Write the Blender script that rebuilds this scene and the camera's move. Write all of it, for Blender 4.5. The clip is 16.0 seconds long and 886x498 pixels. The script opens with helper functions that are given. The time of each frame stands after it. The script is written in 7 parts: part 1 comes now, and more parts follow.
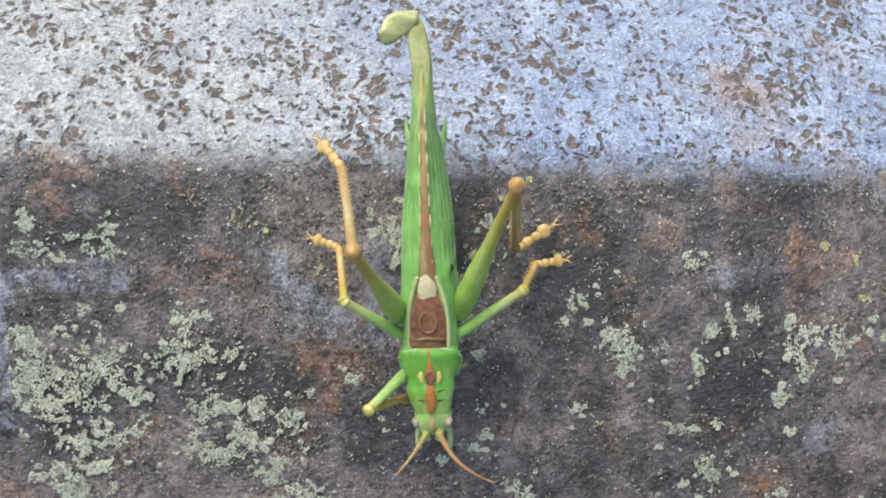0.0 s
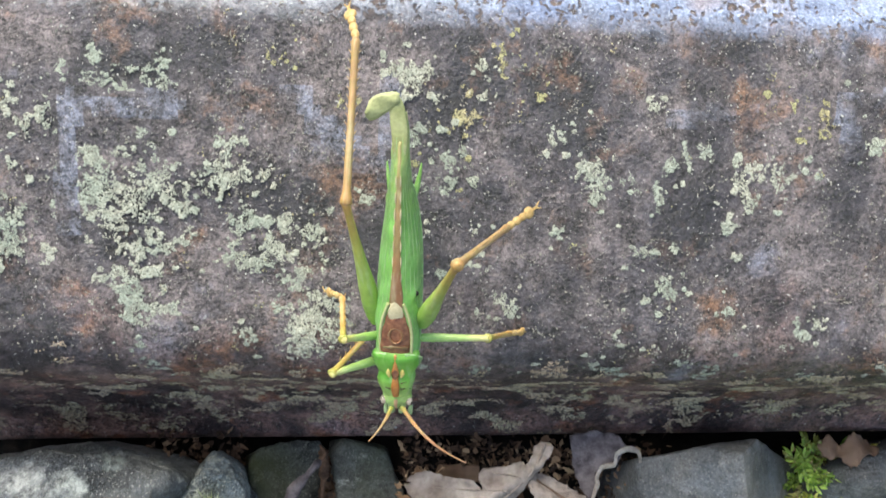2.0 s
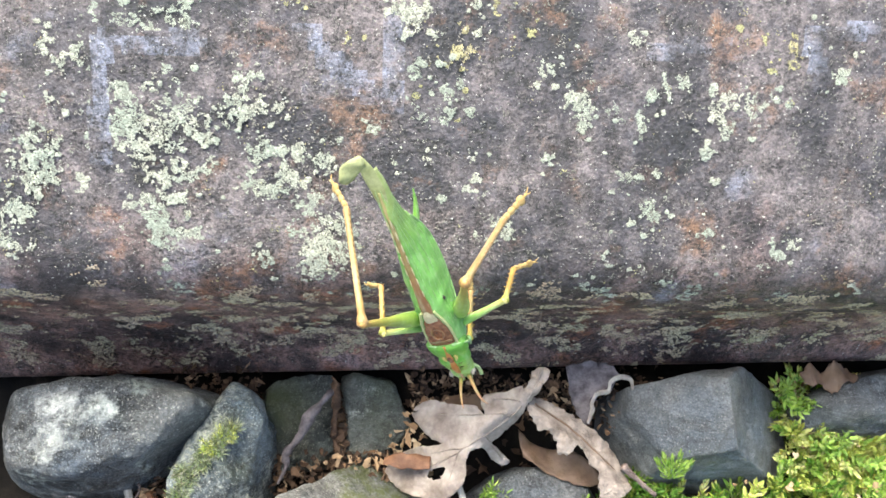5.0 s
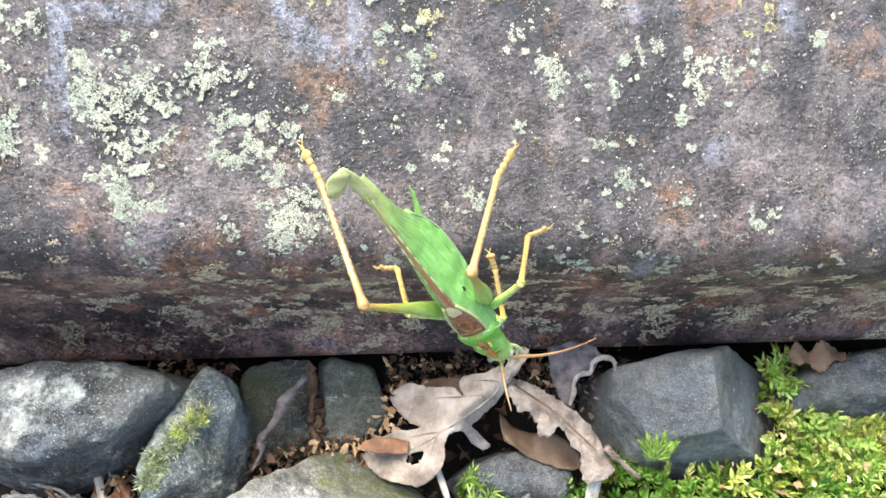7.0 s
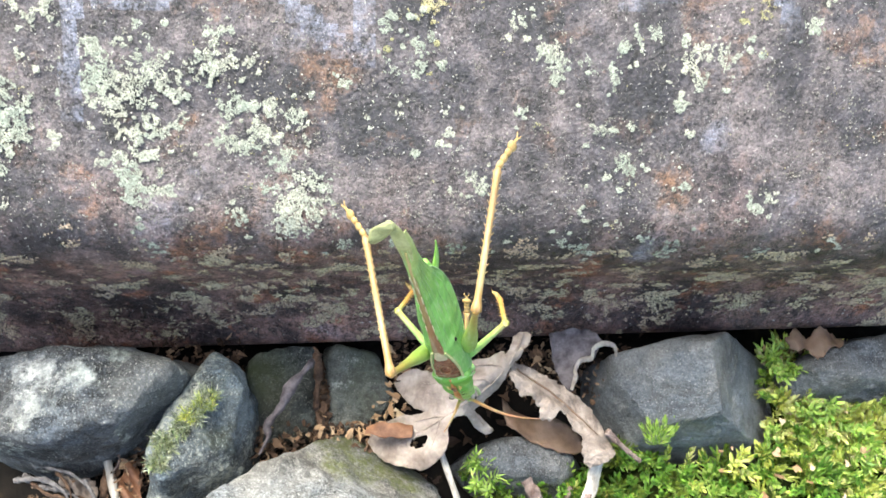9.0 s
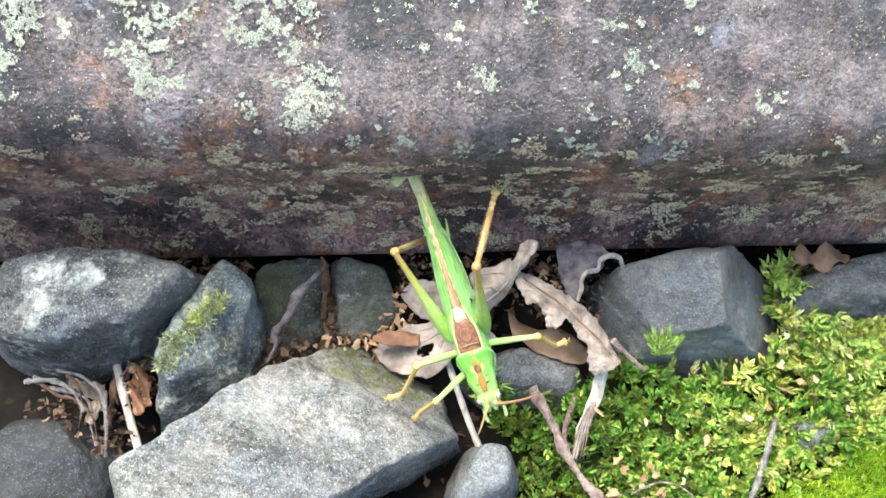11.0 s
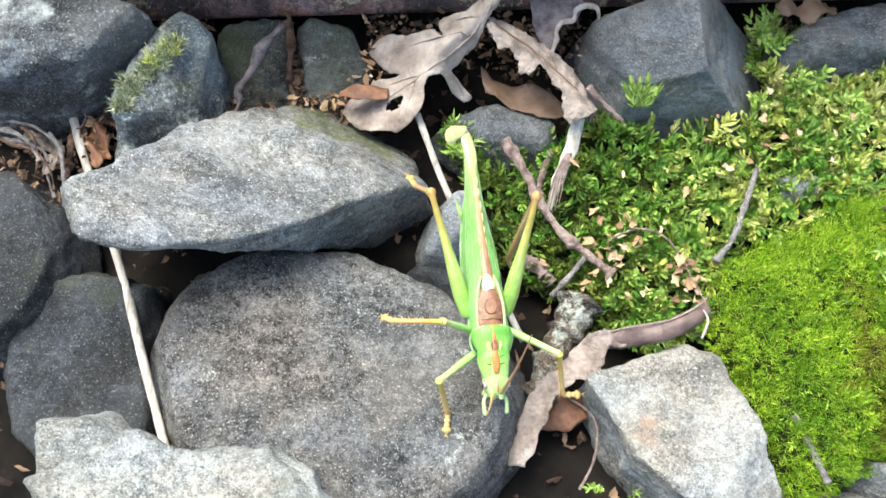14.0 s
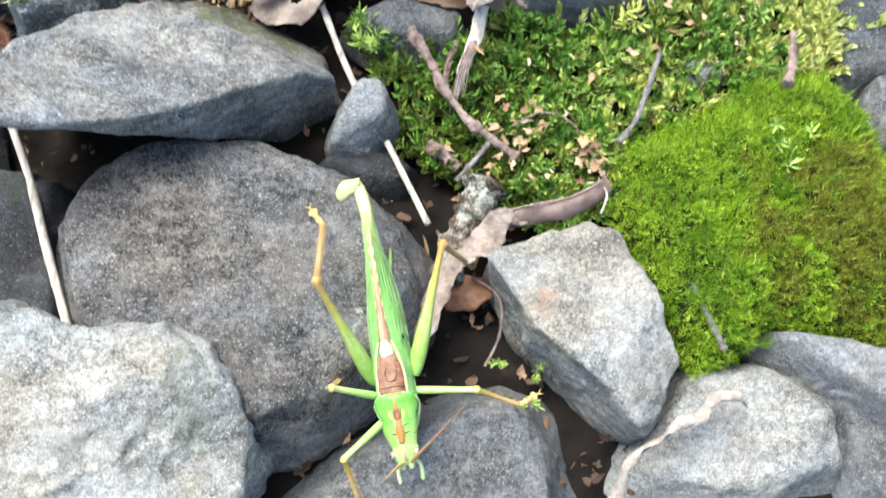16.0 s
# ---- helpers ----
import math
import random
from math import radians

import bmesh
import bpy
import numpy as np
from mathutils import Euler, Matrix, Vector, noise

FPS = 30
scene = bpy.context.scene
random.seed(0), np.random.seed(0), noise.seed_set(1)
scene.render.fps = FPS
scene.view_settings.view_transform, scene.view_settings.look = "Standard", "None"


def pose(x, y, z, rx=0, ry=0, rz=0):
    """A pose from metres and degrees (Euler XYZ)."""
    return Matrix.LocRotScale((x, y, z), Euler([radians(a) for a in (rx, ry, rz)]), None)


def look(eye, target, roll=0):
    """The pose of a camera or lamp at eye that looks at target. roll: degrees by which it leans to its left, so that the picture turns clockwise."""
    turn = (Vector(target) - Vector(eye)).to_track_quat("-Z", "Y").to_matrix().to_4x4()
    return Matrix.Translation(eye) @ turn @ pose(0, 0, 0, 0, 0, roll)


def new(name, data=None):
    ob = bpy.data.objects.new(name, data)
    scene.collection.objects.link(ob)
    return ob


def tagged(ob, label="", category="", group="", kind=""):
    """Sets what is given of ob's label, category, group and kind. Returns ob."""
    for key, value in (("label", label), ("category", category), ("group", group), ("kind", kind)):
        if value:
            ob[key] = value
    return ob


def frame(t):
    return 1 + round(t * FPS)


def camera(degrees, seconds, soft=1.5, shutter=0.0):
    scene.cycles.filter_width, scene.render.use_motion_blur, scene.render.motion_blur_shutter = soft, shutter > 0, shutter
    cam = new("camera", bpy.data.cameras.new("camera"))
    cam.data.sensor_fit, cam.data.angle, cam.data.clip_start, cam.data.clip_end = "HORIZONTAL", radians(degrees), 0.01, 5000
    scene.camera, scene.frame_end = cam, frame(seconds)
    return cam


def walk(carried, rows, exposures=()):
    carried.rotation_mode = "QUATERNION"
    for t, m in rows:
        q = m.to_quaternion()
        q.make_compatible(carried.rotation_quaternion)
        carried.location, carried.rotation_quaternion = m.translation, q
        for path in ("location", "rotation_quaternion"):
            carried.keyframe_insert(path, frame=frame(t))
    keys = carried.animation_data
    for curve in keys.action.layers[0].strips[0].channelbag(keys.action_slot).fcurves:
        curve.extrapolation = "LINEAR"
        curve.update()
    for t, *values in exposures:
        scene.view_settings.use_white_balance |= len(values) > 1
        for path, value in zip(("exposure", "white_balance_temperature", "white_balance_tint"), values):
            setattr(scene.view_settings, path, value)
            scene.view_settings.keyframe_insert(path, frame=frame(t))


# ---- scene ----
EXPOSURES = [(0.0, 0.6, 6900, 2), (1.0, 0.72, 6900, 2), (2.0, 1.05, 6900, 3), (2.5, 1.4, 6900, 3), (3.5, 1.5, 6900, 3), (6.5, 1.72, 6900, 3), (9.0, 1.72, 6900, 3), (12.0, 1.76, 6700, 2), (12.5, 1.84, 6700, 2), (13.0, 1.81, 6700, 2), (14.0, 1.5, 6600, 2), (15.2, 1.5, 6550, 3), (16.0, 1.42, 6500, 4)]
cam = camera(51.2, 16.0, soft=1.6, shutter=0.4)
PATH = [
    (0.0, 0.0000, 0.0000, 0.1750, 28.15, -4.92, -1.74),
    (0.5, -0.0023, -0.0035, 0.1751, 28.00, -5.44, -1.70),
    (1.0, -0.0019, -0.0064, 0.1796, 28.30, -5.49, -1.56),
    (1.5, -0.0017, -0.0161, 0.1832, 27.63, -5.50, -1.29),
    (2.0, -0.0017, -0.0261, 0.1835, 26.88, -5.41, -1.12),
    (2.5, -0.0024, -0.0312, 0.1820, 26.99, -5.52, -1.24),
    (3.0, -0.0022, -0.0338, 0.1839, 27.10, -5.39, -1.34),
    (3.5, -0.0032, -0.0365, 0.1881, 27.05, -5.24, -1.28),
    (4.0, -0.0037, -0.0382, 0.1890, 26.78, -5.02, -1.26),
    (6.5, 0.0031, -0.0451, 0.1846, 27.70, -4.37, -2.14),
    (7.0, 0.0034, -0.0456, 0.1828, 27.84, -4.30, -2.14),
    (7.5, 0.0035, -0.0468, 0.1827, 27.92, -4.29, -2.18),
    (8.0, 0.0029, -0.0470, 0.1874, 28.24, -4.00, -2.15),
    (8.5, 0.0024, -0.0477, 0.1884, 28.27, -3.97, -2.09),
    (9.0, 0.0030, -0.0496, 0.1839, 28.05, -4.13, -2.13),
    (11.5, 0.0020, -0.0639, 0.1776, 26.08, -4.14, -1.63),
    (12.0, 0.0019, -0.0675, 0.1749, 25.50, -4.26, -1.64),
    (12.5, 0.0036, -0.0739, 0.1695, 24.53, -4.11, -1.78),
    (13.0, 0.0039, -0.0787, 0.1669, 23.55, -4.07, -1.90),
    (13.5, 0.0072, -0.0846, 0.1635, 22.78, -3.89, -2.17),
    (14.0, 0.0077, -0.0892, 0.1594, 22.51, -3.91, -2.46),
    (14.5, 0.0136, -0.0919, 0.1608, 22.26, -3.74, -2.93),
    (15.0, 0.0201, -0.0957, 0.1612, 21.41, -3.62, -3.75),
    (15.5, 0.0215, -0.0980, 0.1624, 21.30, -3.85, -4.17),
    (16.0, 0.0210, -0.1036, 0.1566, 20.57, -4.15, -4.25),
]
walk(cam, [(t, pose(x, y, z, rx, ry, rz)) for t, x, y, z, rx, ry, rz in PATH], exposures=EXPOSURES)

# ---- light: open shade under a clear sky ----
SUN_ELEVATION, SUN_TURN = radians(63.8), radians(-44)
world = bpy.data.worlds.new("sky")
scene.world = world
world.use_nodes = True
wn = world.node_tree.nodes
sky = wn.new("ShaderNodeTexSky")
sky.sky_type, sky.sun_disc = "NISHITA", False
sky.dust_density, sky.ozone_density = 4.0, 1.0
sky.sun_elevation, sky.sun_rotation = SUN_ELEVATION, SUN_TURN
wn["Background"].inputs["Strength"].default_value = 0.15
world.node_tree.links.new(sky.outputs["Color"], wn["Background"].inputs["Color"])
sun = new("sun", bpy.data.lights.new("sun", "SUN"))
sun.data.energy, sun.data.angle, sun.data.color = 2.4, radians(40), (1.0, 0.96, 0.9)
sun.matrix_world = look((-0.28, 0.29, 0.82), (0.0, 0.0, 0.0))

# ---- materials ----
def node(m, kind, **inputs):
    n = m.node_tree.nodes.new("ShaderNode" + kind)
    for key, value in inputs.items():
        n.inputs[key.replace("_", " ")].default_value = value
    return n


def wire(m, a, b):
    m.node_tree.links.new(a, b)


def blank(name, rough=0.7, metal=0.0, spec=0.5):
    m = bpy.data.materials.new(name)
    m.use_nodes = True
    b = m.node_tree.nodes["Principled BSDF"]
    b.inputs["Roughness"].default_value = rough
    b.inputs["Metallic"].default_value = metal
    b.inputs["Specular IOR Level"].default_value = spec
    return m, b


def coords(m, stretch=(1, 1, 1)):
    tc, mp = node(m, "TexCoord"), node(m, "Mapping")
    mp.inputs["Scale"].default_value = stretch
    wire(m, tc.outputs["Object"], mp.inputs["Vector"])
    return mp.outputs["Vector"]


def fuzz(m, vec, scale, detail=5.0, rough=0.6):
    n = node(m, "TexNoise", Scale=scale, Detail=detail, Roughness=rough)
    wire(m, vec, n.inputs["Vector"])
    return n.outputs["Fac"]


def ramp(m, fac, stops):
    r = node(m, "ValToRGB")
    el = r.color_ramp.elements
    while len(el) < len(stops):
        el.new(0.5)
    for e, (p, c) in zip(el, stops):
        e.position, e.color = p, (*c, 1) if len(c) == 3 else c
    wire(m, fac, r.inputs["Fac"])
    return r.outputs["Color"]


def step(m, fac, lo, hi):
    r = node(m, "MapRange", From_Min=lo, From_Max=hi)
    wire(m, fac, r.inputs["Value"])
    return r.outputs["Result"]


def blend(m, fac, a, b, mode="MIX"):
    n = m.node_tree.nodes.new("ShaderNodeMix")
    n.data_type, n.blend_type = "RGBA", mode
    for sock, value in ((n.inputs[0], fac), (n.inputs[6], a), (n.inputs[7], b)):
        if isinstance(value, (int, float)):
            sock.default_value = value
        elif isinstance(value, tuple):
            sock.default_value = (*value, 1)
        else:
            wire(m, value, sock)
    return n.outputs[2]


def bump(m, b, height, strength, distance):
    n = node(m, "Bump", Strength=strength, Distance=distance)
    wire(m, height, n.inputs["Height"])
    wire(m, n.outputs["Normal"], b.inputs["Normal"])


def plain(name, lo, hi, scale, rough=0.6, relief=0.3, depth=0.0003, spec=0.4, stretch=(1, 1, 1), through_light=0.0):
    """A surface of two tones at two scales with fine relief."""
    m, b = blank(name, rough, 0.0, spec)
    v = coords(m, stretch)
    big, fine = fuzz(m, v, scale, 4), fuzz(m, v, scale * 5, 4)
    base = ramp(m, big, [(0.32, lo), (0.68, hi)])
    wire(m, blend(m, step(m, fine, 0.3, 0.75), blend(m, 0.28, base, (0, 0, 0)), base), b.inputs["Base Color"])
    bump(m, b, fine, relief, depth)
    if through_light:
        b.inputs["Subsurface Weight"].default_value = through_light
        b.inputs["Subsurface Radius"].default_value = (0.0008, 0.0012, 0.0004)
    return m


def grit(m, v, scales, lo, hi):
    """A dark-to-light factor from noises at several fine scales."""
    total = None
    for scale in scales:
        f = step(m, fuzz(m, v, scale, 2, 0.6), 0.4, 0.6)
        if total is None:
            total = f
        else:
            n = node(m, "Math")
            n.operation = "ADD"
            wire(m, total, n.inputs[0])
            wire(m, f, n.inputs[1])
            total = n.outputs[0]
    r = node(m, "MapRange", From_Min=0.0, From_Max=float(len(scales)), To_Min=lo, To_Max=hi)
    wire(m, total, r.inputs["Value"])
    return r.outputs["Result"]


def shift_by(m, v, d):
    n = node(m, "Mapping")
    n.inputs["Location"].default_value = (d, d, d)
    wire(m, v, n.inputs["Vector"])
    return n.outputs["Vector"]


def scaled(m, colour, factor):
    n = m.node_tree.nodes.new("ShaderNodeVectorMath")
    n.operation = "SCALE"
    wire(m, colour, n.inputs[0])
    wire(m, factor, n.inputs["Scale"])
    return n.outputs[0]


def rust_material(name="weathered_rusty_steel", worn=0.0):
    """Weathered rolled steel: purple-brown rust with orange bloom and run marks; grey-blue scale with pits on the
    tread, sky reflection mixed into its colour.
    """
    m, b = blank(name, 0.55, 0.0, 0.7)
    v = coords(m)
    patch = fuzz(m, v, 70, 6, 0.7)
    bloom = fuzz(m, v, 85, 6, 0.7)
    mid = fuzz(m, v, 420, 6, 0.75)
    grain = fuzz(m, v, 2600, 3, 0.75)
    runs = fuzz(m, coords(m, (1.0, 0.12, 0.12)), 150, 4, 0.6)
    tone = ramp(m, patch, [(0.39, (0.024, 0.023, 0.03)), (0.46, (0.07, 0.062, 0.073)), (0.53, (0.113, 0.095, 0.101)), (0.63, (0.163, 0.137, 0.14))])
    tone = blend(m, step(m, bloom, 0.545, 0.67), tone, (0.185, 0.1, 0.062))
    tone = blend(m, step(m, fuzz(m, v, 75 + 165 * worn, 4, 0.6), 0.63 - 0.25 * worn, 0.78 - 0.16 * worn), tone, (0.17, 0.18, 0.235))
    tone = blend(m, step(m, runs, 0.57, 0.7), tone, blend(m, 0.6, tone, (0.03, 0.027, 0.037)))
    drip = fuzz(m, coords(m, (1.0, 0.2, 0.2)), 75, 3, 0.55)
    tone = blend(m, step(m, drip, 0.58, 0.68), tone, blend(m, 0.7, tone, (0.025, 0.023, 0.03)))
    tone = scaled(m, tone, grit(m, v, (260, 1000, 2200, 4200), -0.25, 2.25))
    dots = node(m, "TexVoronoi", Scale=700.0, Randomness=1.0)
    wire(m, v, dots.inputs["Vector"])
    tone = blend(m, step(m, dots.outputs["Distance"], 0.3, 0.16), tone, blend(m, step(m, fuzz(m, v, 160, 4), 0.45, 0.8), tone, (0.012, 0.01, 0.012)))
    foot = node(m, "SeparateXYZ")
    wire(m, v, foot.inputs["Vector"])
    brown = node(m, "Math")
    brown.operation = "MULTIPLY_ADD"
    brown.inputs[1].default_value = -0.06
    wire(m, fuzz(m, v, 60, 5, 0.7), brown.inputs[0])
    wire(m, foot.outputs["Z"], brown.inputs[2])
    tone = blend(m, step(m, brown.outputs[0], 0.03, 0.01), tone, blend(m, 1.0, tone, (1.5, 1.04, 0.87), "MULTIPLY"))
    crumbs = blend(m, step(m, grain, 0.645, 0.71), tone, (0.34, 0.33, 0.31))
    crumbs = blend(m, step(m, fuzz(m, shift_by(m, v, 2.0), 2100, 2, 0.5), 0.685, 0.72), crumbs, (0.52, 0.52, 0.48))
    geo = node(m, "NewGeometry")
    xyz = node(m, "SeparateXYZ")
    wire(m, geo.outputs["Normal"], xyz.inputs["Vector"])
    place = node(m, "SeparateXYZ")
    wire(m, v, place.inputs["Vector"])
    rim_noise = node(m, "Math")
    rim_noise.operation = "MULTIPLY_ADD"
    rim_noise.inputs[1].default_value = 0.006
    wire(m, fuzz(m, v, 300, 5, 0.7), rim_noise.inputs[0])
    wire(m, place.outputs["Y"], rim_noise.inputs[2])
    flat = step(m, rim_noise.outputs[0], 0.0588, 0.0625)
    warp = node(m, "TexNoise", Scale=420.0, Detail=3.0)
    wire(m, v, warp.inputs["Vector"])
    bent = blend(m, 0.0045, v, warp.outputs["Color"], "ADD")
    cells = node(m, "TexVoronoi", Scale=800.0, Randomness=1.0)
    wire(m, bent, cells.inputs["Vector"])
    warm = fuzz(m, v, 38, 3)
    # The sky's blue reflection is mixed into the scale's own colour.
    scale_sky_tone = ramp(m, fuzz(m, v, 130, 5), [(0.3, (0.185, 0.235, 0.385)), (0.7, (0.33, 0.39, 0.53))])
    scale_sky_tone = blend(m, step(m, warm, 0.64, 0.78), scale_sky_tone, (0.28, 0.19, 0.16))
    # Greyer tread towards -x: bright sky sheen painted into the colour.
    pale_sheen = node(m, "Math")
    pale_sheen.operation = "MULTIPLY_ADD"
    pale_sheen.inputs[1].default_value = 0.09
    wire(m, fuzz(m, v, 40, 5, 0.7), pale_sheen.inputs[0])
    wire(m, foot.outputs["X"], pale_sheen.inputs[2])
    scale_sky_tone = blend(m, step(m, pale_sheen.outputs[0], 0.065, 0.02), scale_sky_tone, (0.36, 0.375, 0.41))
    scale_sky_tone = scaled(m, scale_sky_tone, grit(m, v, (500, 1300, 2600), 0.6, 1.4))
    hole = node(m, "Math")
    hole.operation = "ADD"
    wire(m, cells.outputs["Distance"], hole.inputs[0])
    wire(m, step(m, fuzz(m, v, 110, 4), 0.25, 1.1), hole.inputs[1])
    pits = step(m, hole.outputs[0], 0.74, 0.54)
    pit_tone = blend(m, step(m, mid, 0.4, 0.65), (0.05, 0.038, 0.035), (0.18, 0.125, 0.1))
    treads = blend(m, pits, scale_sky_tone, pit_tone)
    treads = blend(m, step(m, grain, 0.6, 0.7), treads, (0.62, 0.62, 0.6))
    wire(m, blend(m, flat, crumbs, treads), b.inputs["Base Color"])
    rough = node(m, "MapRange", From_Min=0.0, From_Max=1.0, To_Min=0.44, To_Max=0.34)
    wire(m, flat, rough.inputs["Value"])
    wire(m, rough.outputs["Result"], b.inputs["Roughness"])
    height = node(m, "Math")
    height.operation = "ADD"
    beads = node(m, "TexVoronoi", Scale=1500.0, Randomness=1.0)
    beads.feature = "SMOOTH_F1"
    wire(m, blend(m, 0.0012, v, warp.outputs["Color"], "ADD"), beads.inputs["Vector"])
    bead = node(m, "Math")
    bead.operation = "MULTIPLY_ADD"
    bead.inputs[1].default_value = -0.55
    wire(m, beads.outputs["Distance"], bead.inputs[0])
    wire(m, grain, bead.inputs[2])
    wire(m, mid, height.inputs[0])
    wire(m, bead.outputs[0], height.inputs[1])
    deep = node(m, "Math")
    deep.operation = "SUBTRACT"
    wire(m, height.outputs[0], deep.inputs[0])
    wire(m, blend(m, flat, (0, 0, 0), pits), deep.inputs[1])
    bump(m, b, deep.outputs[0], 0.7, 0.0007)
    return m


def stone_material(name, dark, light, speckle, rough=0.75, lichen=0.0, green=0.0, contrast=1.0, spots=()):
    m, b = blank(name, rough, 0.0, 0.45)
    tc = node(m, "TexCoord")
    info = node(m, "ObjectInfo")
    shift = node(m, "Mapping")
    wire(m, tc.outputs["Object"], shift.inputs["Vector"])
    wire(m, info.outputs["Random"], shift.inputs["Location"])
    v = shift.outputs["Vector"]
    big, mid, fine = fuzz(m, v, 50, 5, 0.65), fuzz(m, v, 260, 5, 0.7), fuzz(m, v, 1500, 4, 0.8)
    tone = ramp(m, big, [(0.3, dark), (0.7, light)])
    lay = node(m, "Mapping")
    lay.inputs["Scale"].default_value = (0.35, 1.0, 1.6)
    lay.inputs["Rotation"].default_value = (0.4, 0.3, 0.5)
    wire(m, v, lay.inputs["Vector"])
    vein = node(m, "MapRange", From_Min=0.36, From_Max=0.64, To_Min=0.62, To_Max=1.38)
    wire(m, fuzz(m, lay.outputs["Vector"], 120, 6, 0.75), vein.inputs["Value"])
    tone = scaled(m, tone, vein.outputs["Result"])
    tone = scaled(m, tone, grit(m, v, (160, 800, 2400, 5000), 1 - 1.0 * contrast, 1 + 1.0 * contrast))
    tone = blend(m, step(m, fuzz(m, v, 2900, 2, 0.5), 0.6, 0.7), tone, speckle)
    tone = blend(m, step(m, fuzz(m, shift_by(m, v, 3.0), 2500, 2, 0.5), 0.4, 0.3), tone, blend(m, 0.7, tone, (0.02, 0.02, 0.022)))
    tone = blend(m, step(m, fine, 0.62, 0.7), tone, speckle)
    warm = ramp(m, fuzz(m, shift_by(m, v, 5.0), 75, 4), [(0.38, (0.94, 1.0, 1.06)), (0.62, (1.06, 1.0, 0.92))])
    tone = blend(m, 1.0, tone, warm, "MULTIPLY")
    scratch = node(m, "Mapping")
    scratch.inputs["Scale"].default_value = (0.1, 1.0, 1.0)
    scratch.inputs["Rotation"].default_value = (0.2, 0.5, 0.9)
    wire(m, v, scratch.inputs["Vector"])
    tone = blend(m, step(m, fuzz(m, scratch.outputs["Vector"], 900, 3, 0.7), 0.6, 0.68), tone, blend(m, 0.22, tone, speckle))
    worn = step(m, fuzz(m, v, 35, 3), 0.5, 0.62)
    tone = blend(m, 0.35, tone, blend(m, worn, tone, blend(m, 0.5, tone, speckle)))
    if lichen:
        crusty = node(m, "Math")
        crusty.operation = "MULTIPLY"
        wire(m, step(m, fuzz(m, v, 110, 8, 0.8), 0.62 - lichen * 0.1, 0.66 - lichen * 0.1), crusty.inputs[0])
        wire(m, step(m, fuzz(m, v, 900, 4, 0.75), 0.4, 0.56), crusty.inputs[1])
        tone = blend(m, crusty.outputs[0], tone, (0.44, 0.47, 0.43))
    if green:
        tone = blend(m, step(m, fuzz(m, v, 60, 5), 0.66 - green * 0.15, 0.9 - green * 0.15), tone, (0.05, 0.062, 0.025))
    for centre, reach, colour in spots:                     # stains of their own shape, in metres from the stone's middle
        far = m.node_tree.nodes.new("ShaderNodeVectorMath")
        far.operation = "DISTANCE"
        wire(m, tc.outputs["Object"], far.inputs[0])
        far.inputs[1].default_value = centre
        torn = node(m, "Math")
        torn.operation = "MULTIPLY_ADD"
        torn.inputs[1].default_value = -reach * 5
        wire(m, fuzz(m, v, 160, 6, 0.75), torn.inputs[0])
        wire(m, far.outputs["Value"], torn.inputs[2])
        spotty = node(m, "Math")
        spotty.operation = "MULTIPLY"
        wire(m, step(m, torn.outputs[0], -reach * 1.1, -reach * 2.1), spotty.inputs[0])
        wire(m, step(m, fuzz(m, v, 420, 5, 0.75), 0.36, 0.56), spotty.inputs[1])
        tone = blend(m, spotty.outputs[0], tone, blend(m, 0.8, tone, colour))
    wire(m, tone, b.inputs["Base Color"])
    height = node(m, "Math")
    height.operation = "MULTIPLY_ADD"
    height.inputs[1].default_value = 2.5
    wire(m, mid, height.inputs[0])
    wire(m, fine, height.inputs[2])
    bump(m, b, height.outputs[0], 0.9, 0.0008)
    return m


def leafy(name, tones, rough=0.48, glow=0.4):
    """Small moss leaves: the tone differs from leaf to leaf."""
    m, b = blank(name, rough, 0.0, 0.35)
    geo = node(m, "NewGeometry")
    wire(m, ramp(m, geo.outputs["Random Per Island"], tones), b.inputs["Base Color"])
    b.inputs["Subsurface Weight"].default_value = glow
    b.inputs["Subsurface Radius"].default_value = (0.0006, 0.001, 0.0002)
    return m


def banded(name, stops, along, rough=0.42, grain=900.0, soft=0.25):
    """A horny skin whose colour runs along the part's own length (stops in metres along its y axis)."""
    m, b = blank(name, rough, 0.0, 0.45)
    tc, xyz = node(m, "TexCoord"), node(m, "SeparateXYZ")
    wire(m, tc.outputs["Object"], xyz.inputs["Vector"])
    tone = ramp(m, step(m, xyz.outputs["Y"], along[0], along[1]), stops)
    fine = fuzz(m, tc.outputs["Object"], grain, 4)
    streak = fuzz(m, coords(m, (1.0, 0.12, 1.0)), grain * 1.6, 3)
    tone = blend(m, step(m, streak, 0.5, 0.72), tone, blend(m, 0.28, tone, (0.62, 0.72, 0.5)))
    tone = blend(m, step(m, fuzz(m, tc.outputs["Object"], grain * 0.3, 3), 0.46, 0.66), tone, blend(m, 0.22, tone, (0.1, 0.2, 0.03)))
    wire(m, blend(m, step(m, fine, 0.35, 0.7), blend(m, 0.22, tone, (0.02, 0.03, 0.0)), tone), b.inputs["Base Color"])
    bump(m, b, fine, 0.25, 0.0001)
    b.inputs["Subsurface Weight"].default_value = soft
    b.inputs["Subsurface Radius"].default_value = (0.0006, 0.0009, 0.0003)
    return m


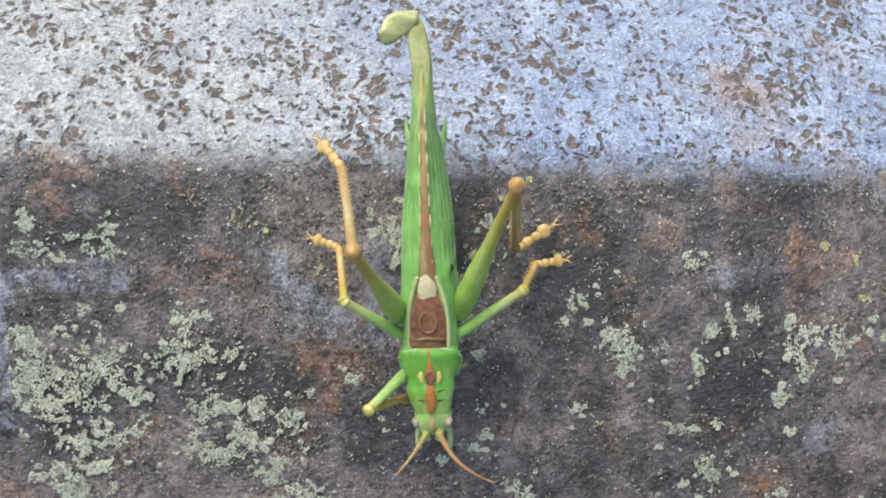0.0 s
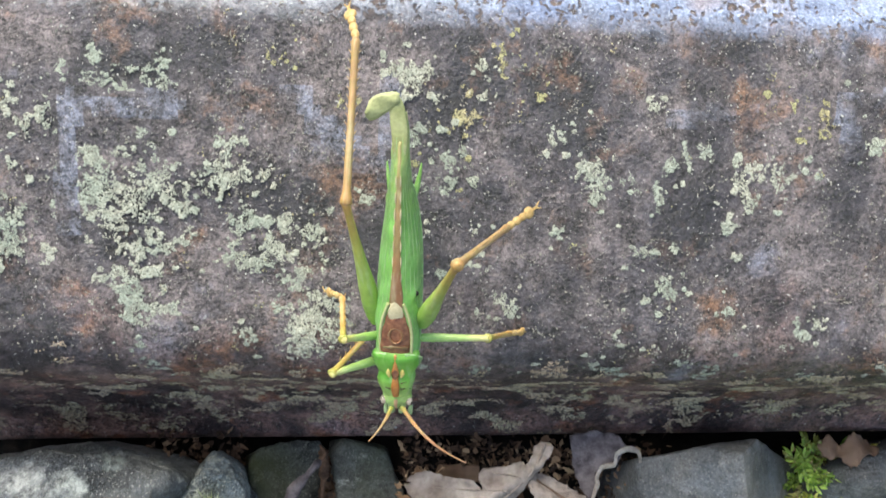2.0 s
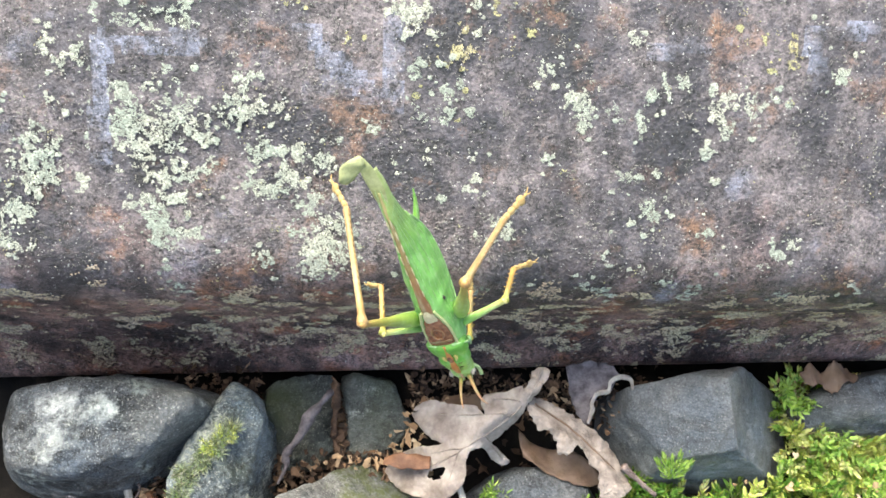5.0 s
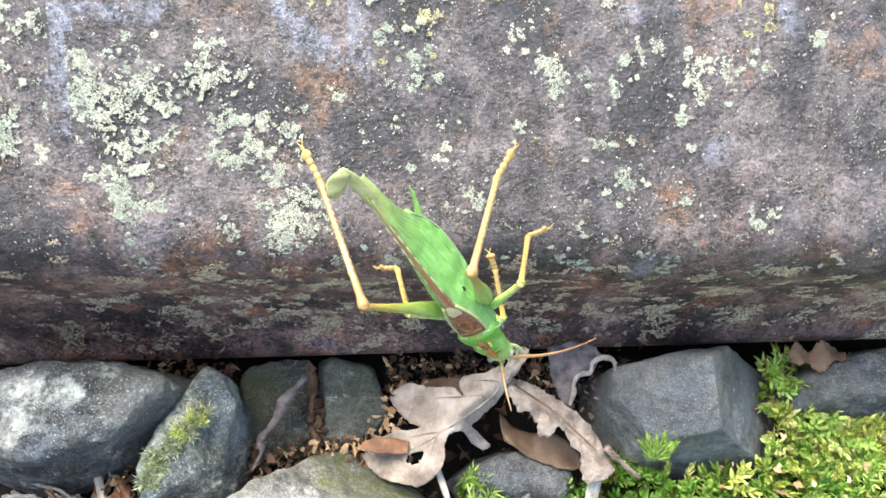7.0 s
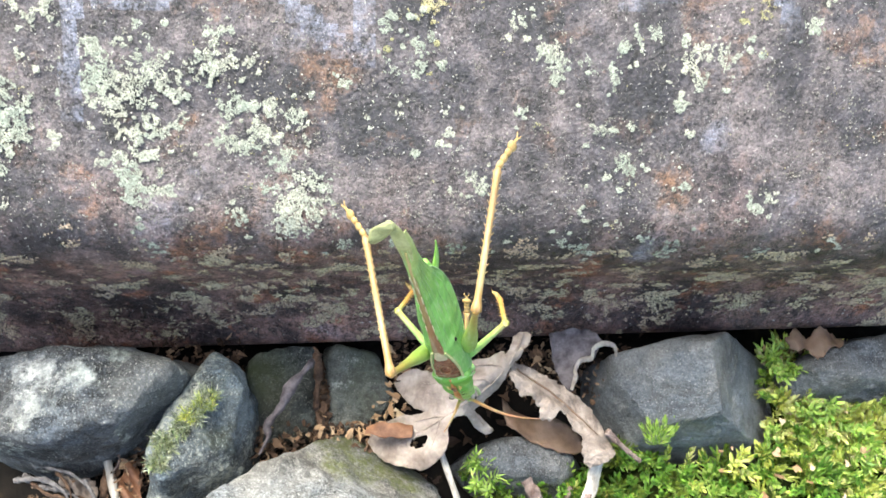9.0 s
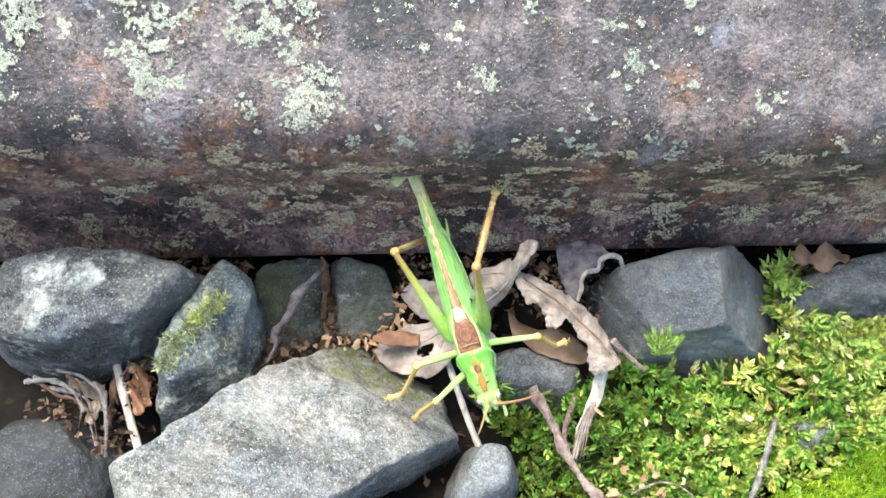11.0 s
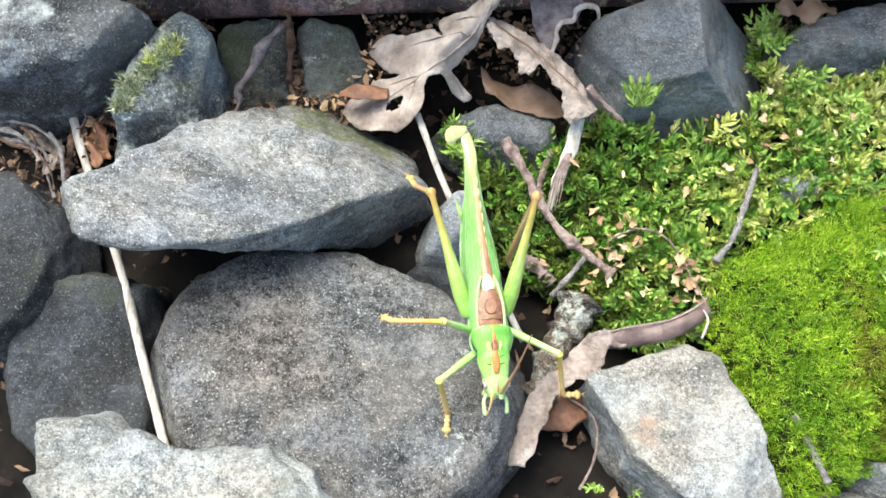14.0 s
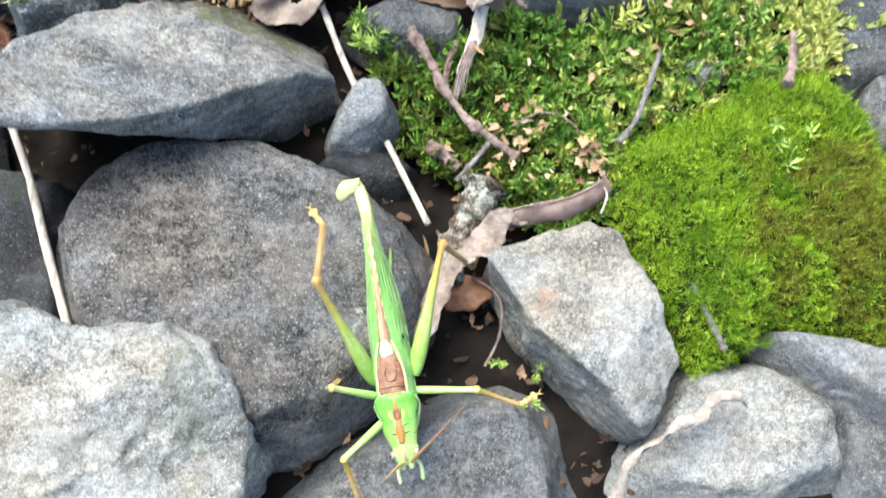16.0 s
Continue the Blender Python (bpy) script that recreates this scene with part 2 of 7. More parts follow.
RUST = rust_material()
WORN_RUST = rust_material("blue_grey_scale_worn_bare", 1.0)
SLATE = stone_material("dark_slate_stone", (0.07, 0.077, 0.088), (0.145, 0.155, 0.17), (0.32, 0.33, 0.34), 0.5, 0.0, 0.2)
RIDGE_SLATE = stone_material("smooth_blue_grey_slate", (0.095, 0.106, 0.122), (0.195, 0.212, 0.235), (0.34, 0.35, 0.36), 0.45, 0.0, 0.25, 0.5)
GREY = stone_material("grey_ballast_stone", (0.11, 0.118, 0.13), (0.22, 0.228, 0.235), (0.42, 0.43, 0.44), 0.75, 0.1, 0.0, 0.9)
BROWNGREY = stone_material("brown_grey_ballast_stone", (0.058, 0.058, 0.06), (0.13, 0.125, 0.123), (0.36, 0.35, 0.34), 0.75, 0.1, 0.0, 1.4)
PALE = stone_material("pale_ballast_stone", (0.17, 0.177, 0.175), (0.3, 0.302, 0.292), (0.52, 0.51, 0.49), 0.8, 0.35, 0.4, 0.85)
WORN_SLATE = stone_material("dark_stone_with_worn_patch", (0.035, 0.041, 0.05), (0.1, 0.11, 0.125), (0.36, 0.38, 0.38), 0.45, 0.5, 0.3, 1.2, [((-0.0075, 0.001, 0.0125), 0.003, (0.62, 0.65, 0.65)), ((0.0005, 0.002, 0.0125), 0.0026, (0.55, 0.6, 0.59)), ((-0.008, -0.005, 0.0115), 0.0026, (0.5, 0.52, 0.5)), ((0.006, 0.005, 0.0115), 0.002, (0.36, 0.42, 0.4)), ((-0.004, -0.003, 0.012), 0.002, (0.3, 0.33, 0.33))])
STAINED_PALE = stone_material("pale_stone_with_rusty_stain", (0.18, 0.185, 0.182), (0.3, 0.298, 0.287), (0.48, 0.47, 0.45), 0.8, 0.2, 0.15, 0.8, [((-0.006, 0.001, 0.011), 0.002, (0.36, 0.24, 0.17))])
MOSSY_GREY = stone_material("grey_stone_with_green_edge", (0.105, 0.112, 0.12), (0.245, 0.25, 0.255), (0.5, 0.51, 0.51), 0.75, 0.1, 0.0, 0.9, [((0.0113, 0.019, -0.0065), 0.008, (0.12, 0.14, 0.03)), ((0.0205, 0.015, -0.0085), 0.006, (0.11, 0.13, 0.03)), ((0.0068, 0.020, -0.0065), 0.003, (0.1, 0.11, 0.03))])


def ground_material():
    """Dark soil here, blackened for the shade in the gaps between the stones, grey gravel all round."""
    m, b = blank("shade_dark_soil_and_gravel", 0.9, 0.0, 0.2)
    v = coords(m)
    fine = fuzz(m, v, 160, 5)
    # Near-black tones put the gaps' shade into the soil colour.
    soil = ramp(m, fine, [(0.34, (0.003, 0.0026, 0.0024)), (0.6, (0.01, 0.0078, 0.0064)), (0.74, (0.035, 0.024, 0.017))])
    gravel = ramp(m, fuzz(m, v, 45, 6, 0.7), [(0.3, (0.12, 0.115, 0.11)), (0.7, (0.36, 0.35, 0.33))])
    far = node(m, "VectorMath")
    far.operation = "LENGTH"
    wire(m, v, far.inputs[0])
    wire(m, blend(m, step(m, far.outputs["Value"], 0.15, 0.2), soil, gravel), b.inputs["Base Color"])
    bump(m, b, fine, 0.8, 0.001)
    return m


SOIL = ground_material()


def lichen_material(name, one, two, dark):
    """A dry crust that runs between two tints, speckled dark."""
    m, b = blank(name, 0.95, 0.0, 0.1)
    v = coords(m)
    tone = ramp(m, fuzz(m, v, 110, 3), [(0.4, one), (0.6, two)])
    tone = scaled(m, tone, grit(m, v, (900, 2600), 0.7, 1.2))
    fine = fuzz(m, v, 3200, 3, 0.7)
    wire(m, blend(m, step(m, fine, 0.47, 0.38), tone, dark), b.inputs["Base Color"])
    bump(m, b, fine, 0.6, 0.0002)
    return m


LICHEN = lichen_material("pale_green_crust_lichen", (0.38, 0.42, 0.35), (0.49, 0.495, 0.41), (0.18, 0.18, 0.15))
LICHEN_DUST = lichen_material("dusty_pale_lichen", (0.27, 0.27, 0.24), (0.36, 0.34, 0.3), (0.15, 0.15, 0.13))
LICHEN_GREY = lichen_material("grey_crust_lichen", (0.46, 0.41, 0.29), (0.46, 0.36, 0.27), (0.18, 0.145, 0.11))
LICHEN_YELLOW = lichen_material("yellow_crust_lichen", (0.42, 0.41, 0.22), (0.48, 0.43, 0.26), (0.16, 0.14, 0.08))
DEAD_LEAF = plain("dry_grey_brown_leaf", (0.2, 0.155, 0.135), (0.5, 0.43, 0.385), 190, 0.55, 0.6, 0.0006, 0.4, (1, 1, 1), 0.1)
PALE_LEAF = plain("bleached_dry_leaf", (0.27, 0.22, 0.195), (0.62, 0.57, 0.52), 420, 0.6, 0.9, 0.0008, 0.4, (1, 1, 1), 0.1)
BROWN_LEAF = plain("dry_brown_leaf", (0.09, 0.055, 0.036), (0.22, 0.14, 0.095), 120, 0.6, 0.5, 0.0005, 0.4, (1, 1, 1), 0.15)
RUSSET_LEAF = plain("dry_russet_leaf", (0.12, 0.05, 0.028), (0.32, 0.16, 0.09), 260, 0.6, 0.5, 0.0005, 0.4)
STRAW = plain("bleached_straw", (0.28, 0.25, 0.22), (0.7, 0.66, 0.6), 900, 0.6, 0.4, 0.0002, 0.3, (1, 0.15, 1))
BARK = plain("dry_twig_bark", (0.15, 0.1, 0.09), (0.5, 0.39, 0.355), 520, 0.8, 1.0, 0.0008, 0.2)
GREY_BARK = plain("grey_twig_bark", (0.13, 0.12, 0.125), (0.4, 0.375, 0.375), 520, 0.8, 1.0, 0.0008, 0.2)
POD_SKIN = plain("purple_grey_pod_skin", (0.06, 0.05, 0.058), (0.22, 0.195, 0.215), 450, 0.6, 0.7, 0.0004, 0.3)
CRUMB = leafy("leaf_litter_crumbs", [(0.0, (0.022, 0.013, 0.009)), (0.55, (0.075, 0.043, 0.027)), (0.88, (0.17, 0.105, 0.065)), (1.0, (0.4, 0.29, 0.19))], 0.8, 0.0)
PALE_CRUMB = leafy("pale_leaf_litter_crumbs", [(0.0, (0.18, 0.1, 0.055)), (0.5, (0.4, 0.27, 0.16)), (1.0, (0.56, 0.45, 0.32))], 0.8, 0.0)
MOSS_TONES = [leafy("feather_moss_dark", [(0.0, (0.03, 0.05, 0.01)), (1.0, (0.16, 0.23, 0.035))]), leafy("feather_moss_green", [(0.0, (0.05, 0.13, 0.02)), (1.0, (0.21, 0.4, 0.07))]),
              leafy("feather_moss_light", [(0.0, (0.1, 0.2, 0.03)), (1.0, (0.4, 0.55, 0.14))]), leafy("feather_moss_yellow", [(0.0, (0.24, 0.29, 0.05)), (1.0, (0.6, 0.66, 0.2))]),
              leafy("feather_moss_pale", [(0.0, (0.36, 0.4, 0.11)), (1.0, (0.74, 0.77, 0.36))])]
MOSS_CUSHION = leafy("cushion_moss_leaves", [(0.0, (0.05, 0.12, 0.006)), (0.35, (0.19, 0.36, 0.012)), (0.75, (0.36, 0.54, 0.03)), (1.0, (0.56, 0.66, 0.13))])
MOSS_DEEP = leafy("deep_green_cushion_leaves", [(0.0, (0.03, 0.08, 0.006)), (0.5, (0.12, 0.27, 0.012)), (1.0, (0.3, 0.46, 0.04))])
MOSS_BROWN = leafy("browned_moss_leaves", [(0.0, (0.07, 0.075, 0.012)), (0.5, (0.18, 0.19, 0.02)), (1.0, (0.32, 0.34, 0.06))])
MOSS_GREY = leafy("grey_green_moss_leaves", [(0.0, (0.07, 0.09, 0.05)), (0.5, (0.24, 0.28, 0.17)), (1.0, (0.46, 0.51, 0.36))])
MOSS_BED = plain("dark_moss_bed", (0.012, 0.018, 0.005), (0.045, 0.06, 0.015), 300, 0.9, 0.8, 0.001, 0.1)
DARK_BARK = plain("dark_brown_bark", (0.035, 0.022, 0.018), (0.2, 0.125, 0.085), 500, 0.85, 0.8, 0.0005, 0.2)
PURPLE_LEAF = plain("dark_purple_brown_leaf", (0.09, 0.06, 0.055), (0.24, 0.17, 0.155), 160, 0.5, 0.6, 0.0005, 0.4)
GREEN_SLATE = stone_material("greenish_dark_stone", (0.045, 0.052, 0.05), (0.1, 0.108, 0.1), (0.26, 0.27, 0.24), 0.6, 0.1, 1.3)
BLUE_STONE = stone_material("bluish_ballast_stone", (0.052, 0.07, 0.09), (0.15, 0.182, 0.205), (0.46, 0.51, 0.5), 0.5, 1.1, 0.5, 1.1)
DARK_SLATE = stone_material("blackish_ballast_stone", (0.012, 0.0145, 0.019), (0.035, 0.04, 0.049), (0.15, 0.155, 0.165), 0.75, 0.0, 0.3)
CRUSTED_BARK = stone_material("lichen_crusted_bark", (0.045, 0.034, 0.026), (0.15, 0.115, 0.09), (0.36, 0.34, 0.31), 0.85, 1.0, 0.0, 1.1)
CURL_LEAF = plain("folded_grey_brown_leaf", (0.17, 0.13, 0.11), (0.5, 0.42, 0.37), 260, 0.55, 0.9, 0.0008, 0.4)

# ---- building helpers ----
from mathutils.geometry import delaunay_2d_cdt


def mesh_of(name, verts, faces, smooth=True):
    me = bpy.data.meshes.new(name)
    me.from_pydata([tuple(v) for v in verts], [], [tuple(f) for f in faces])
    me.polygons.foreach_set("use_smooth", [smooth] * len(me.polygons))
    me.update()
    return me


def thing(name, data, material, label, category, group="", kind=""):
    ob = new(name, data)
    if data is not None and material is not None:
        data.materials.append(material)
    return tagged(ob, label, category, group, kind)


def part(name, data, material, parent, label="", kind=""):
    ob = new(name, data)
    if not data.materials:
        data.materials.append(material)
    ob.parent = parent
    return tagged(ob, label=label, kind=kind)


def hash_noise(p, scale, seed=0.0):
    return noise.noise(Vector((p[0] * scale + seed, p[1] * scale - seed, p[2] * scale + 2 * seed)))


def tube(points, radii, sides=8, caps=True):
    """A round bar along a line of points, with a radius at each."""
    verts, faces = [], []
    pts = [Vector(p) for p in points]
    side = None
    for i, p in enumerate(pts):
        d = (pts[min(i + 1, len(pts) - 1)] - pts[max(i - 1, 0)]).normalized()
        if side is None:
            side = d.orthogonal().normalized()
        side = (side - side.dot(d) * d).normalized()
        up = d.cross(side)
        for k in range(sides):
            a = 2 * math.pi * k / sides
            verts.append(p + (math.cos(a) * side + math.sin(a) * up) * float(radii[i]))
    for i in range(len(pts) - 1):
        for k in range(sides):
            a, b = i * sides + k, i * sides + (k + 1) % sides
            faces.append((a, b, b + sides, a + sides))
    if caps:
        faces.append(tuple(range(sides))[::-1])
        faces.append(tuple(range((len(pts) - 1) * sides, len(pts) * sides)))
    return verts, faces


def joined(pieces):
    verts, faces = [], []
    for v, f in pieces:
        o = len(verts)
        verts += list(v)
        faces += [tuple(i + o for i in g) for g in f]
    return verts, faces


def smooth_line(points, steps=6):
    """A soft curve through points."""
    pts = [Vector(p) for p in points]
    out = []
    for i in range(len(pts) - 1):
        a, b, c, d = pts[max(i - 1, 0)], pts[i], pts[i + 1], pts[min(i + 2, len(pts) - 1)]
        for k in range(steps):
            t = k / steps
            out.append(0.5 * (2 * b + (c - a) * t + (2 * a - 5 * b + 4 * c - d) * t * t + (3 * b - a - 3 * c + d) * t ** 3))
    return out + [pts[-1]]


def ball_grid(level):
    bm = bmesh.new()
    bmesh.ops.create_icosphere(bm, subdivisions=level, radius=1.0)
    dirs = np.array([v.co[:] for v in bm.verts])
    faces = [tuple(v.index for v in f.verts) for f in bm.faces]
    bm.free()
    return dirs / np.linalg.norm(dirs, axis=1)[:, None], faces


def inside(x, y, poly):
    hit = False
    for (x0, y0), (x1, y1) in zip(poly, poly[1:] + poly[:1]):
        if (y0 > y) != (y1 > y) and x < (x1 - x0) * (y - y0) / (y1 - y0) + x0:
            hit = not hit
    return hit


BALLS = {level: ball_grid(level) for level in (3, 4, 5, 6)}

# ---- the steel sleeper and the ground ----
def flank(s):
    """The sleeper's near flank, in metres down from the tread's edge: (y, z, normal y, normal z)."""
    if s <= 0:
        return 0.0570 - s, 0.0886, 0.0, 1.0
    pts = FLANK
    for (s0, y0, z0), (s1, y1, z1) in zip(pts, pts[1:]):
        if s <= s1 or (s1, y1, z1) == pts[-1]:
            f = (s - s0) / (s1 - s0)
            n = Vector((y1 - y0, z1 - z0)).normalized()
            return y0 + f * (y1 - y0), z0 + f * (z1 - z0), n.y, -n.x


def with_length(line):
    out, s = [], 0.0
    for i, (y, z) in enumerate(line):
        if i:
            s += math.dist(line[i - 1], (y, z))
        out.append((s, y, z))
    return out


TREAD_EDGE = [(0.155, 0.0887), (0.085, 0.0890), (0.075, 0.0891), (0.0685, 0.0891), (0.0640, 0.0891), (0.0606, 0.0888), (0.0572, 0.0878), (0.0545, 0.0864)]
NEAR_SIDE = [(0.0515, 0.0843), (0.0420, 0.0768), (0.0330, 0.0686), (0.0244, 0.0606), (0.0219, 0.0577), (0.0204, 0.0540), (0.0204, 0.0480),
             (0.0220, 0.0405), (0.0237, 0.0330), (0.0241, 0.0240), (0.0232, 0.0165), (0.0217, 0.0122), (0.0218, 0.0098), (0.0240, 0.0085), (0.0300, 0.0090)]
FLANK = with_length([(p.y, p.z) for p in smooth_line([(0, y, z) for y, z in TREAD_EDGE + NEAR_SIDE], 5)[30:]])


def lip_bend(x, z):
    """The lip is bent a little along its length."""
    return 0.06 * max(-0.1, min(0.15, x)) * max(0.0, min(1.0, (0.046 - z) / 0.03))


# worn raised strokes of a rolled-in mark that can no longer be read: ends in plan, millimetres
STROKES = [((-39.4, 46.6), (-40.6, 33.5)), ((-39.4, 45.9), (-26.4, 46.3)), ((2.0, 49.3), (2.6, 40.2)), ((-10.9, 48.1), (-0.7, 40.8)),
           ((42.0, 46.7), (51.7, 48.4)), ((65.8, 49.6), (68.0, 44.1)), ((65.8, 49.5), (75.2, 50.4))]


def off_stroke(x, y):
    """Millimetres to the nearest stroke, along the flank, its edge uneven."""
    p = Vector((x * 1000, y * 1330))
    best = 99.0
    for (x0, y0), (x1, y1) in STROKES:
        a, d = Vector((x0, y0 * 1.33)), Vector((x1 - x0, (y1 - y0) * 1.33))
        k = max(0.0, min(1.0, (p - a).dot(d) / d.length_squared))
        best = min(best, (p - a - d * k).length)
    return best + 0.7 * hash_noise((x, y, 0.0), 300, 2.0) + 0.6 * hash_noise((x, y, 0.0), 800, 6.0)


def sleeper_mesh():
    """A trough of rolled steel: flat tread, sloping flank, upright lip; the far side mirrors the near one."""
    near = smooth_line([(0, y, z) for y, z in TREAD_EDGE + NEAR_SIDE], 5)
    near = [(p.y, p.z) for p in near]
    fine = []
    for a, b in zip(near, near[1:]):
        n = max(1, round(math.dist(a, b) / 0.0011))
        fine += [(a[0] + (b[0] - a[0]) * k / n, a[1] + (b[1] - a[1]) * k / n) for k in range(n)]
    fine.append(near[-1])
    outer = [(0.31 - y, z) for y, z in reversed(near)] + fine
    inner = [(0.036, 0.012), (0.034, 0.056), (0.060, 0.079), (0.25, 0.079), (0.276, 0.056), (0.274, 0.012)]
    ring = outer + inner
    xs = [-0.9, -0.4, -0.2] + [-0.14 + 0.0011 * i for i in range(int(0.31 / 0.0011))] + [0.25, 0.5, 0.9]
    n = len(ring)
    verts = []
    start = len(near)
    for x in xs:
        for i, (y, z) in enumerate(ring):
            dy = dz = 0.0
            if start <= i < len(outer) and -0.15 < x < 0.18:
                w = 0.00028 * hash_noise((x, y, z), 70) + 0.00022 * hash_noise((x, y, z), 240, 3.1) + 0.00010 * hash_noise((x, y, z), 620, 7.7)
                k = min(1.0, max(0.0, (y - 0.052) / 0.008))
                if 0.030 < y < 0.054 and z > 0.06:
                    w += 0.0005 * min(1.0, max(0.0, (2.2 - off_stroke(x, y)) / 1.2))
                pit = hash_noise((x, y, 0.0), 330, 5.5)
                w -= k * max(0.0, pit - 0.18) * 0.0011
                dy, dz = -0.7 * w * (1 - k), w * (0.7 + 0.3 * k)
            lift = lip_bend(x, z)
            verts.append((x, y + dy, z + dz + lift))
    faces = []
    for j in range(len(xs) - 1):
        for i in range(n):
            k = (i + 1) % n
            faces.append((j * n + i, (j + 1) * n + i, (j + 1) * n + k, j * n + k))
    faces.append(tuple(range(n))[::-1])
    faces.append(tuple(range((len(xs) - 1) * n, len(xs) * n)))
    me = mesh_of("steel_sleeper", verts, faces)
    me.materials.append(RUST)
    me.materials.append(WORN_RUST)
    for f in me.polygons:
        c = f.center
        if 0.030 < c.y < 0.054 and c.z > 0.06 and abs(c.x) < 0.1 and off_stroke(c.x, c.y) < 1.5:
            f.material_index = 1
    return me


sleeper = thing("steel_sleeper", sleeper_mesh(), None, "weathered rusty steel railway sleeper spotted with pale lichen", "railway sleeper")


def ground_mesh():
    """One sheet to the horizon, dug a little under the ballast."""
    near = [-0.3 + 0.004 * i for i in range(151)]
    axis = [-400, -60, -12, -3, -1.2, -0.6] + near + [0.6, 1.2, 3, 12, 60, 400]
    verts = []
    for y in axis:
        for x in axis:
            z = 0.0
            if abs(x) < 0.31 and abs(y) < 0.31:
                z = 0.0025 * hash_noise((x, y, 0), 60) + 0.0012 * hash_noise((x, y, 0), 220, 4.0)
                if abs(y - 0.155) < 0.125:
                    z += 0.012
            verts.append((x, y, z))
    n = len(axis)
    return mesh_of("ground", verts, [(j * n + i, j * n + i + 1, (j + 1) * n + i + 1, (j + 1) * n + i) for j in range(n - 1) for i in range(n - 1)])


ground = thing("ground", ground_mesh(), SOIL, "dark soil under the ballast, blackened for shade in the gaps", "ground", kind="structure")


# ---- ballast stones ----
def top_of(ob, x, y):
    """How high a stone reaches at a spot, all in millimetres."""
    near = [v.co.z for v in ob.data.vertices if math.hypot(v.co.x + ob.location.x - x / 1000, v.co.y + ob.location.y - y / 1000) < 0.0012]
    return (max(near) + ob.location.z) * 1000 if near else 0.0


def stone(x, y, top, cuts, material, label, thick=0.016, tilt=(0, 0), edge=9.0, side=18, rough=1.0, level=5, facets=(), name="ballast_stone", chips=7):
    """A broken stone: upright cuts (direction in degrees, millimetres from the middle) that lean by side degrees, a top that
    tilts by so many degrees towards x and y, a flat underside, edges rounded by edge (higher is sharper)."""
    dirs, faces = BALLS[level]
    planes = [(math.cos(radians(a)) * math.cos(radians(s)), math.sin(radians(a)) * math.cos(radians(s)), math.sin(radians(s)), d / 1000)
              for a, d, s in [(c + (side,))[:3] for c in cuts]]
    half = thick / 2
    tx, ty = math.tan(radians(tilt[0])), math.tan(radians(tilt[1]))
    k = 1 / math.sqrt(1 + tx * tx + ty * ty)
    planes += [(-tx * k, -ty * k, k, half * k), (tx * k * 0.5, ty * k * 0.5, -k, half)]
    planes += [(math.cos(radians(a)) * math.cos(radians(e)), math.sin(radians(a)) * math.cos(radians(e)), math.sin(radians(e)), d / 1000) for a, e, d in facets]
    seed = (x * 311 + y * 173) % 17
    edge = edge * 1.7
    power = np.zeros(len(dirs))
    for nx, ny, nz, d in planes:
        power += np.maximum(0, dirs @ np.array([nx, ny, nz]) / d) ** edge
    pts = dirs * (power ** (-1 / edge))[:, None]
    chip_rng = random.Random(int(1e5 * abs(x)) + int(1e5 * abs(y)))
    for _ in range(chips):                                  # flat chips knocked off the edges
        n = Vector((chip_rng.gauss(0, 1), chip_rng.gauss(0, 1), abs(chip_rng.gauss(0.35, 0.5)))).normalized()
        n = np.array(n)
        h = pts @ n
        d = h.max() * chip_rng.uniform(0.89, 0.96)
        pts = pts - np.maximum(0, h - d)[:, None] * 0.9 * n[None]
    size = min(1.0, thick / 0.016)
    out = []
    for p, d in zip(pts, dirs):
        w = 0.0011 * hash_noise(p, 75, seed) + 0.0006 * hash_noise(p, 190, seed + 3) + 0.00028 * hash_noise(p, 520, seed + 5) + 0.00012 * hash_noise(p, 1300, seed + 9)
        w -= 0.0016 * abs(hash_noise(p, 95, seed + 13)) + 0.0007 * abs(hash_noise(p, 330, seed + 21)) - 0.0005
        out.append(p + d * (w * rough * size))
    ob = thing(name, mesh_of(name, out, faces), material, label, "stone", "ballast stones")
    ob.location = (x, y, top - half)
    return ob


stone(-0.0113, -0.0190, 0.0250, [(137, 18.2, 5), (120, 14.8, 5), (132, 14.0, 5), (49, 25.5, 10), (54, 24.8, 10), (17, 29.3, 5), (-39, 23.4, 4), (-74, 14.9, 2), (-58, 13.9, 2), (-78, 16.4, 2), (-168, 28.2, 5)],
      MOSSY_GREY, "flat grey slab of ballast stone tilted over its neighbours", level=6, thick=0.022, tilt=(-14, -22.3), edge=28, rough=1.2, facets=[(58, 41, 12.3), (-100, -30, 7.4)], chips=2)
stone(0.0026, -0.0557, 0.019, [(-156, 25.5), (-132, 24.4), (-95, 25.0), (-62, 25.2), (-37, 25.8), (-12, 28.0), (24, 27.6), (48, 26.0), (68, 25.5), (93, 27.5), (127, 32.0), (160, 32.5), (-170, 27.6)],
      BROWNGREY, "large rounded brown-grey ballast stone", level=6, thick=0.020, tilt=(-3, -8), edge=10, side=18, chips=0)
stone(-0.0181, -0.0790, 0.026, [(-91, 15.6), (-58, 22.0), (-12, 25.0), (9, 23.2, 4), (69, 19.8, 4), (84, 17.6, 4), (113, 21.5), (-160, 18.2)],
      PALE, "large pale rough ballast stone", level=6, thick=0.024, edge=20, side=10, rough=1.9, facets=[(-20, 62, 18.0), (75, 58, 17.0)], chips=9)
stone(-0.0360, -0.0610, 0.018, [(-93, 7.0), (-83, 7.0), (-9, 8.4), (44, 6.0), (94, 5.4), (-174, 7.6)],
      PALE, "small pale ballast stone beside a larger one", thick=0.014)
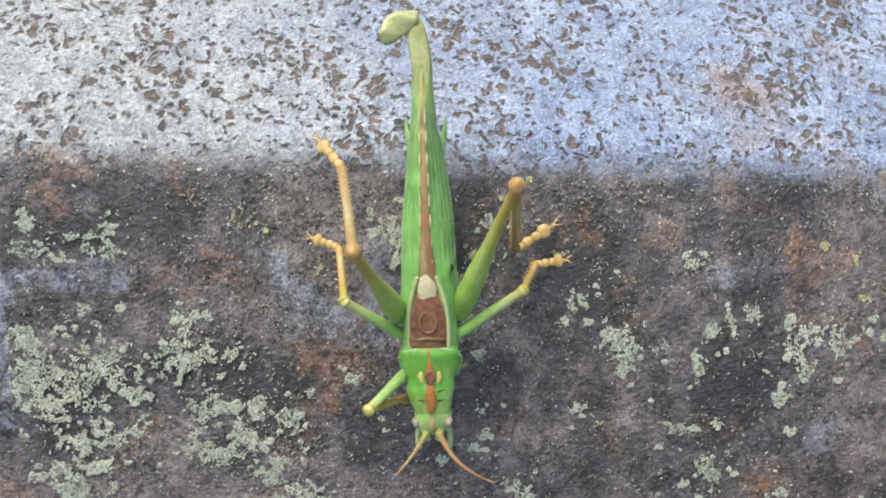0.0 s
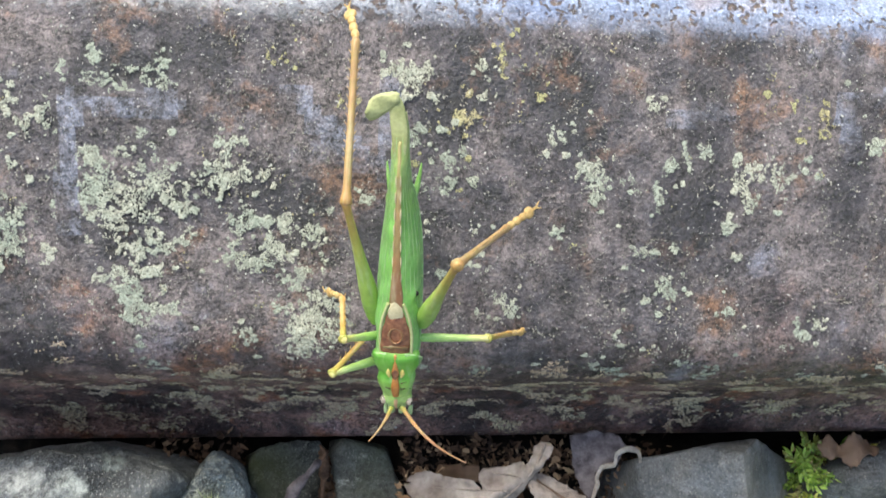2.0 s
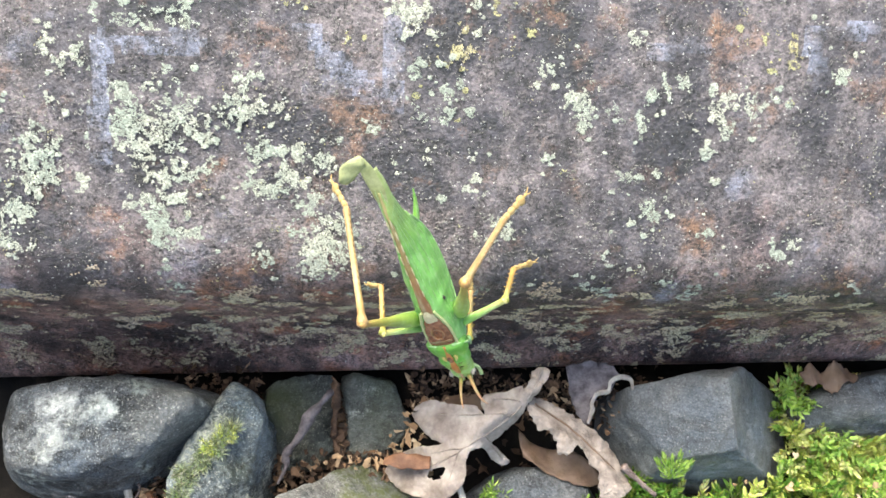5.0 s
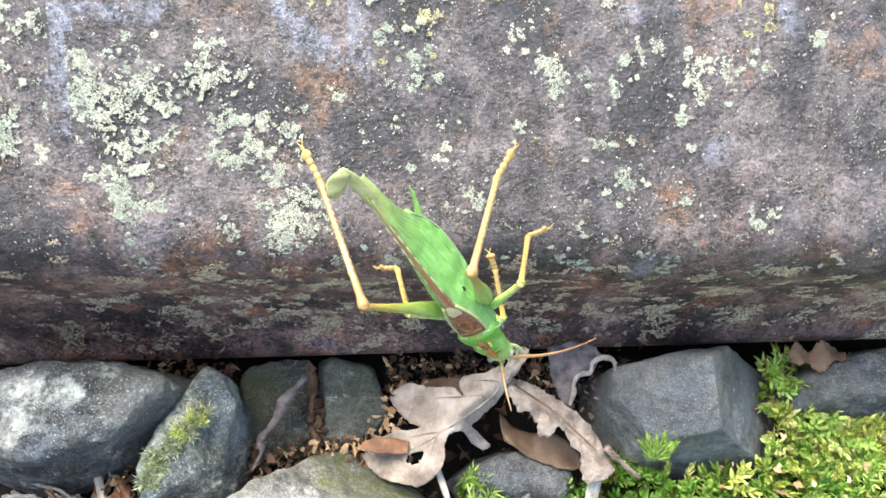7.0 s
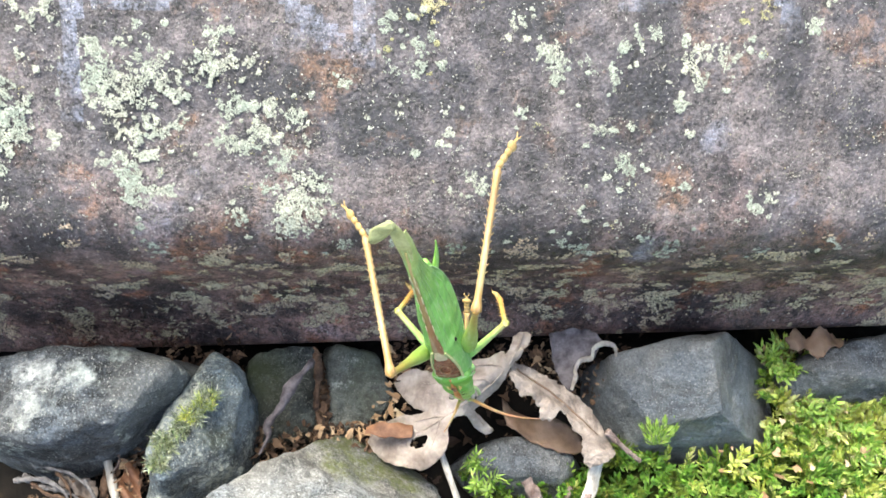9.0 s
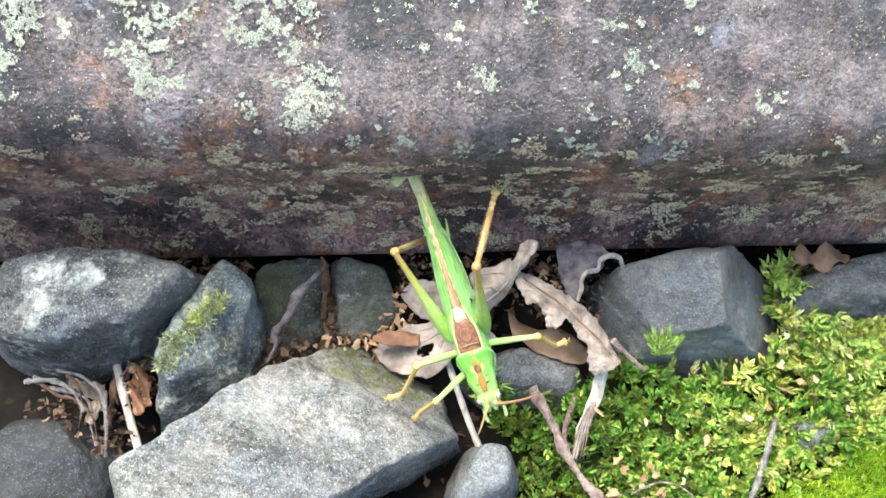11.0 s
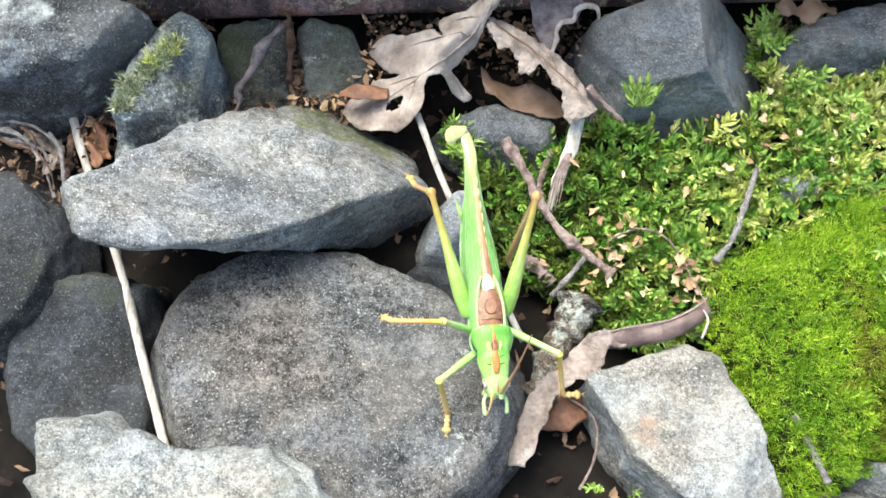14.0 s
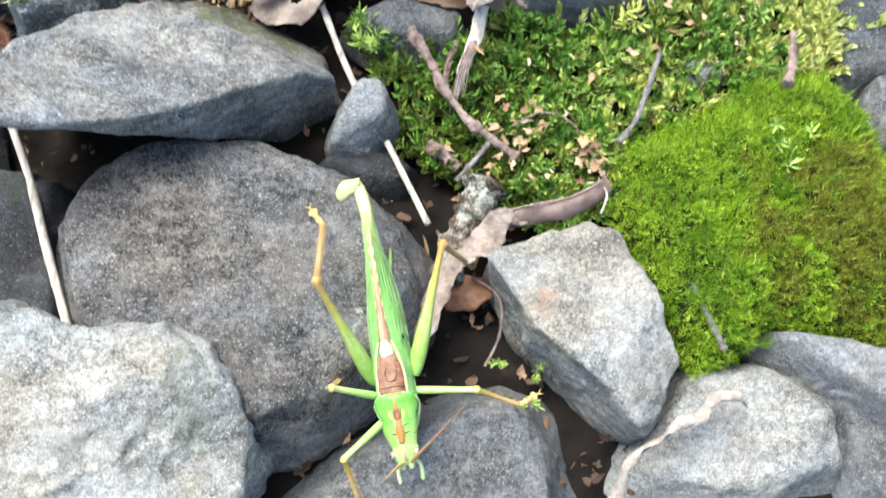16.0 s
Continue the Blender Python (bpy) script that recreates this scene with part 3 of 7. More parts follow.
stone(0.0567, -0.0628, 0.018, [(-138, 8.4), (-102, 17.5), (-33, 18.0), (17, 12.5), (20, 12.7), (65, 15.4), (102, 14.3), (128, 16.2), (-156, 9.1)],
      STAINED_PALE, "pale broken ballast stone with sharp edges", level=6, thick=0.022, tilt=(0, -9), edge=26, side=1, rough=1.1, facets=[(60, 65, 14), (-20, 62, 14.5)], chips=0)
stone(0.0307, -0.0861, 0.01, [(-94, 12.2), (-62, 16.8), (12, 20.7), (15, 20.5), (70, 16.3), (99, 11.0), (112, 9.5), (130, 11.3), (-131, 17.8)],
      SLATE, "smooth dark grey ballast stone", level=6, thick=0.016, edge=9, side=28)
stone(0.0820, -0.0823, 0.009, [(-103, 12.7), (-79, 11.6), (-13, 18.7), (12, 18.3), (61, 13.3), (99, 11.5), (152, 14.5), (134, 12.0), (171, 17.5)],
      PALE, "pale ballast stone under a curled dry leaf", thick=0.016, edge=9, side=25)
stone(0.1017, -0.0745, 0.013, [(-126, 3.3), (-104, 5.6), (-15, 12.9), (55, 8.2), (77, 6.4), (87, 7.8), (-137, 4.1)],
      GREY, "grey ballast stone under a moss cushion", thick=0.013, edge=10)
stone(0.1078, -0.0878, 0.006, [(-102, 8.1), (-15, 6.6), (33, 5.6), (79, 7.9), (177, 6.4)],
      SLATE, "dark ballast stone in a gap", thick=0.010)
stone(0.0231, -0.0233, 0.015, [(-101, 6.1), (-67, 5.1), (-22, 5.3), (16, 5.8), (79, 5.8), (138, 4.4), (171, 5.0)],
      GREY, "small rounded grey stone beside the moss", thick=0.013, edge=9, side=15, level=4)
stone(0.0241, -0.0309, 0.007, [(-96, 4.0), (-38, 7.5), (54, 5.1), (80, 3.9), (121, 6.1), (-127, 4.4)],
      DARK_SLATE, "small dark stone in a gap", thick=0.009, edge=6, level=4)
stone(-0.0466, 0.0062, 0.0295, [(-104, 11.4, 4), (-78, 8.8, 2), (-58, 8.8, 2), (-50, 9.8, 2), (18, 19.9), (69, 12.9), (87, 11.3), (96, 12.0), (106, 14.2), (-169, 18.0)],
      WORN_SLATE, "large dark ballast stone with a pale worn patch", level=6, thick=0.026, tilt=(0, 3), edge=6, side=18, rough=0.9, chips=3)
strip_stone = stone(-0.0273, 0.004, 0.0230, [(-178, 9.3), (-76, 12.3), (-58, 10.2), (-10, 7.6), (28, 10.3), (63, 12.9), (142, 7.8), (155, 6.1)],
      BLUE_STONE, "bluish ballast stone with a strip of grey moss", level=6, thick=0.023, tilt=(0, 5), edge=20, side=8, rough=1.2, facets=[(-25, 52, 9.5), (160, 58, 10.5), (80, 45, 13.5)], chips=4)
stone(-0.0136, 0.0128, 0.0075, [(-168, 6.9), (-77, 9.3), (2, 6.9), (92, 8.6)],
      GREEN_SLATE, "dark greenish ballast stone against the sleeper", thick=0.012, tilt=(-4, 20), edge=10, side=6, rough=1.3, chips=5)
stone(0.0008, 0.0132, 0.0070, [(-177, 6.6), (-86, 8.0), (-38, 6.9), (21, 6.6), (87, 8.4)],
      GREEN_SLATE, "dark greenish ballast stone against the sleeper", thick=0.012, tilt=(-4, 22), edge=10, side=6, rough=1.3, chips=5)
stone(0.0665, 0.0090, 0.0282, [(100, 10.0), (75, 12.0), (0, 19.8), (-25, 20.0), (-90, 8.6), (-150, 13.5), (180, 16.5)],
      RIDGE_SLATE, "angular blue-grey ballast stone with a pointed ridge", level=6, thick=0.032, edge=70, side=10, rough=0.4, chips=0,
      facets=[(-118, 56, 10.4), (-14, 40, 9.2), (95, 35, 12.8), (150, 62, 14.2), (-165, 45, 13.4)])
stone(0.1023, 0.0152, 0.0190, [(-104, 8.7), (-89, 7.2), (-16, 11.3), (100, 4.9), (114, 5.5), (167, 12.4)],
      SLATE, "dark ballast stone half under moss", thick=0.016, edge=8)
stone(0.0331, -0.0028, 0.011, [(-95, 4.9), (-49, 8.8), (41, 8.0), (78, 4.8), (115, 6.3), (-144, 8.8)],
      SLATE, "dark ballast stone under a dry leaf", thick=0.011, edge=8)
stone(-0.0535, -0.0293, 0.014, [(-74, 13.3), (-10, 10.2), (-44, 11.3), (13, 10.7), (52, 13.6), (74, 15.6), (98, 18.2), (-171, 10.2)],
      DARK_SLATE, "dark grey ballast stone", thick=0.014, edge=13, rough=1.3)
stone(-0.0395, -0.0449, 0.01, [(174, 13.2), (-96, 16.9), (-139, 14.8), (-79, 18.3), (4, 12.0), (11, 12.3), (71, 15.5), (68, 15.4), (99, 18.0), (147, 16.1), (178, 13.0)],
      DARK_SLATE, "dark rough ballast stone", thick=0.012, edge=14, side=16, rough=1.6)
stone(0.1248, -0.0085, 0.012, [(-171, 11.5), (-80, 9.0), (-15, 8.6), (76, 11.2), (105, 10.0), (167, 10.5)],
      SLATE, "blue-grey ballast stone beside the moss", thick=0.012, edge=10)
stone(0.1255, -0.0230, 0.01, [(172, 7.3), (-99, 11.0), (-15, 5.2), (98, 10.2), (174, 7.3)],
      SLATE, "blue-grey ballast stone beside the moss", thick=0.012, edge=10)
stone(0.0888, -0.0161, 0.01, [(-75, 2.6), (-33, 3.2), (75, 4.1), (107, 3.9), (175, 5.3)],
      SLATE, "small grey stone showing through the moss", thick=0.008, edge=10, level=4)

# ---- lichen on the sleeper (millimetres: along the sleeper, down the flank from the tread's edge, radius) ----
PALE_SPOTS_A = [
    (-54.8, 23.1, 0.9), (-54.8, 43.3, 2.3), (-53.6, 37.6, 2), (-51.2, 27.5, 1.3), (-50.5, 33.7, 1.6), (-49.8, 29.9, 3.2),
    (-48, 32.8, 1.8), (-47.3, 21.6, 0.7), (-47.2, 12.5, 1.1), (-45.8, 16.4, 1.3), (-43.4, 14.3, 1.3), (-42.3, 16.6, 1), (-40.4, 26.7, 1.6),
    (-39.1, 13.4, 1), (-38.5, 20.1, 1.3), (-37.9, 24.6, 1.6), (-36.3, 22.9, 2.4), (-35.9, 10.9, 2.6), (-35.3, 28.3, 1.7),
    (-35.3, 38.1, 1.2), (-33.7, 40.2, 1.4), (-33.2, 38, 2.3), (-32.8, 26.5, 3.3), (-32.5, 40.6, 1.9), (-32.1, 18.7, 0.7),
    (-31.9, 46.9, 0.9), (-31.8, 33.2, 1.3), (-31.7, 43.3, 1.3), (-29.9, 9.9, 3), (-29.8, 35.8, 1.3),
]
PALE_SPOTS_B = [
    (-29.4, 23.1, 1.7), (-29.2, 42.3, 1.8), (-28.9, 18.2, 1.7), (-28.5, 32.3, 1.7), (-28.3, 23.9, 2.9), (-27.1, 41.4, 0.9),
    (-25, 24.2, 1), (-21.7, 23.3, 1.2), (-20.5, 21.6, 2.1), (-18.4, 18.2, 1.2), (-17.7, 29, 1.7), (-17.7, 33.3, 2.2), (-17.6, 21.9, 1.2),
    (-16.6, 44.8, 1.3), (-15.7, 34.6, 0.9), (-15.7, 46.2, 0.7), (-15.6, 28.8, 0.9), (-14.4, 21.8, 0.8), (-13.1, 32.8, 1.5),
    (-11.9, 28.4, 0.9), (-11.1, 28.8, 1.9), (-10.5, 44.7, 1.6), (-8.4, 46.5, 1.8), (-8.1, 29.6, 1.3), (-8, 43.3, 4), (-7.3, 31.3, 0.9),
    (-6.3, 40.1, 1.9), (-5.4, 44.6, 1.6), (-1.1, 24.7, 0.7), (1.8, 20.9, 1.4),
]
PALE_SPOTS_C = [
    (2.9, 30.2, 0.9), (3.4, 7.4, 1.3), (5.1, 7.7, 1.7), (5.4, 16.2, 1), (6.7, 7.2, 1), (8, 29.6, 0.9), (8.1, 10.8, 0.7),
    (8.2, 25.3, 1.5), (9, 23.6, 1.9), (10.1, 18.5, 0.8), (11.3, 18.9, 1.5), (14.7, 10.5, 0.7), (14.8, 29, 0.7), (14.9, 6.1, 0.9),
    (16, 34.2, 0.7), (17.4, 35.5, 1.7), (18.9, 38.6, 1.1), (20.4, 40.4, 1.2), (25.6, 15.1, 1.2), (26.1, 28.7, 0.9), (29.7, 19.1, 1),
    (31.1, 20.3, 2.3), (31.8, 23.7, 1.2), (35.9, 20.2, 1.1), (36.5, 44.8, 1.3), (37.3, 21.8, 0.9), (38.8, 31.4, 1.3), (39, 10.9, 1.2),
    (39, 24.8, 0.7), (39.4, 20.5, 1.1),
]
PALE_SPOTS_D = [
    (40.2, 23.9, 1.2), (40.6, 19.2, 1.1), (41.8, 18.3, 1.2), (42.6, 46.1, 0.7), (42.9, 36.3, 1.6), (43.9, 17.8, 1.1), (44.4, 38.1, 0.9),
    (46.9, 16.4, 1.3), (51.3, 27.1, 0.9), (51.9, 21.4, 1.8), (52.9, 40.2, 0.9), (53.7, 18.8, 1.1), (53.9, 23.5, 1.7), (57.9, 19.5, 1.7),
    (61.2, 17.7, 0.7), (63.9, 45, 1.4), (65.6, 9.9, 1.4), (66.6, 41.4, 1.4), (67.3, 9, 0.9), (71.3, 15.2, 1.2), (74.1, 9.6, 1.4),
]
YELLOW_SPOTS = [
    (-12.4, 6, 1.2), (-4.3, 11.7, 0.8), (6.3, 19.9, 0.8), (12, 13.9, 2.1), (12.4, 23, 0.7), (17.4, 5.6, 1.7), (22.7, 10.2, 0.7),
    (23, 7.8, 1), (41.3, 14.5, 0.7), (63.1, 11.2, 2.6),
]
LIP_SPOTS_A = [
    (-44.5, 67.9, 1), (-42.7, 86, 1.6), (-35.3, 82.3, 1.1), (-34.4, 88.7, 2), (-30.1, 66.1, 2.5), (-30, 51.5, 1.9), (-28.3, 82.9, 2.2),
    (-25.2, 87.1, 1.6), (-23.9, 57.8, 1.3), (-21, 56.5, 2.1), (-19.5, 78.6, 2.3), (-18.5, 63.4, 1), (-15.4, 72.6, 1.9), (-11, 62.7, 1.6),
    (-10.1, 75.1, 1.3), (-8.3, 78.3, 2.3), (-6.5, 83.9, 2), (-5.4, 62.2, 1.4), (-2.3, 83.1, 2.7), (-1.3, 51.2, 1.4), (-0.1, 75.6, 1),
    (1.9, 81.4, 0.9), (5.1, 80.5, 1.5), (6.9, 65.5, 1.4), (7.3, 89.4, 2.8), (7.4, 50.9, 1.3), (10.8, 66.5, 1.2), (13.7, 66.4, 1.2),
    (14, 81.1, 1.9), (16.1, 89.3, 1.1),
]
LIP_SPOTS_B = [
    (17.2, 52.1, 1.8), (21.5, 66, 1.2), (25, 50, 1.1), (29.7, 71.8, 1.9), (32.6, 80.6, 2.2), (33.9, 49.8, 1.4), (37.1, 78.8, 2.2),
    (39, 74.6, 1.3), (39.1, 53, 1.5), (39.4, 79.6, 1.3), (40.5, 88.9, 1.6), (47.4, 49.5, 1.1), (47.9, 86.5, 3.2), (49, 61.8, 1.8),
    (51.8, 84.2, 2.2), (52.4, 51.5, 1.9), (56.5, 80.9, 2.5), (57.3, 75.7, 2), (63.6, 66.5, 1.3), (66.1, 79.8, 1.1), (68.6, 68.8, 3),
    (68.7, 88.4, 1.2), (69.7, 52.6, 1.4), (73.7, 68.6, 2.2), (79.8, 49.7, 1.6), (87.3, 85.7, 1.7), (88.1, 79.2, 1.7), (88.8, 75.8, 2.1),
    (89, 84.2, 1.4), (93.9, 77.3, 2.4),
]
LIP_SPOTS_C = [
    (94.1, 82.6, 1.7), (95.4, 71.5, 2.3), (99, 80.8, 1.8), (103.9, 83.9, 1.5),
]
TREAD_SPOTS = [
    (-38.1, -18.9, 1), (-35.1, -12.3, 0.8), (-30.5, -6.5, 0.8), (-28.6, -15.1, 1), (-25.1, -11.9, 0.8), (-24.1, -9.1, 1.5),
    (-22.8, -8.3, 0.9), (-20.5, -17.1, 0.7), (-14.9, -11.9, 1.2), (-12.3, -21, 0.9), (-8.2, -20.3, 0.7), (-1.3, -10.3, 0.8),
    (-0.1, -21.6, 1.1), (0.6, -13.3, 1.2), (3.9, -12.2, 1.1), (4.3, -20.9, 1), (16.3, -8.1, 0.9), (17.1, -20.6, 0.7), (24.3, -21.9, 1.3),
    (24.7, -11.7, 1.5), (35.4, -4.4, 0.5), (41.7, -18.6, 1), (45.3, -10.8, 0.6), (50.8, -23.6, 1.3), (61.7, -25.1, 1.1),
]


def crust(at, across, up, normal, r, h, turn, sides=5):
    """A low granule of lichen."""
    verts = []
    for k, z in ((1.0, -0.4), (0.75, 0.8)):
        for i in range(sides):
            a = turn + 2 * math.pi * i / sides
            j = 1 + 0.35 * math.sin(2 * a + turn * 5)
            verts.append(at + (across * math.cos(a) + up * math.sin(a)) * (r * k * j) + normal * (h * z))
    faces = [(i, (i + 1) % sides, sides + (i + 1) % sides, sides + i) for i in range(sides)] + [tuple(range(sides, 2 * sides))]
    return verts, faces


def on_flank(x, s):
    y, z, ny, nz = flank(s)
    y, z = y + 0.00012 * ny, z + 0.00012 * nz
    z += lip_bend(x, z)
    normal = Vector((0, ny, nz))
    return Vector((x, y, z)), Vector((1, 0, 0)), Vector((0, nz, -ny)), normal


def lichen_patch(rng, x, s, r, material, flat=1.0, grain=1.0, thin=0.0):
    """An uneven crust of many granules round one spot."""
    x, s, r = x / 1000, s / 1000, r / 1000
    pieces = []
    count = int(80 + 900 * (r * 1000) ** 1.85 / grain)
    mates = [(x, s, r)] + [(x + rng.gauss(0, 1.7 * r), s + rng.gauss(0, 1.7 * r), r * rng.uniform(0.2, 0.5)) for _ in range(rng.randint(2, 6))]
    seed = rng.uniform(0, 50)
    for _ in range(count):
        mx, ms, mr = rng.choice(mates[:1] * 2 + mates)
        a, d = rng.uniform(0, 6.283), 1.75 * mr * math.sqrt(rng.random())
        px, ps = mx + d * math.cos(a), ms + d * math.sin(a)
        if hash_noise((px, ps, 0), 1250, seed) * 1.6 + hash_noise((px, ps, 0), 460, seed + 7) * 1.3 + rng.gauss(0.5, 0.1) < 1.1 * d / mr - 0.25 + thin:
            continue
        at, across, up, normal = on_flank(px, ps)
        pieces.append(crust(at, across, up, normal, rng.choice((0.6, 1, 1, 1.3)) * rng.uniform(0.00009, 0.00017) * grain, rng.uniform(0.000015, 0.00006) * flat, rng.uniform(0, 6), 4))
    if pieces:
        part("lichen_patch", mesh_of("lichen_patch", *joined(pieces)), material, sleeper)


rng = random.Random(5)
for spots in (PALE_SPOTS_A, PALE_SPOTS_B, PALE_SPOTS_C, PALE_SPOTS_D, TREAD_SPOTS):
    for x, s, r in spots:
        lichen_patch(rng, x, s, r, LICHEN)
for spots in (LIP_SPOTS_A, LIP_SPOTS_B, LIP_SPOTS_C):
    for x, s, r in spots:
        lichen_patch(rng, x, s, 0.88 * r, LICHEN_GREY if s > 54 else LICHEN, 0.5, 1.1, 0.1)
for x, s, r in YELLOW_SPOTS:
    lichen_patch(rng, x, s, r, LICHEN_YELLOW, 0.6, 0.8, 0.25)


def specks(count, spread, material, label, size):
    pieces = []
    while len(pieces) < count:
        x, s = rng.uniform(-0.075, 0.135), spread[0] + (spread[1] - spread[0]) * rng.random()
        if hash_noise((x, s, 0), 60, 2.0) + hash_noise((x, s, 0), 210, 8.0) - 2.5 * max(0.0, min(x, 0.05)) < rng.uniform(-0.5, 0.6):
            continue
        at, across, up, normal = on_flank(x, s)
        for _ in range(rng.choice((1, 1, 1, 2, 4, 6))):
            off = across * rng.gauss(0, 0.0004) + up * rng.gauss(0, 0.0004)
            pieces.append(crust(at + off, across, up, normal, rng.uniform(*size), rng.uniform(0.00004, 0.00012), rng.uniform(0, 6), 4))
    part("lichen_specks", mesh_of("lichen_specks", *joined(pieces)), material, sleeper, label, "stuff")


def lip_crust(count):
    """The lip's broken grey crusts, drawn out along the sleeper, thinner towards its foot and towards one end."""
    pieces = []
    for _ in range(count):
        x, s = rng.uniform(-0.075, 0.135), rng.uniform(0.0465, 0.0945)
        drawn = 0.72
        n = 1.3 * hash_noise((x * drawn, s, 0), 175, 4.0) + 0.6 * hash_noise((x * drawn, s, 0), 480, 9.0) + 0.22 * hash_noise((x * 0.7, s, 0), 1500, 6.0)
        if n < 0.38 - 0.9 * max(-0.06, min(0.06, x)) + 70 * max(0.0, 0.0535 - s) + (0.12 if s > 0.088 else 0.0) + rng.gauss(0, 0.06):
            continue
        at, across, up, normal = on_flank(x, s)
        pieces.append(crust(at, across, up, normal, rng.uniform(0.00014, 0.0003), rng.uniform(0.00002, 0.00009), rng.uniform(0, 6), 5))
    part("lichen_crust", mesh_of("lichen_crust", *joined(pieces)), LICHEN_GREY, sleeper, "broken grey crusts of lichen on the lip", "stuff")


lip_crust(90000)
specks(4600, (0.0, 0.048), LICHEN_DUST, "scattered specks of pale lichen", (0.00007, 0.0002))
specks(1200, (0.052, 0.09), LICHEN_GREY, "scattered specks of grey lichen", (0.0001, 0.00035))
specks(900, (-0.03, 0.0), LICHEN_DUST, "scattered specks of pale lichen", (0.00007, 0.00022))
specks(350, (0.0, 0.05), LICHEN_YELLOW, "scattered specks of yellow lichen", (0.00007, 0.00018))

# ---- leaves, twigs, straw ----
def mm(points):
    return [(x / 1000, y / 1000, z / 1000) for x, y, z in points]


def twig(name, points, width, taper, material, label, category="twig", knots=0.15, sides=9):
    """A dry stick through points in millimetres, knobbly by knots."""
    line = smooth_line(mm(points), 14)
    n = len(line)
    radii = []
    for i, p in enumerate(line):
        k = i / (n - 1)
        w = width * (1 + (taper - 1) * k) * (1 + knots * 1.6 * hash_noise(p, 420, width) + knots * max(0, math.sin(k * 21)) ** 6 * 1.5)
        radii.append(w / 2000)
    verts, faces = tube(line, radii, sides)
    verts = [v + Vector((hash_noise(v, 900, 1.0), hash_noise(v, 900, 4.0), hash_noise(v, 900, 7.0))) * (width * knots * 0.45 / 1000) for v in verts]
    return thing(name, mesh_of(name, verts, faces), material, label, category)


def ribbon(name, points, widths, arch, material, label, category="leaf", ragged=0.25, thick=0.00022, turn=0.0, waves=0.0, parent=None):
    """A dry blade along points in millimetres: widths in millimetres, bowed across by arch degrees, with ragged rims."""
    line = smooth_line(mm(points), 9)
    n, m = len(line), 13
    top, bottom = [], []
    for i, p in enumerate(line):
        k = i / (n - 1)
        pos = k * (len(widths) - 1)
        j = min(int(pos), len(widths) - 2)
        w = (widths[j] + (widths[j + 1] - widths[j]) * (pos - j)) / 1000
        d = (line[min(i + 1, n - 1)] - line[max(i - 1, 0)]).normalized()
        side = d.cross(Vector((0, 0, 1))).normalized()
        up = side.cross(d).normalized()
        a = radians(turn)
        side, up = side * math.cos(a) + up * math.sin(a), up * math.cos(a) - side * math.sin(a)
        bow = radians(arch) * (0.8 + 0.5 * hash_noise(p, 130, 1.0))
        rad = w / max(bow, 0.05)
        for c in range(m):
            u = c / (m - 1) - 0.5
            rim = 1 + ragged * hash_noise(p, 500, 3.0 + (c > m / 2) * 9) if c in (0, 1, m - 2, m - 1) else 1
            ang = u * bow * rim
            q = p + side * (rad * math.sin(ang)) + up * (rad * (math.cos(ang) - 1)) + up * (waves / 1000) * hash_noise(p + side * u * w, 230, 6.0)
            nrm = side * math.sin(ang) + up * math.cos(ang)
            top.append(q + nrm * thick * 0.5)
            bottom.append(q - nrm * thick * 0.5)
    verts, faces = top + bottom, []
    o = n * m
    for i in range(n - 1):
        for c in range(m - 1):
            a = i * m + c
            faces += [(a, a + 1, a + m + 1, a + m), (o + a + m, o + a + m + 1, o + a + 1, o + a)]
    rim = [c for c in range(m)] + [i * m + m - 1 for i in range(1, n)] + [(n - 1) * m + c for c in range(m - 2, -1, -1)] + [i * m for i in range(n - 2, 0, -1)]
    for a, b in zip(rim, rim[1:] + rim[:1]):
        faces.append((b, a, o + a, o + b))
    if parent:
        return part(name, mesh_of(name, verts, faces), material, parent, label)
    return thing(name, mesh_of(name, verts, faces), material, label, category)


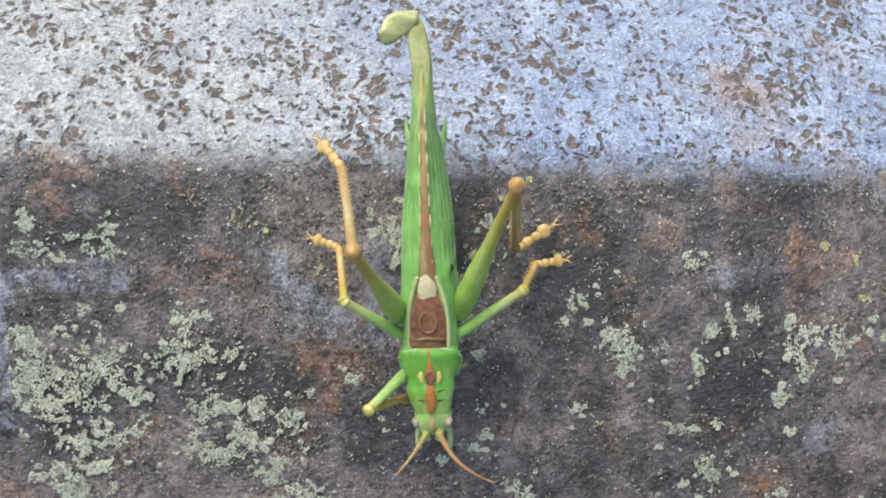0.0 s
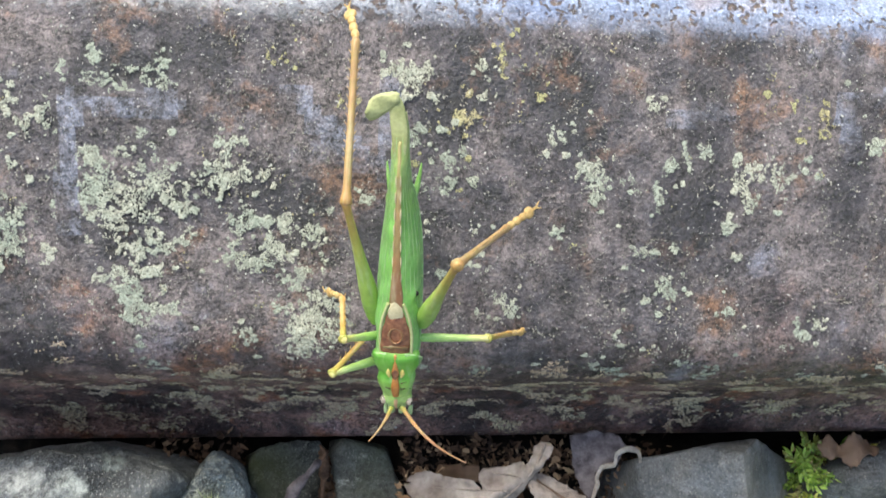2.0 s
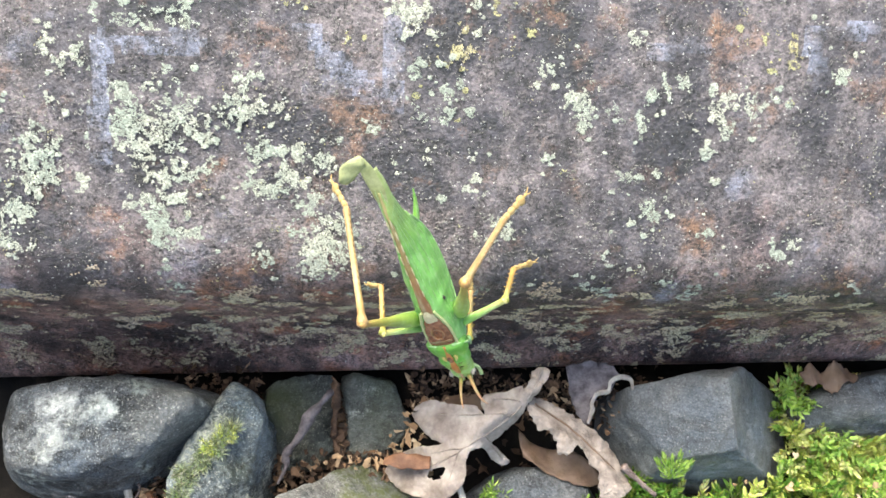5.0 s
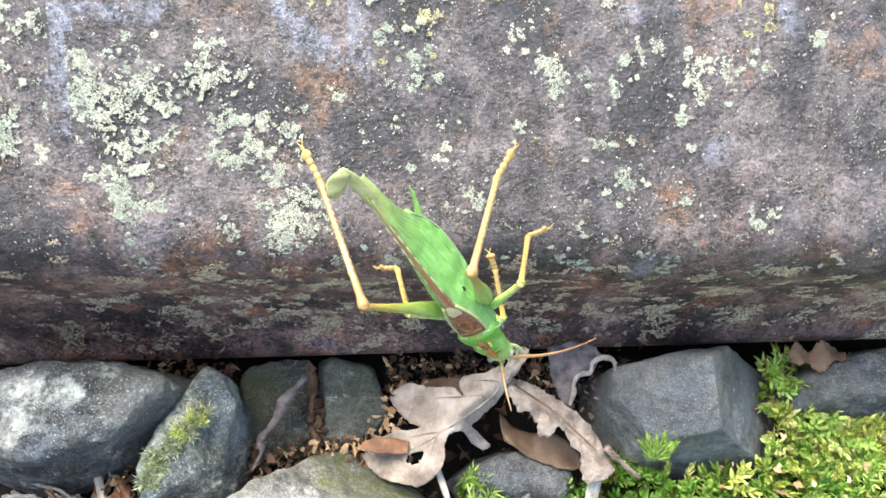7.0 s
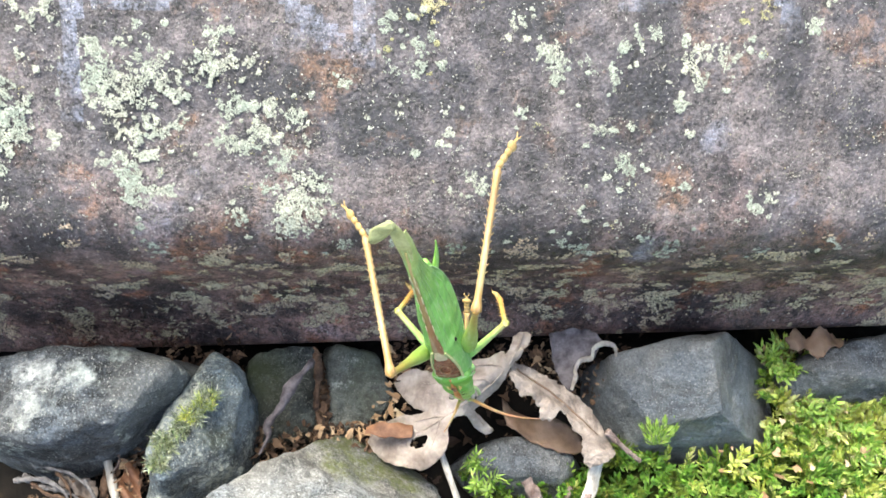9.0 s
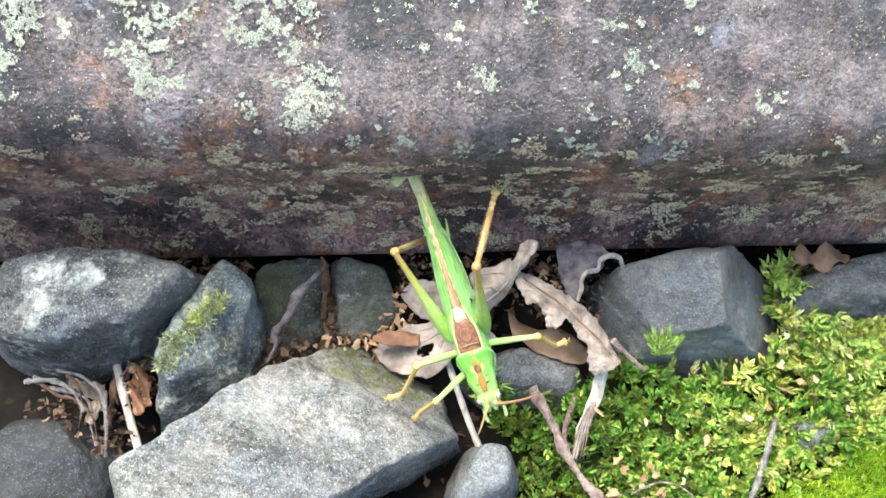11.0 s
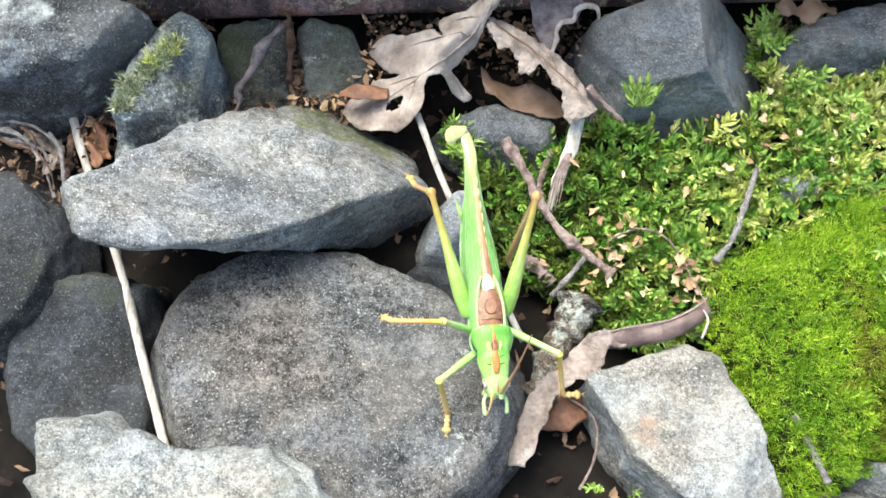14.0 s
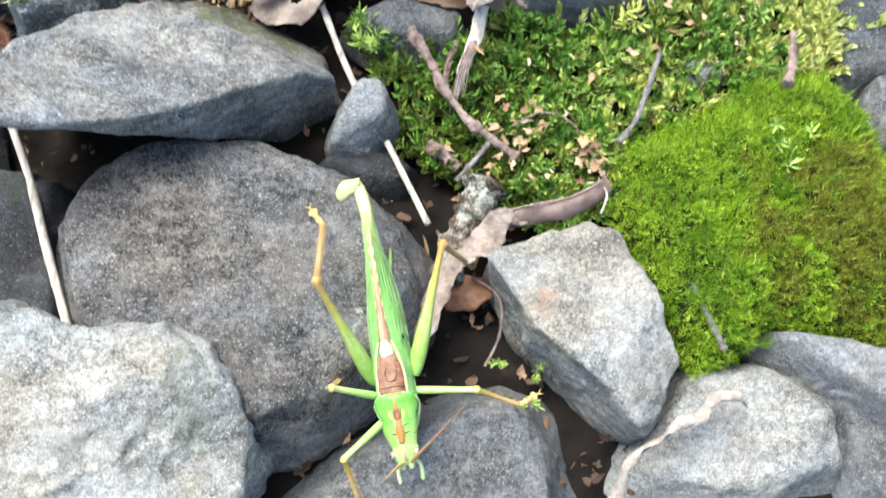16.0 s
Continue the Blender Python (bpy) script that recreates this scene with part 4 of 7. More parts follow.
def lobed_leaf(name, outline, height, curl, material, label, hole=None, grid=0.75, ragged=0.3, thick=0.00022):
    """A dry leaf: its outline in millimetres, a height over x and y, curled rims, and perhaps a torn hole."""
    line = smooth_line([(x, y, 0) for x, y in outline + outline[:1]], 6)[:-1]
    line = [Vector((p.x + ragged * hash_noise(p, 1.3, 2.0), p.y + ragged * hash_noise(p, 1.3, 8.0))) for p in line]
    ring = [(p.x, p.y) for p in line]
    pts = list(line)
    x0, x1, y0, y1 = min(p.x for p in line), max(p.x for p in line), min(p.y for p in line), max(p.y for p in line)
    rows = int((y1 - y0) / grid) + 1
    for j in range(rows):
        for i in range(int((x1 - x0) / grid) + 1):
            q = Vector((x0 + (i + 0.5 * (j % 2)) * grid, y0 + j * grid))
            if inside(q.x, q.y, ring) and min((q - p).length for p in line) > 0.4 * grid:
                pts.append(q)
    n = len(line)
    flat, _, tris, _, _, _ = delaunay_2d_cdt(pts, [(i, (i + 1) % n) for i in range(n)], [], 1, 1e-5)
    if hole:
        keep = []
        for f in tris:
            c = sum((flat[i] for i in f), Vector((0, 0))) / 3
            if math.hypot((c.x - hole[0]) / hole[2], (c.y - hole[1]) / hole[3]) + 0.5 * hash_noise((c.x, c.y, 0), 1.2, 3.0) > 1:
                keep.append(f)
        tris = keep
    verts = []
    for q in flat:
        edge = min((q - p).length for p in line)
        z = height(q.x, q.y) + curl * math.exp(-edge / 1.6) * hash_noise((q.x, q.y, 0), 0.3, 4.0) + 0.35 * hash_noise((q.x, q.y, 0), 0.5, 9.0)
        verts.append(Vector((q.x, q.y, z)) / 1000)
    low = [v - Vector((0, 0, thick)) for v in verts]
    o = len(verts)
    faces = [tuple(f) for f in tris] + [tuple(i + o for i in reversed(f)) for f in tris]
    count = {}
    for f in tris:
        for a, b in zip(f, list(f[1:]) + [f[0]]):
            count[a, b] = 1
    faces += [(b, a, a + o, b + o) for a, b in count if (b, a) not in count]
    return thing(name, mesh_of(name, verts + low, faces), material, label, "leaf")


OAK = [(29.7, 15.0), (30.8, 15.7), (32.0, 15.4), (32.5, 13.9), (31.4, 12.5), (30.9, 11.5), (29.5, 10.5), (28.7, 9.3), (27.9, 8.3), (26.4, 7.2), (24.9, 6.1), (23.2, 5.0), (25.0, 4.1), (27.1, 2.7), (26.0, 2.1),
       (23.9, 2.7), (21.4, 3.8), (19.1, 3.2), (17.9, 1.4), (17.9, -0.9), (16.7, -3.6), (13.6, -5.0), (10.3, -4.2), (6.6, -2.3), (3.9, 0.4), (3.1, 2.5), (4.6, 4.3), (8.1, 5.4), (13.5, 5.3), (10.8, 7.7),
       (8.8, 10.5), (8.3, 12.4), (9.7, 13.7), (12.9, 13.7), (17.0, 11.8), (20.0, 10.6), (21.5, 8.8), (20.7, 11.2), (21.7, 12.8), (24.4, 12.7), (27.2, 12.8), (28.4, 12.3)]


def oak_height(x, y):
    """The leaf slopes down from its stalk into the gap; the lobe on its lower side hangs down."""
    k = min(1.0, max(0.0, (x - 18) / 5))
    hang = max(0.0, (x - 31) * 0.49 - (y - 15) * 0.87 - 2.5) * k * k * (3 - 2 * k)
    crumple = 0.9 * hash_noise((x, y, 0), 0.8, 3.0) * min(1.0, max(0.0, (x - 26) / 3))
    return 20.5 + 0.75 * (x - 21) + 0.15 * (y - 8) - 2.2 * hang + 0.4 * math.sin(x * 0.55 + y * 0.3) + crumple


oak_leaf = lobed_leaf("oak_leaf", OAK, oak_height, 1.5, DEAD_LEAF, "dry grey-brown lobed oak leaf with a torn hole", hole=(12.6, -0.1, 1.5, 1.0), grid=0.5)


def leaf_vein(name, points, width):
    line = [(x, y, oak_height(x, y) + 0.35 * hash_noise((x, y, 0), 0.5, 9.0) + 0.04) for x, y, _ in smooth_line([(x, y, 0) for x, y in points], 6)]
    part(name, mesh_of(name, *tube(mm(line), [width * (1 - 0.7 * i / len(line)) / 1000 for i in range(len(line))], 6)), CURL_LEAF, oak_leaf)


leaf_vein("midrib", [(31.2, 15.0), (30.2, 12.6), (28.2, 9.9), (24.4, 7.2), (19.3, 4.5), (14.5, 2.2), (8.5, 0.6)], 0.3)
for points in ([(26.0, 8.3), (20.0, 9.2), (13.0, 11.0)], [(21.5, 5.7), (23.6, 4.3), (25.6, 2.9)], [(17.5, 3.6), (14.5, 3.9), (9.0, 3.4)], [(16.5, 3.0), (15.6, 0.2), (14.5, -2.6)], [(28.0, 9.9), (25.5, 11.0), (23.0, 11.8)]):
    leaf_vein("side_vein", points, 0.17)


def below_line(x, y):
    return (x - 29.6) * -0.62 + (y - 11.7) * -0.78


def roll_height(x, y):
    d = max(0.0, below_line(x, y))
    return 24.4 - 0.3 * max(0, x - 30) - 0.085 * d * d - 1.4 * math.exp(-d / 0.8) + 0.5 * hash_noise((x, y, 0), 0.45, 2.0)


curled_leaf = lobed_leaf("curled_leaf", [(29.5, 11.6), (31.9, 11.8), (34.7, 10.7), (37.6, 9.4), (40.8, 7.5), (43.9, 5.1), (46.2, 2.6), (47.2, -0.1), (48.5, -4.2), (45.5, -6.3), (43.1, -6.2), (42.2, -4.2), (42.1, -1.6), (40.6, -0.4),
           (39.6, 2.0), (38.1, 2.8), (36.8, 1.5), (35.0, 1.7), (34.3, 3.7), (32.8, 5.5), (31.2, 5.6), (29.7, 7.6), (29.0, 9.4)], roll_height, 0.9, CURL_LEAF, "curled dry grey-brown leaf with a ragged rim", grid=0.45, ragged=0.6)
fold = [(30.6 + 15.0 * k / 14, 10.4 - 11.4 * k / 14 + 1.2 * math.sin(k / 14 * 3.1)) for k in range(15)]
part("midrib", mesh_of("midrib", *tube(mm([(x, y, roll_height(x, y) + 0.35 * hash_noise((x, y, 0), 0.5, 9.0) + 0.05) for x, y in fold]), [0.0002] * 15, 6)), BROWN_LEAF, curled_leaf)
twig("leaf_stalk", [(47.2, -0.5, 19.5), (50, -2.5, 17.5), (54, -5.0, 15)], 1.3, 0.6, BARK, "dry brown leaf stalk on the moss", "leaf stalk")
split_stem = ribbon("split_stem", [(45.8, -4.5, 15.8), (44.2, -10, 13), (41.5, -16, 10.5), (40.2, -20, 9)], [2.4, 2.4, 1.9, 0.8], 70, STRAW, "bleached split plant stem lying on moss", "stem", 0.4, 0.0004, 10, 0.5)
for lean in (-1.6, -0.9, -0.2, 0.5, 1.1):
    part("fibre", mesh_of("fibre", *tube(smooth_line(mm([(44.0 + lean * 0.3, -10.5, 13.2), (42.2 + lean * 0.7, -15, 11.4), (40.6 + lean, -21 + 0.9 * lean, 9.6 + 0.4 * lean)]), 5), [0.00024 - 0.000018 * k for k in range(11)], 5)), BARK, split_stem)
ribbon("split_stem", [(41.5, -8.5, 10.5), (39.5, -13, 9.5), (38.8, -17, 9)], [1.0, 1.3, 0.6], 100, BARK, "frayed brown plant stem lying on moss", "stem", 0.5, 0.0003, 30, 0.5)
torn_leaf = lobed_leaf("leaf_scrap", [(38.4, 19.7), (41.8, 20.4), (46.2, 19.7), (48.3, 17.3), (49.8, 16.2), (48.0, 16.3), (46.1, 14.1), (43.6, 13.9), (42.6, 11.9), (43.0, 10.6), (41.7, 8.2), (40.5, 9.2), (39.4, 12.0), (38.6, 15.3)],
                       lambda x, y: 18.6 + 0.25 * (x - 44) + 0.12 * (y - 14), 1.2, POD_SKIN, "torn dark grey dry leaf with a pale curled rim", grid=0.5, ragged=0.6)
ribbon("curled_rim", [(50.9, 14.4, 19.0), (50.3, 16.0, 20.4), (48.3, 16.6, 20.2), (46.5, 15.8, 19.8), (46.0, 14.1, 19.2), (43.8, 13.7, 19.0), (42.7, 11.9, 18.6), (42.9, 10.6, 18.4), (41.8, 8.2, 17.6)], [0.5, 0.9, 1.0, 1.1, 0.9, 1.2, 1.0, 1.3, 0.8],
       140, PALE_LEAF, "pale curled rim", ragged=0.5, turn=35, waves=0.5, parent=torn_leaf)
lobed_leaf("leaf_scrap", [(29, 8.5), (33.2, 5.6), (38.6, 4.6), (42.2, 2.4), (44.5, -1.4), (42, -2.6), (38, -1.6), (33.1, 1.0), (29.8, 3.5)], lambda x, y: 11.6 + 0.5 * math.sin(x * 0.5), 1.5, BROWN_LEAF,
           "dark brown dry leaf under a curled leaf")
pod_line = smooth_line(mm([(-17.6, -0.6, 8), (-16.0, 2.6, 9), (-16.1, 4.7, 10), (-13.4, 7.5, 12.5), (-11.6, 10.7, 14.5), (-9.5, 12.9, 15.5), (-7.3, 15.7, 15.5)]), 8)
pod_radii = np.interp(np.linspace(0, 1, len(pod_line)), (0, 0.16, 0.3, 0.42, 0.52, 0.63, 0.74, 0.84, 0.95, 1), (0.25, 0.4, 0.95, 0.6, 0.75, 1.25, 0.9, 0.5, 0.75, 0.3)) / 1000
seed_pod = thing("seed_pod", mesh_of("seed_pod", *tube(pod_line, [w * (1 + 0.5 * hash_noise(p, 600, 2.0)) for w, p in zip(pod_radii, pod_line)], 12)), POD_SKIN, "shrivelled purple-grey seed pod between stones", "seed pod")
part("stalk", mesh_of("stalk", *tube(smooth_line(mm([(-7.3, 15.7, 15.5), (-6.5, 16.7, 15.5), (-7.5, 18.4, 15.5)]), 5), [0.0006 - 0.00004 * i for i in range(11)], 7)), DARK_BARK, seed_pod, "frayed brown stalk end")
twig("dry_stick", [(-6.9, 18.2, 13), (-6.7, 14.8, 10), (-7.1, 9.3, 6.5), (-5.9, 5.9, 4)], 1.3, 0.8, DARK_BARK, "dark brown dry stick between stones", "stick", 0.5)
ribbon("leaf_scrap", [(2.5, 2.6, 12.5), (6, 2.4, 14), (11.5, 1.8, 14)], [1.6, 3.2, 2.6], 80, RUSSET_LEAF, "russet scrap of dry leaf between stones", ragged=0.5, waves=1.0)
ribbon("leaf_scrap", [(14, 14.6, 11.5), (18, 13.4, 14), (22, 13.6, 14)], [3, 5, 3], 70, BROWN_LEAF, "brown dry leaf under an oak leaf", ragged=0.5, waves=1.0)
long_leaf = lobed_leaf("long_dry_leaf", [(29.1, -65.0), (31.8, -57.8), (35.0, -52.8), (39.1, -49.2), (43.2, -45.9), (47.2, -44.8), (50.0, -45.2), (49.8, -47.2),
           (46.2, -48.4), (44.6, -52.1), (41.0, -53.0), (37.6, -55.2), (35.6, -58.9), (32.6, -65.1)],
           lambda x, y: (14.6 - 0.55 * max(0, 39 - x)) + 1.8 * math.exp(-((x * 0.64 + y * 0.77 + 6.5) / 2.2) ** 2), 1.6, CURL_LEAF, "long curled dry leaf behind a pale stone", grid=0.6, ragged=0.8)
ribbon("rolled_end", [(45.6, -46.9, 14.6), (50, -46.2, 15.6), (56.7, -45.4, 16.2), (61, -43.6, 16.4), (64.6, -41.6, 16)], [2.6, 3.6, 4.2, 4.0, 3.4], 150, PURPLE_LEAF, "rolled dark purple-brown leaf end", ragged=0.35, turn=-25, waves=0.9, parent=long_leaf)
part("pale_rim", mesh_of("pale_rim", *tube(smooth_line(mm([(44.5, -45.6, 15.6), (50, -44.7, 16.6), (56.9, -43.7, 17), (61.2, -41.8, 17.2), (64, -39.8, 16.8)]), 5), [0.00013] * 21, 6)), CURL_LEAF, long_leaf, "pale edge of the rolled leaf")
ribbon("leaf_scrap", [(35.6, -57.5, 5.5), (40, -56.6, 7.6), (44.6, -55.0, 6.4)], [3, 6.6, 2.4], 60, RUSSET_LEAF, "russet dry leaf in a dark gap", ragged=0.3, waves=0.8)
ribbon("curled_leaf", [(58.8, -93, 10.8), (60.6, -88.4, 13.8), (65.2, -84.8, 15.0), (69.6, -82.4, 15.6), (73.2, -80.8, 16), (76.6, -78.6, 16.4), (82.2, -79.4, 15.2)], [4.0, 1.7, 1.4, 2.6, 2.0, 2.3, 0.9], 165, PALE_LEAF,
       "curled pale dry leaf on a stone", ragged=1.3, turn=30, waves=2.6)
lobed_leaf("leaf_scrap", [(-52.5, -3.4), (-50.8, -5.4), (-48.4, -4.6), (-46.6, -6.6), (-46.2, -10.6), (-47.6, -13.8), (-48.9, -12), (-48.2, -9), (-50.4, -7.4), (-52.8, -6.2)], lambda x, y: 11 + 1.6 * math.sin(x * 0.9 + y * 0.5), 2.4, CURL_LEAF,
           "dark withered leaf between stones", grid=0.6, ragged=0.9)
lobed_leaf("leaf_scrap", [(-41.8, -3.2), (-40.2, -2.6), (-38.8, -4.6), (-37.9, -8), (-38.6, -11.2), (-40.2, -11.6), (-41.4, -9), (-42.2, -6)], lambda x, y: 11.5 + 0.9 * math.sin(x * 1.7 + y * 1.3), 1.8, RUSSET_LEAF,
           "crumpled russet leaf between stones", grid=0.5, ragged=0.8)
twig("dry_stalk", [(-58, -2.6, 12), (-54, -4, 13.5), (-50, -5.2, 13.6), (-46.6, -8, 12.6), (-45.8, -11, 11)], 0.7, 0.7, GREY_BARK, "thin grey fibre between stones", "stalk", 0.3)
twig("dry_stalk", [(-59, -4.6, 12), (-56, -7, 13), (-52, -7.6, 13), (-48.4, -9.8, 12.4), (-47.8, -14, 11), (-46.6, -17, 10)], 0.9, 0.6, GREY_BARK, "frayed grey stem between stones", "stalk", 0.4)
twig("dry_stalk", [(-44.4, 0.5, 12.6), (-42.4, -2.0, 12), (-43.6, -4.4, 11.4)], 0.5, 0.7, BARK, "thin brown root between stones", "root", 0.3)
for points, width in (([(-57, -6.4, 13), (-53.6, -8.8, 14.2), (-50.4, -9.6, 14), (-47.4, -12.4, 13), (-46.2, -16.4, 12)], 0.6), ([(-60, -6, 13.4), (-55, -6.2, 14.6), (-51, -8.2, 14.4), (-48.8, -11.6, 13.4)], 0.9),
                      ([(-53, -4.6, 13), (-50.4, -7.2, 14.2), (-49.2, -10.4, 13.6), (-49.6, -14.2, 12.4)], 0.5), ([(-47.8, -6, 13.6), (-45.6, -9.4, 13.6), (-44.9, -14, 12.2), (-44.6, -19.4, 11)], 0.8)):
    twig("dry_stalk", points, width, 0.6, GREY_BARK if width > 0.7 else DARK_BARK, "withered grey-brown fibre between stones", "stalk", 0.4)
twig("twig", [(-44.8, -3.2, 10), (-45.0, -8.4, 10), (-45.4, -13.6, 9.4)], 1.5, 0.7, DARK_BARK, "dark rotten twig between stones", knots=0.5)

twig("twig", [(32.6, -7.6, 12.5), (35.8, -14, 12.6), (38, -19.7, 12.2), (41.5, -25.7, 12), (46.2, -30.1, 11.6), (50, -33.4, 11)], 1.8, 0.85, BARK, "knobbly reddish-brown twig lying on moss", knots=0.3)
twig("twig", [(39, -36.6, 9.6), (42.2, -33.5, 10.4), (45.6, -29.8, 11)], 0.9, 1.2, GREY_BARK, "thin grey twig lying on moss")
twig("twig", [(34.6, -29.2, 8.6), (37.2, -31.2, 9.2), (39.6, -33.8, 8.4)], 2.0, 1.1, BARK, "short brown twig stub on moss", knots=0.3)
twig("twig", [(77.9, -14.4, 14.6), (74.7, -21.4, 14.2), (71.5, -27.9, 13.4), (68, -31.7, 12.4)], 0.85, 1.4, GREY_BARK, "grey twig standing in the moss", knots=0.3)
bark_piece = twig("bark_piece", [(44.2, -37.4, 9.6), (41.6, -42.6, 9.2), (38.2, -47.6, 8.0), (36.0, -53.6, 6.4)], 5.6, 0.85, CRUSTED_BARK, "rotten piece of bark crusted with pale lichen", "bark", knots=0.28, sides=22)
twig("twig", [(75.9, -59.6, 15), (77.9, -65, 14.6), (79.9, -70.4, 14)], 1.3, 0.8, GREY_BARK, "thin grey twig stuck in a moss cushion")
twig("twig", [(99.2, -16.2, 22.5), (97.7, -22, 23), (95.7, -27, 23)], 1.1, 1.6, BARK, "pinkish twig stub on a moss cushion", knots=0.3)
twig("straw", [(-46.0, 3.4, 13), (-45.5, 1.2, 12.6), (-42.6, -8.8, 10.6), (-34.5, -30.5, 9), (-29.1, -46.7, 11.6), (-23.4, -64, 13)], 1.6, 0.9, STRAW, "long bleached straw under a flat stone", "straw", 0.08)
twig("straw", [(16.8, -2.2, 13), (21.6, -15.2, 9.0), (26.8, -26.2, 7.6), (33.6, -44.4, 9)], 1.25, 0.9, STRAW, "bleached straw passing under a small stone", "straw", 0.08)
twig("dry_stalk", [(49.6, -27.2, 11.6), (54.9, -25.5, 13), (59.8, -27.4, 12.8), (62.8, -32.4, 12), (65.0, -39.6, 13)], 0.35, 0.8, BARK, "thin curved dry stalk on moss", "stalk")
twig("dry_stalk", [(61.6, -47.2, 17.4), (62.8, -44.4, 18.4), (63.4, -41, 15)], 0.4, 0.8, STRAW, "thin dry stalk over a dry leaf", "stalk")
twig("dry_stalk", [(40.5, -54, 8), (44.6, -58, 8.6), (44.4, -64, 7), (41.6, -69, 5.6)], 0.5, 0.8, BARK, "thin brown root in a dark gap", "root")


def crumbs(name, count, areas, material, label, size, z0):
    """Flakes of leaf litter, each a small bent and torn scrap."""
    pieces = []
    r = random.Random(count)
    for _ in range(count):
        x0, y0, x1, y1 = r.choice(areas)
        c = Vector((r.uniform(x0, x1) / 1000, r.uniform(y0, y1) / 1000, r.uniform(*z0) / 1000))
        a, s = r.uniform(0, 6.28), r.uniform(*size) / 1000
        u = Vector((math.cos(a), math.sin(a), r.uniform(-0.5, 0.5))).normalized()
        v = Vector((-math.sin(a), math.cos(a), r.uniform(-0.5, 0.5))).normalized() * r.uniform(0.3, 0.8)
        n = u.cross(v).normalized()
        fold = r.uniform(-0.5, 0.5)
        ring = []
        for k in range(9):
            w = r.choice((0.35, 0.6, 0.8, 1.0, 1.35))
            ring.append(c + (u * math.cos(k * 0.698) + v * math.sin(k * 0.698)) * s * w + n * s * (fold * abs(math.sin(k * 0.698)) * w + r.uniform(-0.15, 0.15)))
        low = [p - n * 0.00008 for p in ring]
        pieces.append((ring + low + [c - n * s * 0.1], [(i, (i + 1) % 9, 18) for i in range(9)] + [(i, 9 + i, 9 + (i + 1) % 9, (i + 1) % 9) for i in range(9)] + [tuple(range(17, 8, -1))]))
    return thing(name, mesh_of(name, *joined(pieces), smooth=False), material, label, "leaf litter", kind="stuff")


crumbs("leaf_litter", 1300, [(-60, -95, 100, 20)], CRUMB, "scattered brown crumbs of dead leaves on dark soil", (0.4, 1.6), (0.5, 4))
crumbs("leaf_litter", 1500, [(8, 14, 60, 24), (8, 12, 36, 21), (34, 8, 52, 20), (-40, 14, -22, 24), (8, 14, 44, 21), (-44, -8, -34, 4), (-60, -20, -40, -6), (90, 16, 112, 20), (-64, -68, -52, -40)], CRUMB, "pale brown crumbs of dead leaves between stones", (0.3, 1.05), (5, 13))
crumbs("leaf_litter", 64, [(34, -40, 66, -12), (44, -38, 56, -28), (60, -40, 66, -30), (70, -14, 100, 6)], PALE_CRUMB, "pale brown flakes of dead leaves on moss", (0.5, 1.4), (9, 13.5))
crumbs("leaf_litter", 26, [(46, -33, 62, -22), (44, -31, 52, -25), (60, -38, 66, -30)], PALE_CRUMB, "torn tan scraps of dead leaves on moss", (0.7, 1.5), (9.5, 12.5))
crumbs("leaf_litter", 46, [(7, 6, 11, 19), (84, 15, 97, 20), (-42, -10, -38, -2)], PALE_CRUMB, "pale brown flakes of dead leaves in the gaps beside the sleeper", (0.5, 1.6), (9, 13))
lobed_leaf("leaf_scrap", [(85.4, 17.6), (87.6, 19.4), (90.2, 18.2), (92.6, 20), (96.4, 18.8), (97.2, 16.4), (94.2, 15.6), (92, 13.6), (89.6, 15.8), (86.8, 15.2)], lambda x, y: 19.2 + 0.8 * math.sin(x * 1.1), 1.4, BROWN_LEAF,
           "torn brown dry leaf under the sleeper's lip", grid=0.6, ragged=0.8)
crumbs("leaf_litter", 420, [(-21, -2, -4, 6), (-6, 1, 11, 6), (-7, 3, -5, 19)], CRUMB, "brown leaf crumbs at the foot of the stones", (0.4, 1.4), (3, 7))
crumbs("leaf_litter", 26, [(-8, 2, 3, 6), (3, 3, 9, 12)], PALE_CRUMB, "pale flakes of dead leaves at the foot of the stones", (0.5, 1.5), (5, 7.5))

# ---- moss ----
def leaves_mesh(name, items):
    """Many small pointed leaves: foot, direction, side and upper side, length and width."""
    foot, way, side, up, length, width = (np.array(c, float) for c in zip(*items))
    L, W = length[:, None], width[:, None]
    mid = foot + way * L * 0.45 + up * L * 0.06
    tip = foot + way * L - up * L * 0.1
    verts = np.stack([foot, mid - side * W * 0.5, mid - up * W * 0.22, mid + side * W * 0.5, tip], axis=1).reshape(-1, 3)
    base = np.arange(len(items))[:, None, None] * 5
    faces = (np.array([[0, 2, 1], [0, 3, 2], [1, 2, 4], [2, 3, 4]])[None] + base).reshape(-1, 3)
    me = bpy.data.meshes.new(name)
    me.from_pydata(verts.tolist(), [], faces.tolist())
    me.polygons.foreach_set("use_smooth", [True] * len(me.polygons))
    return me


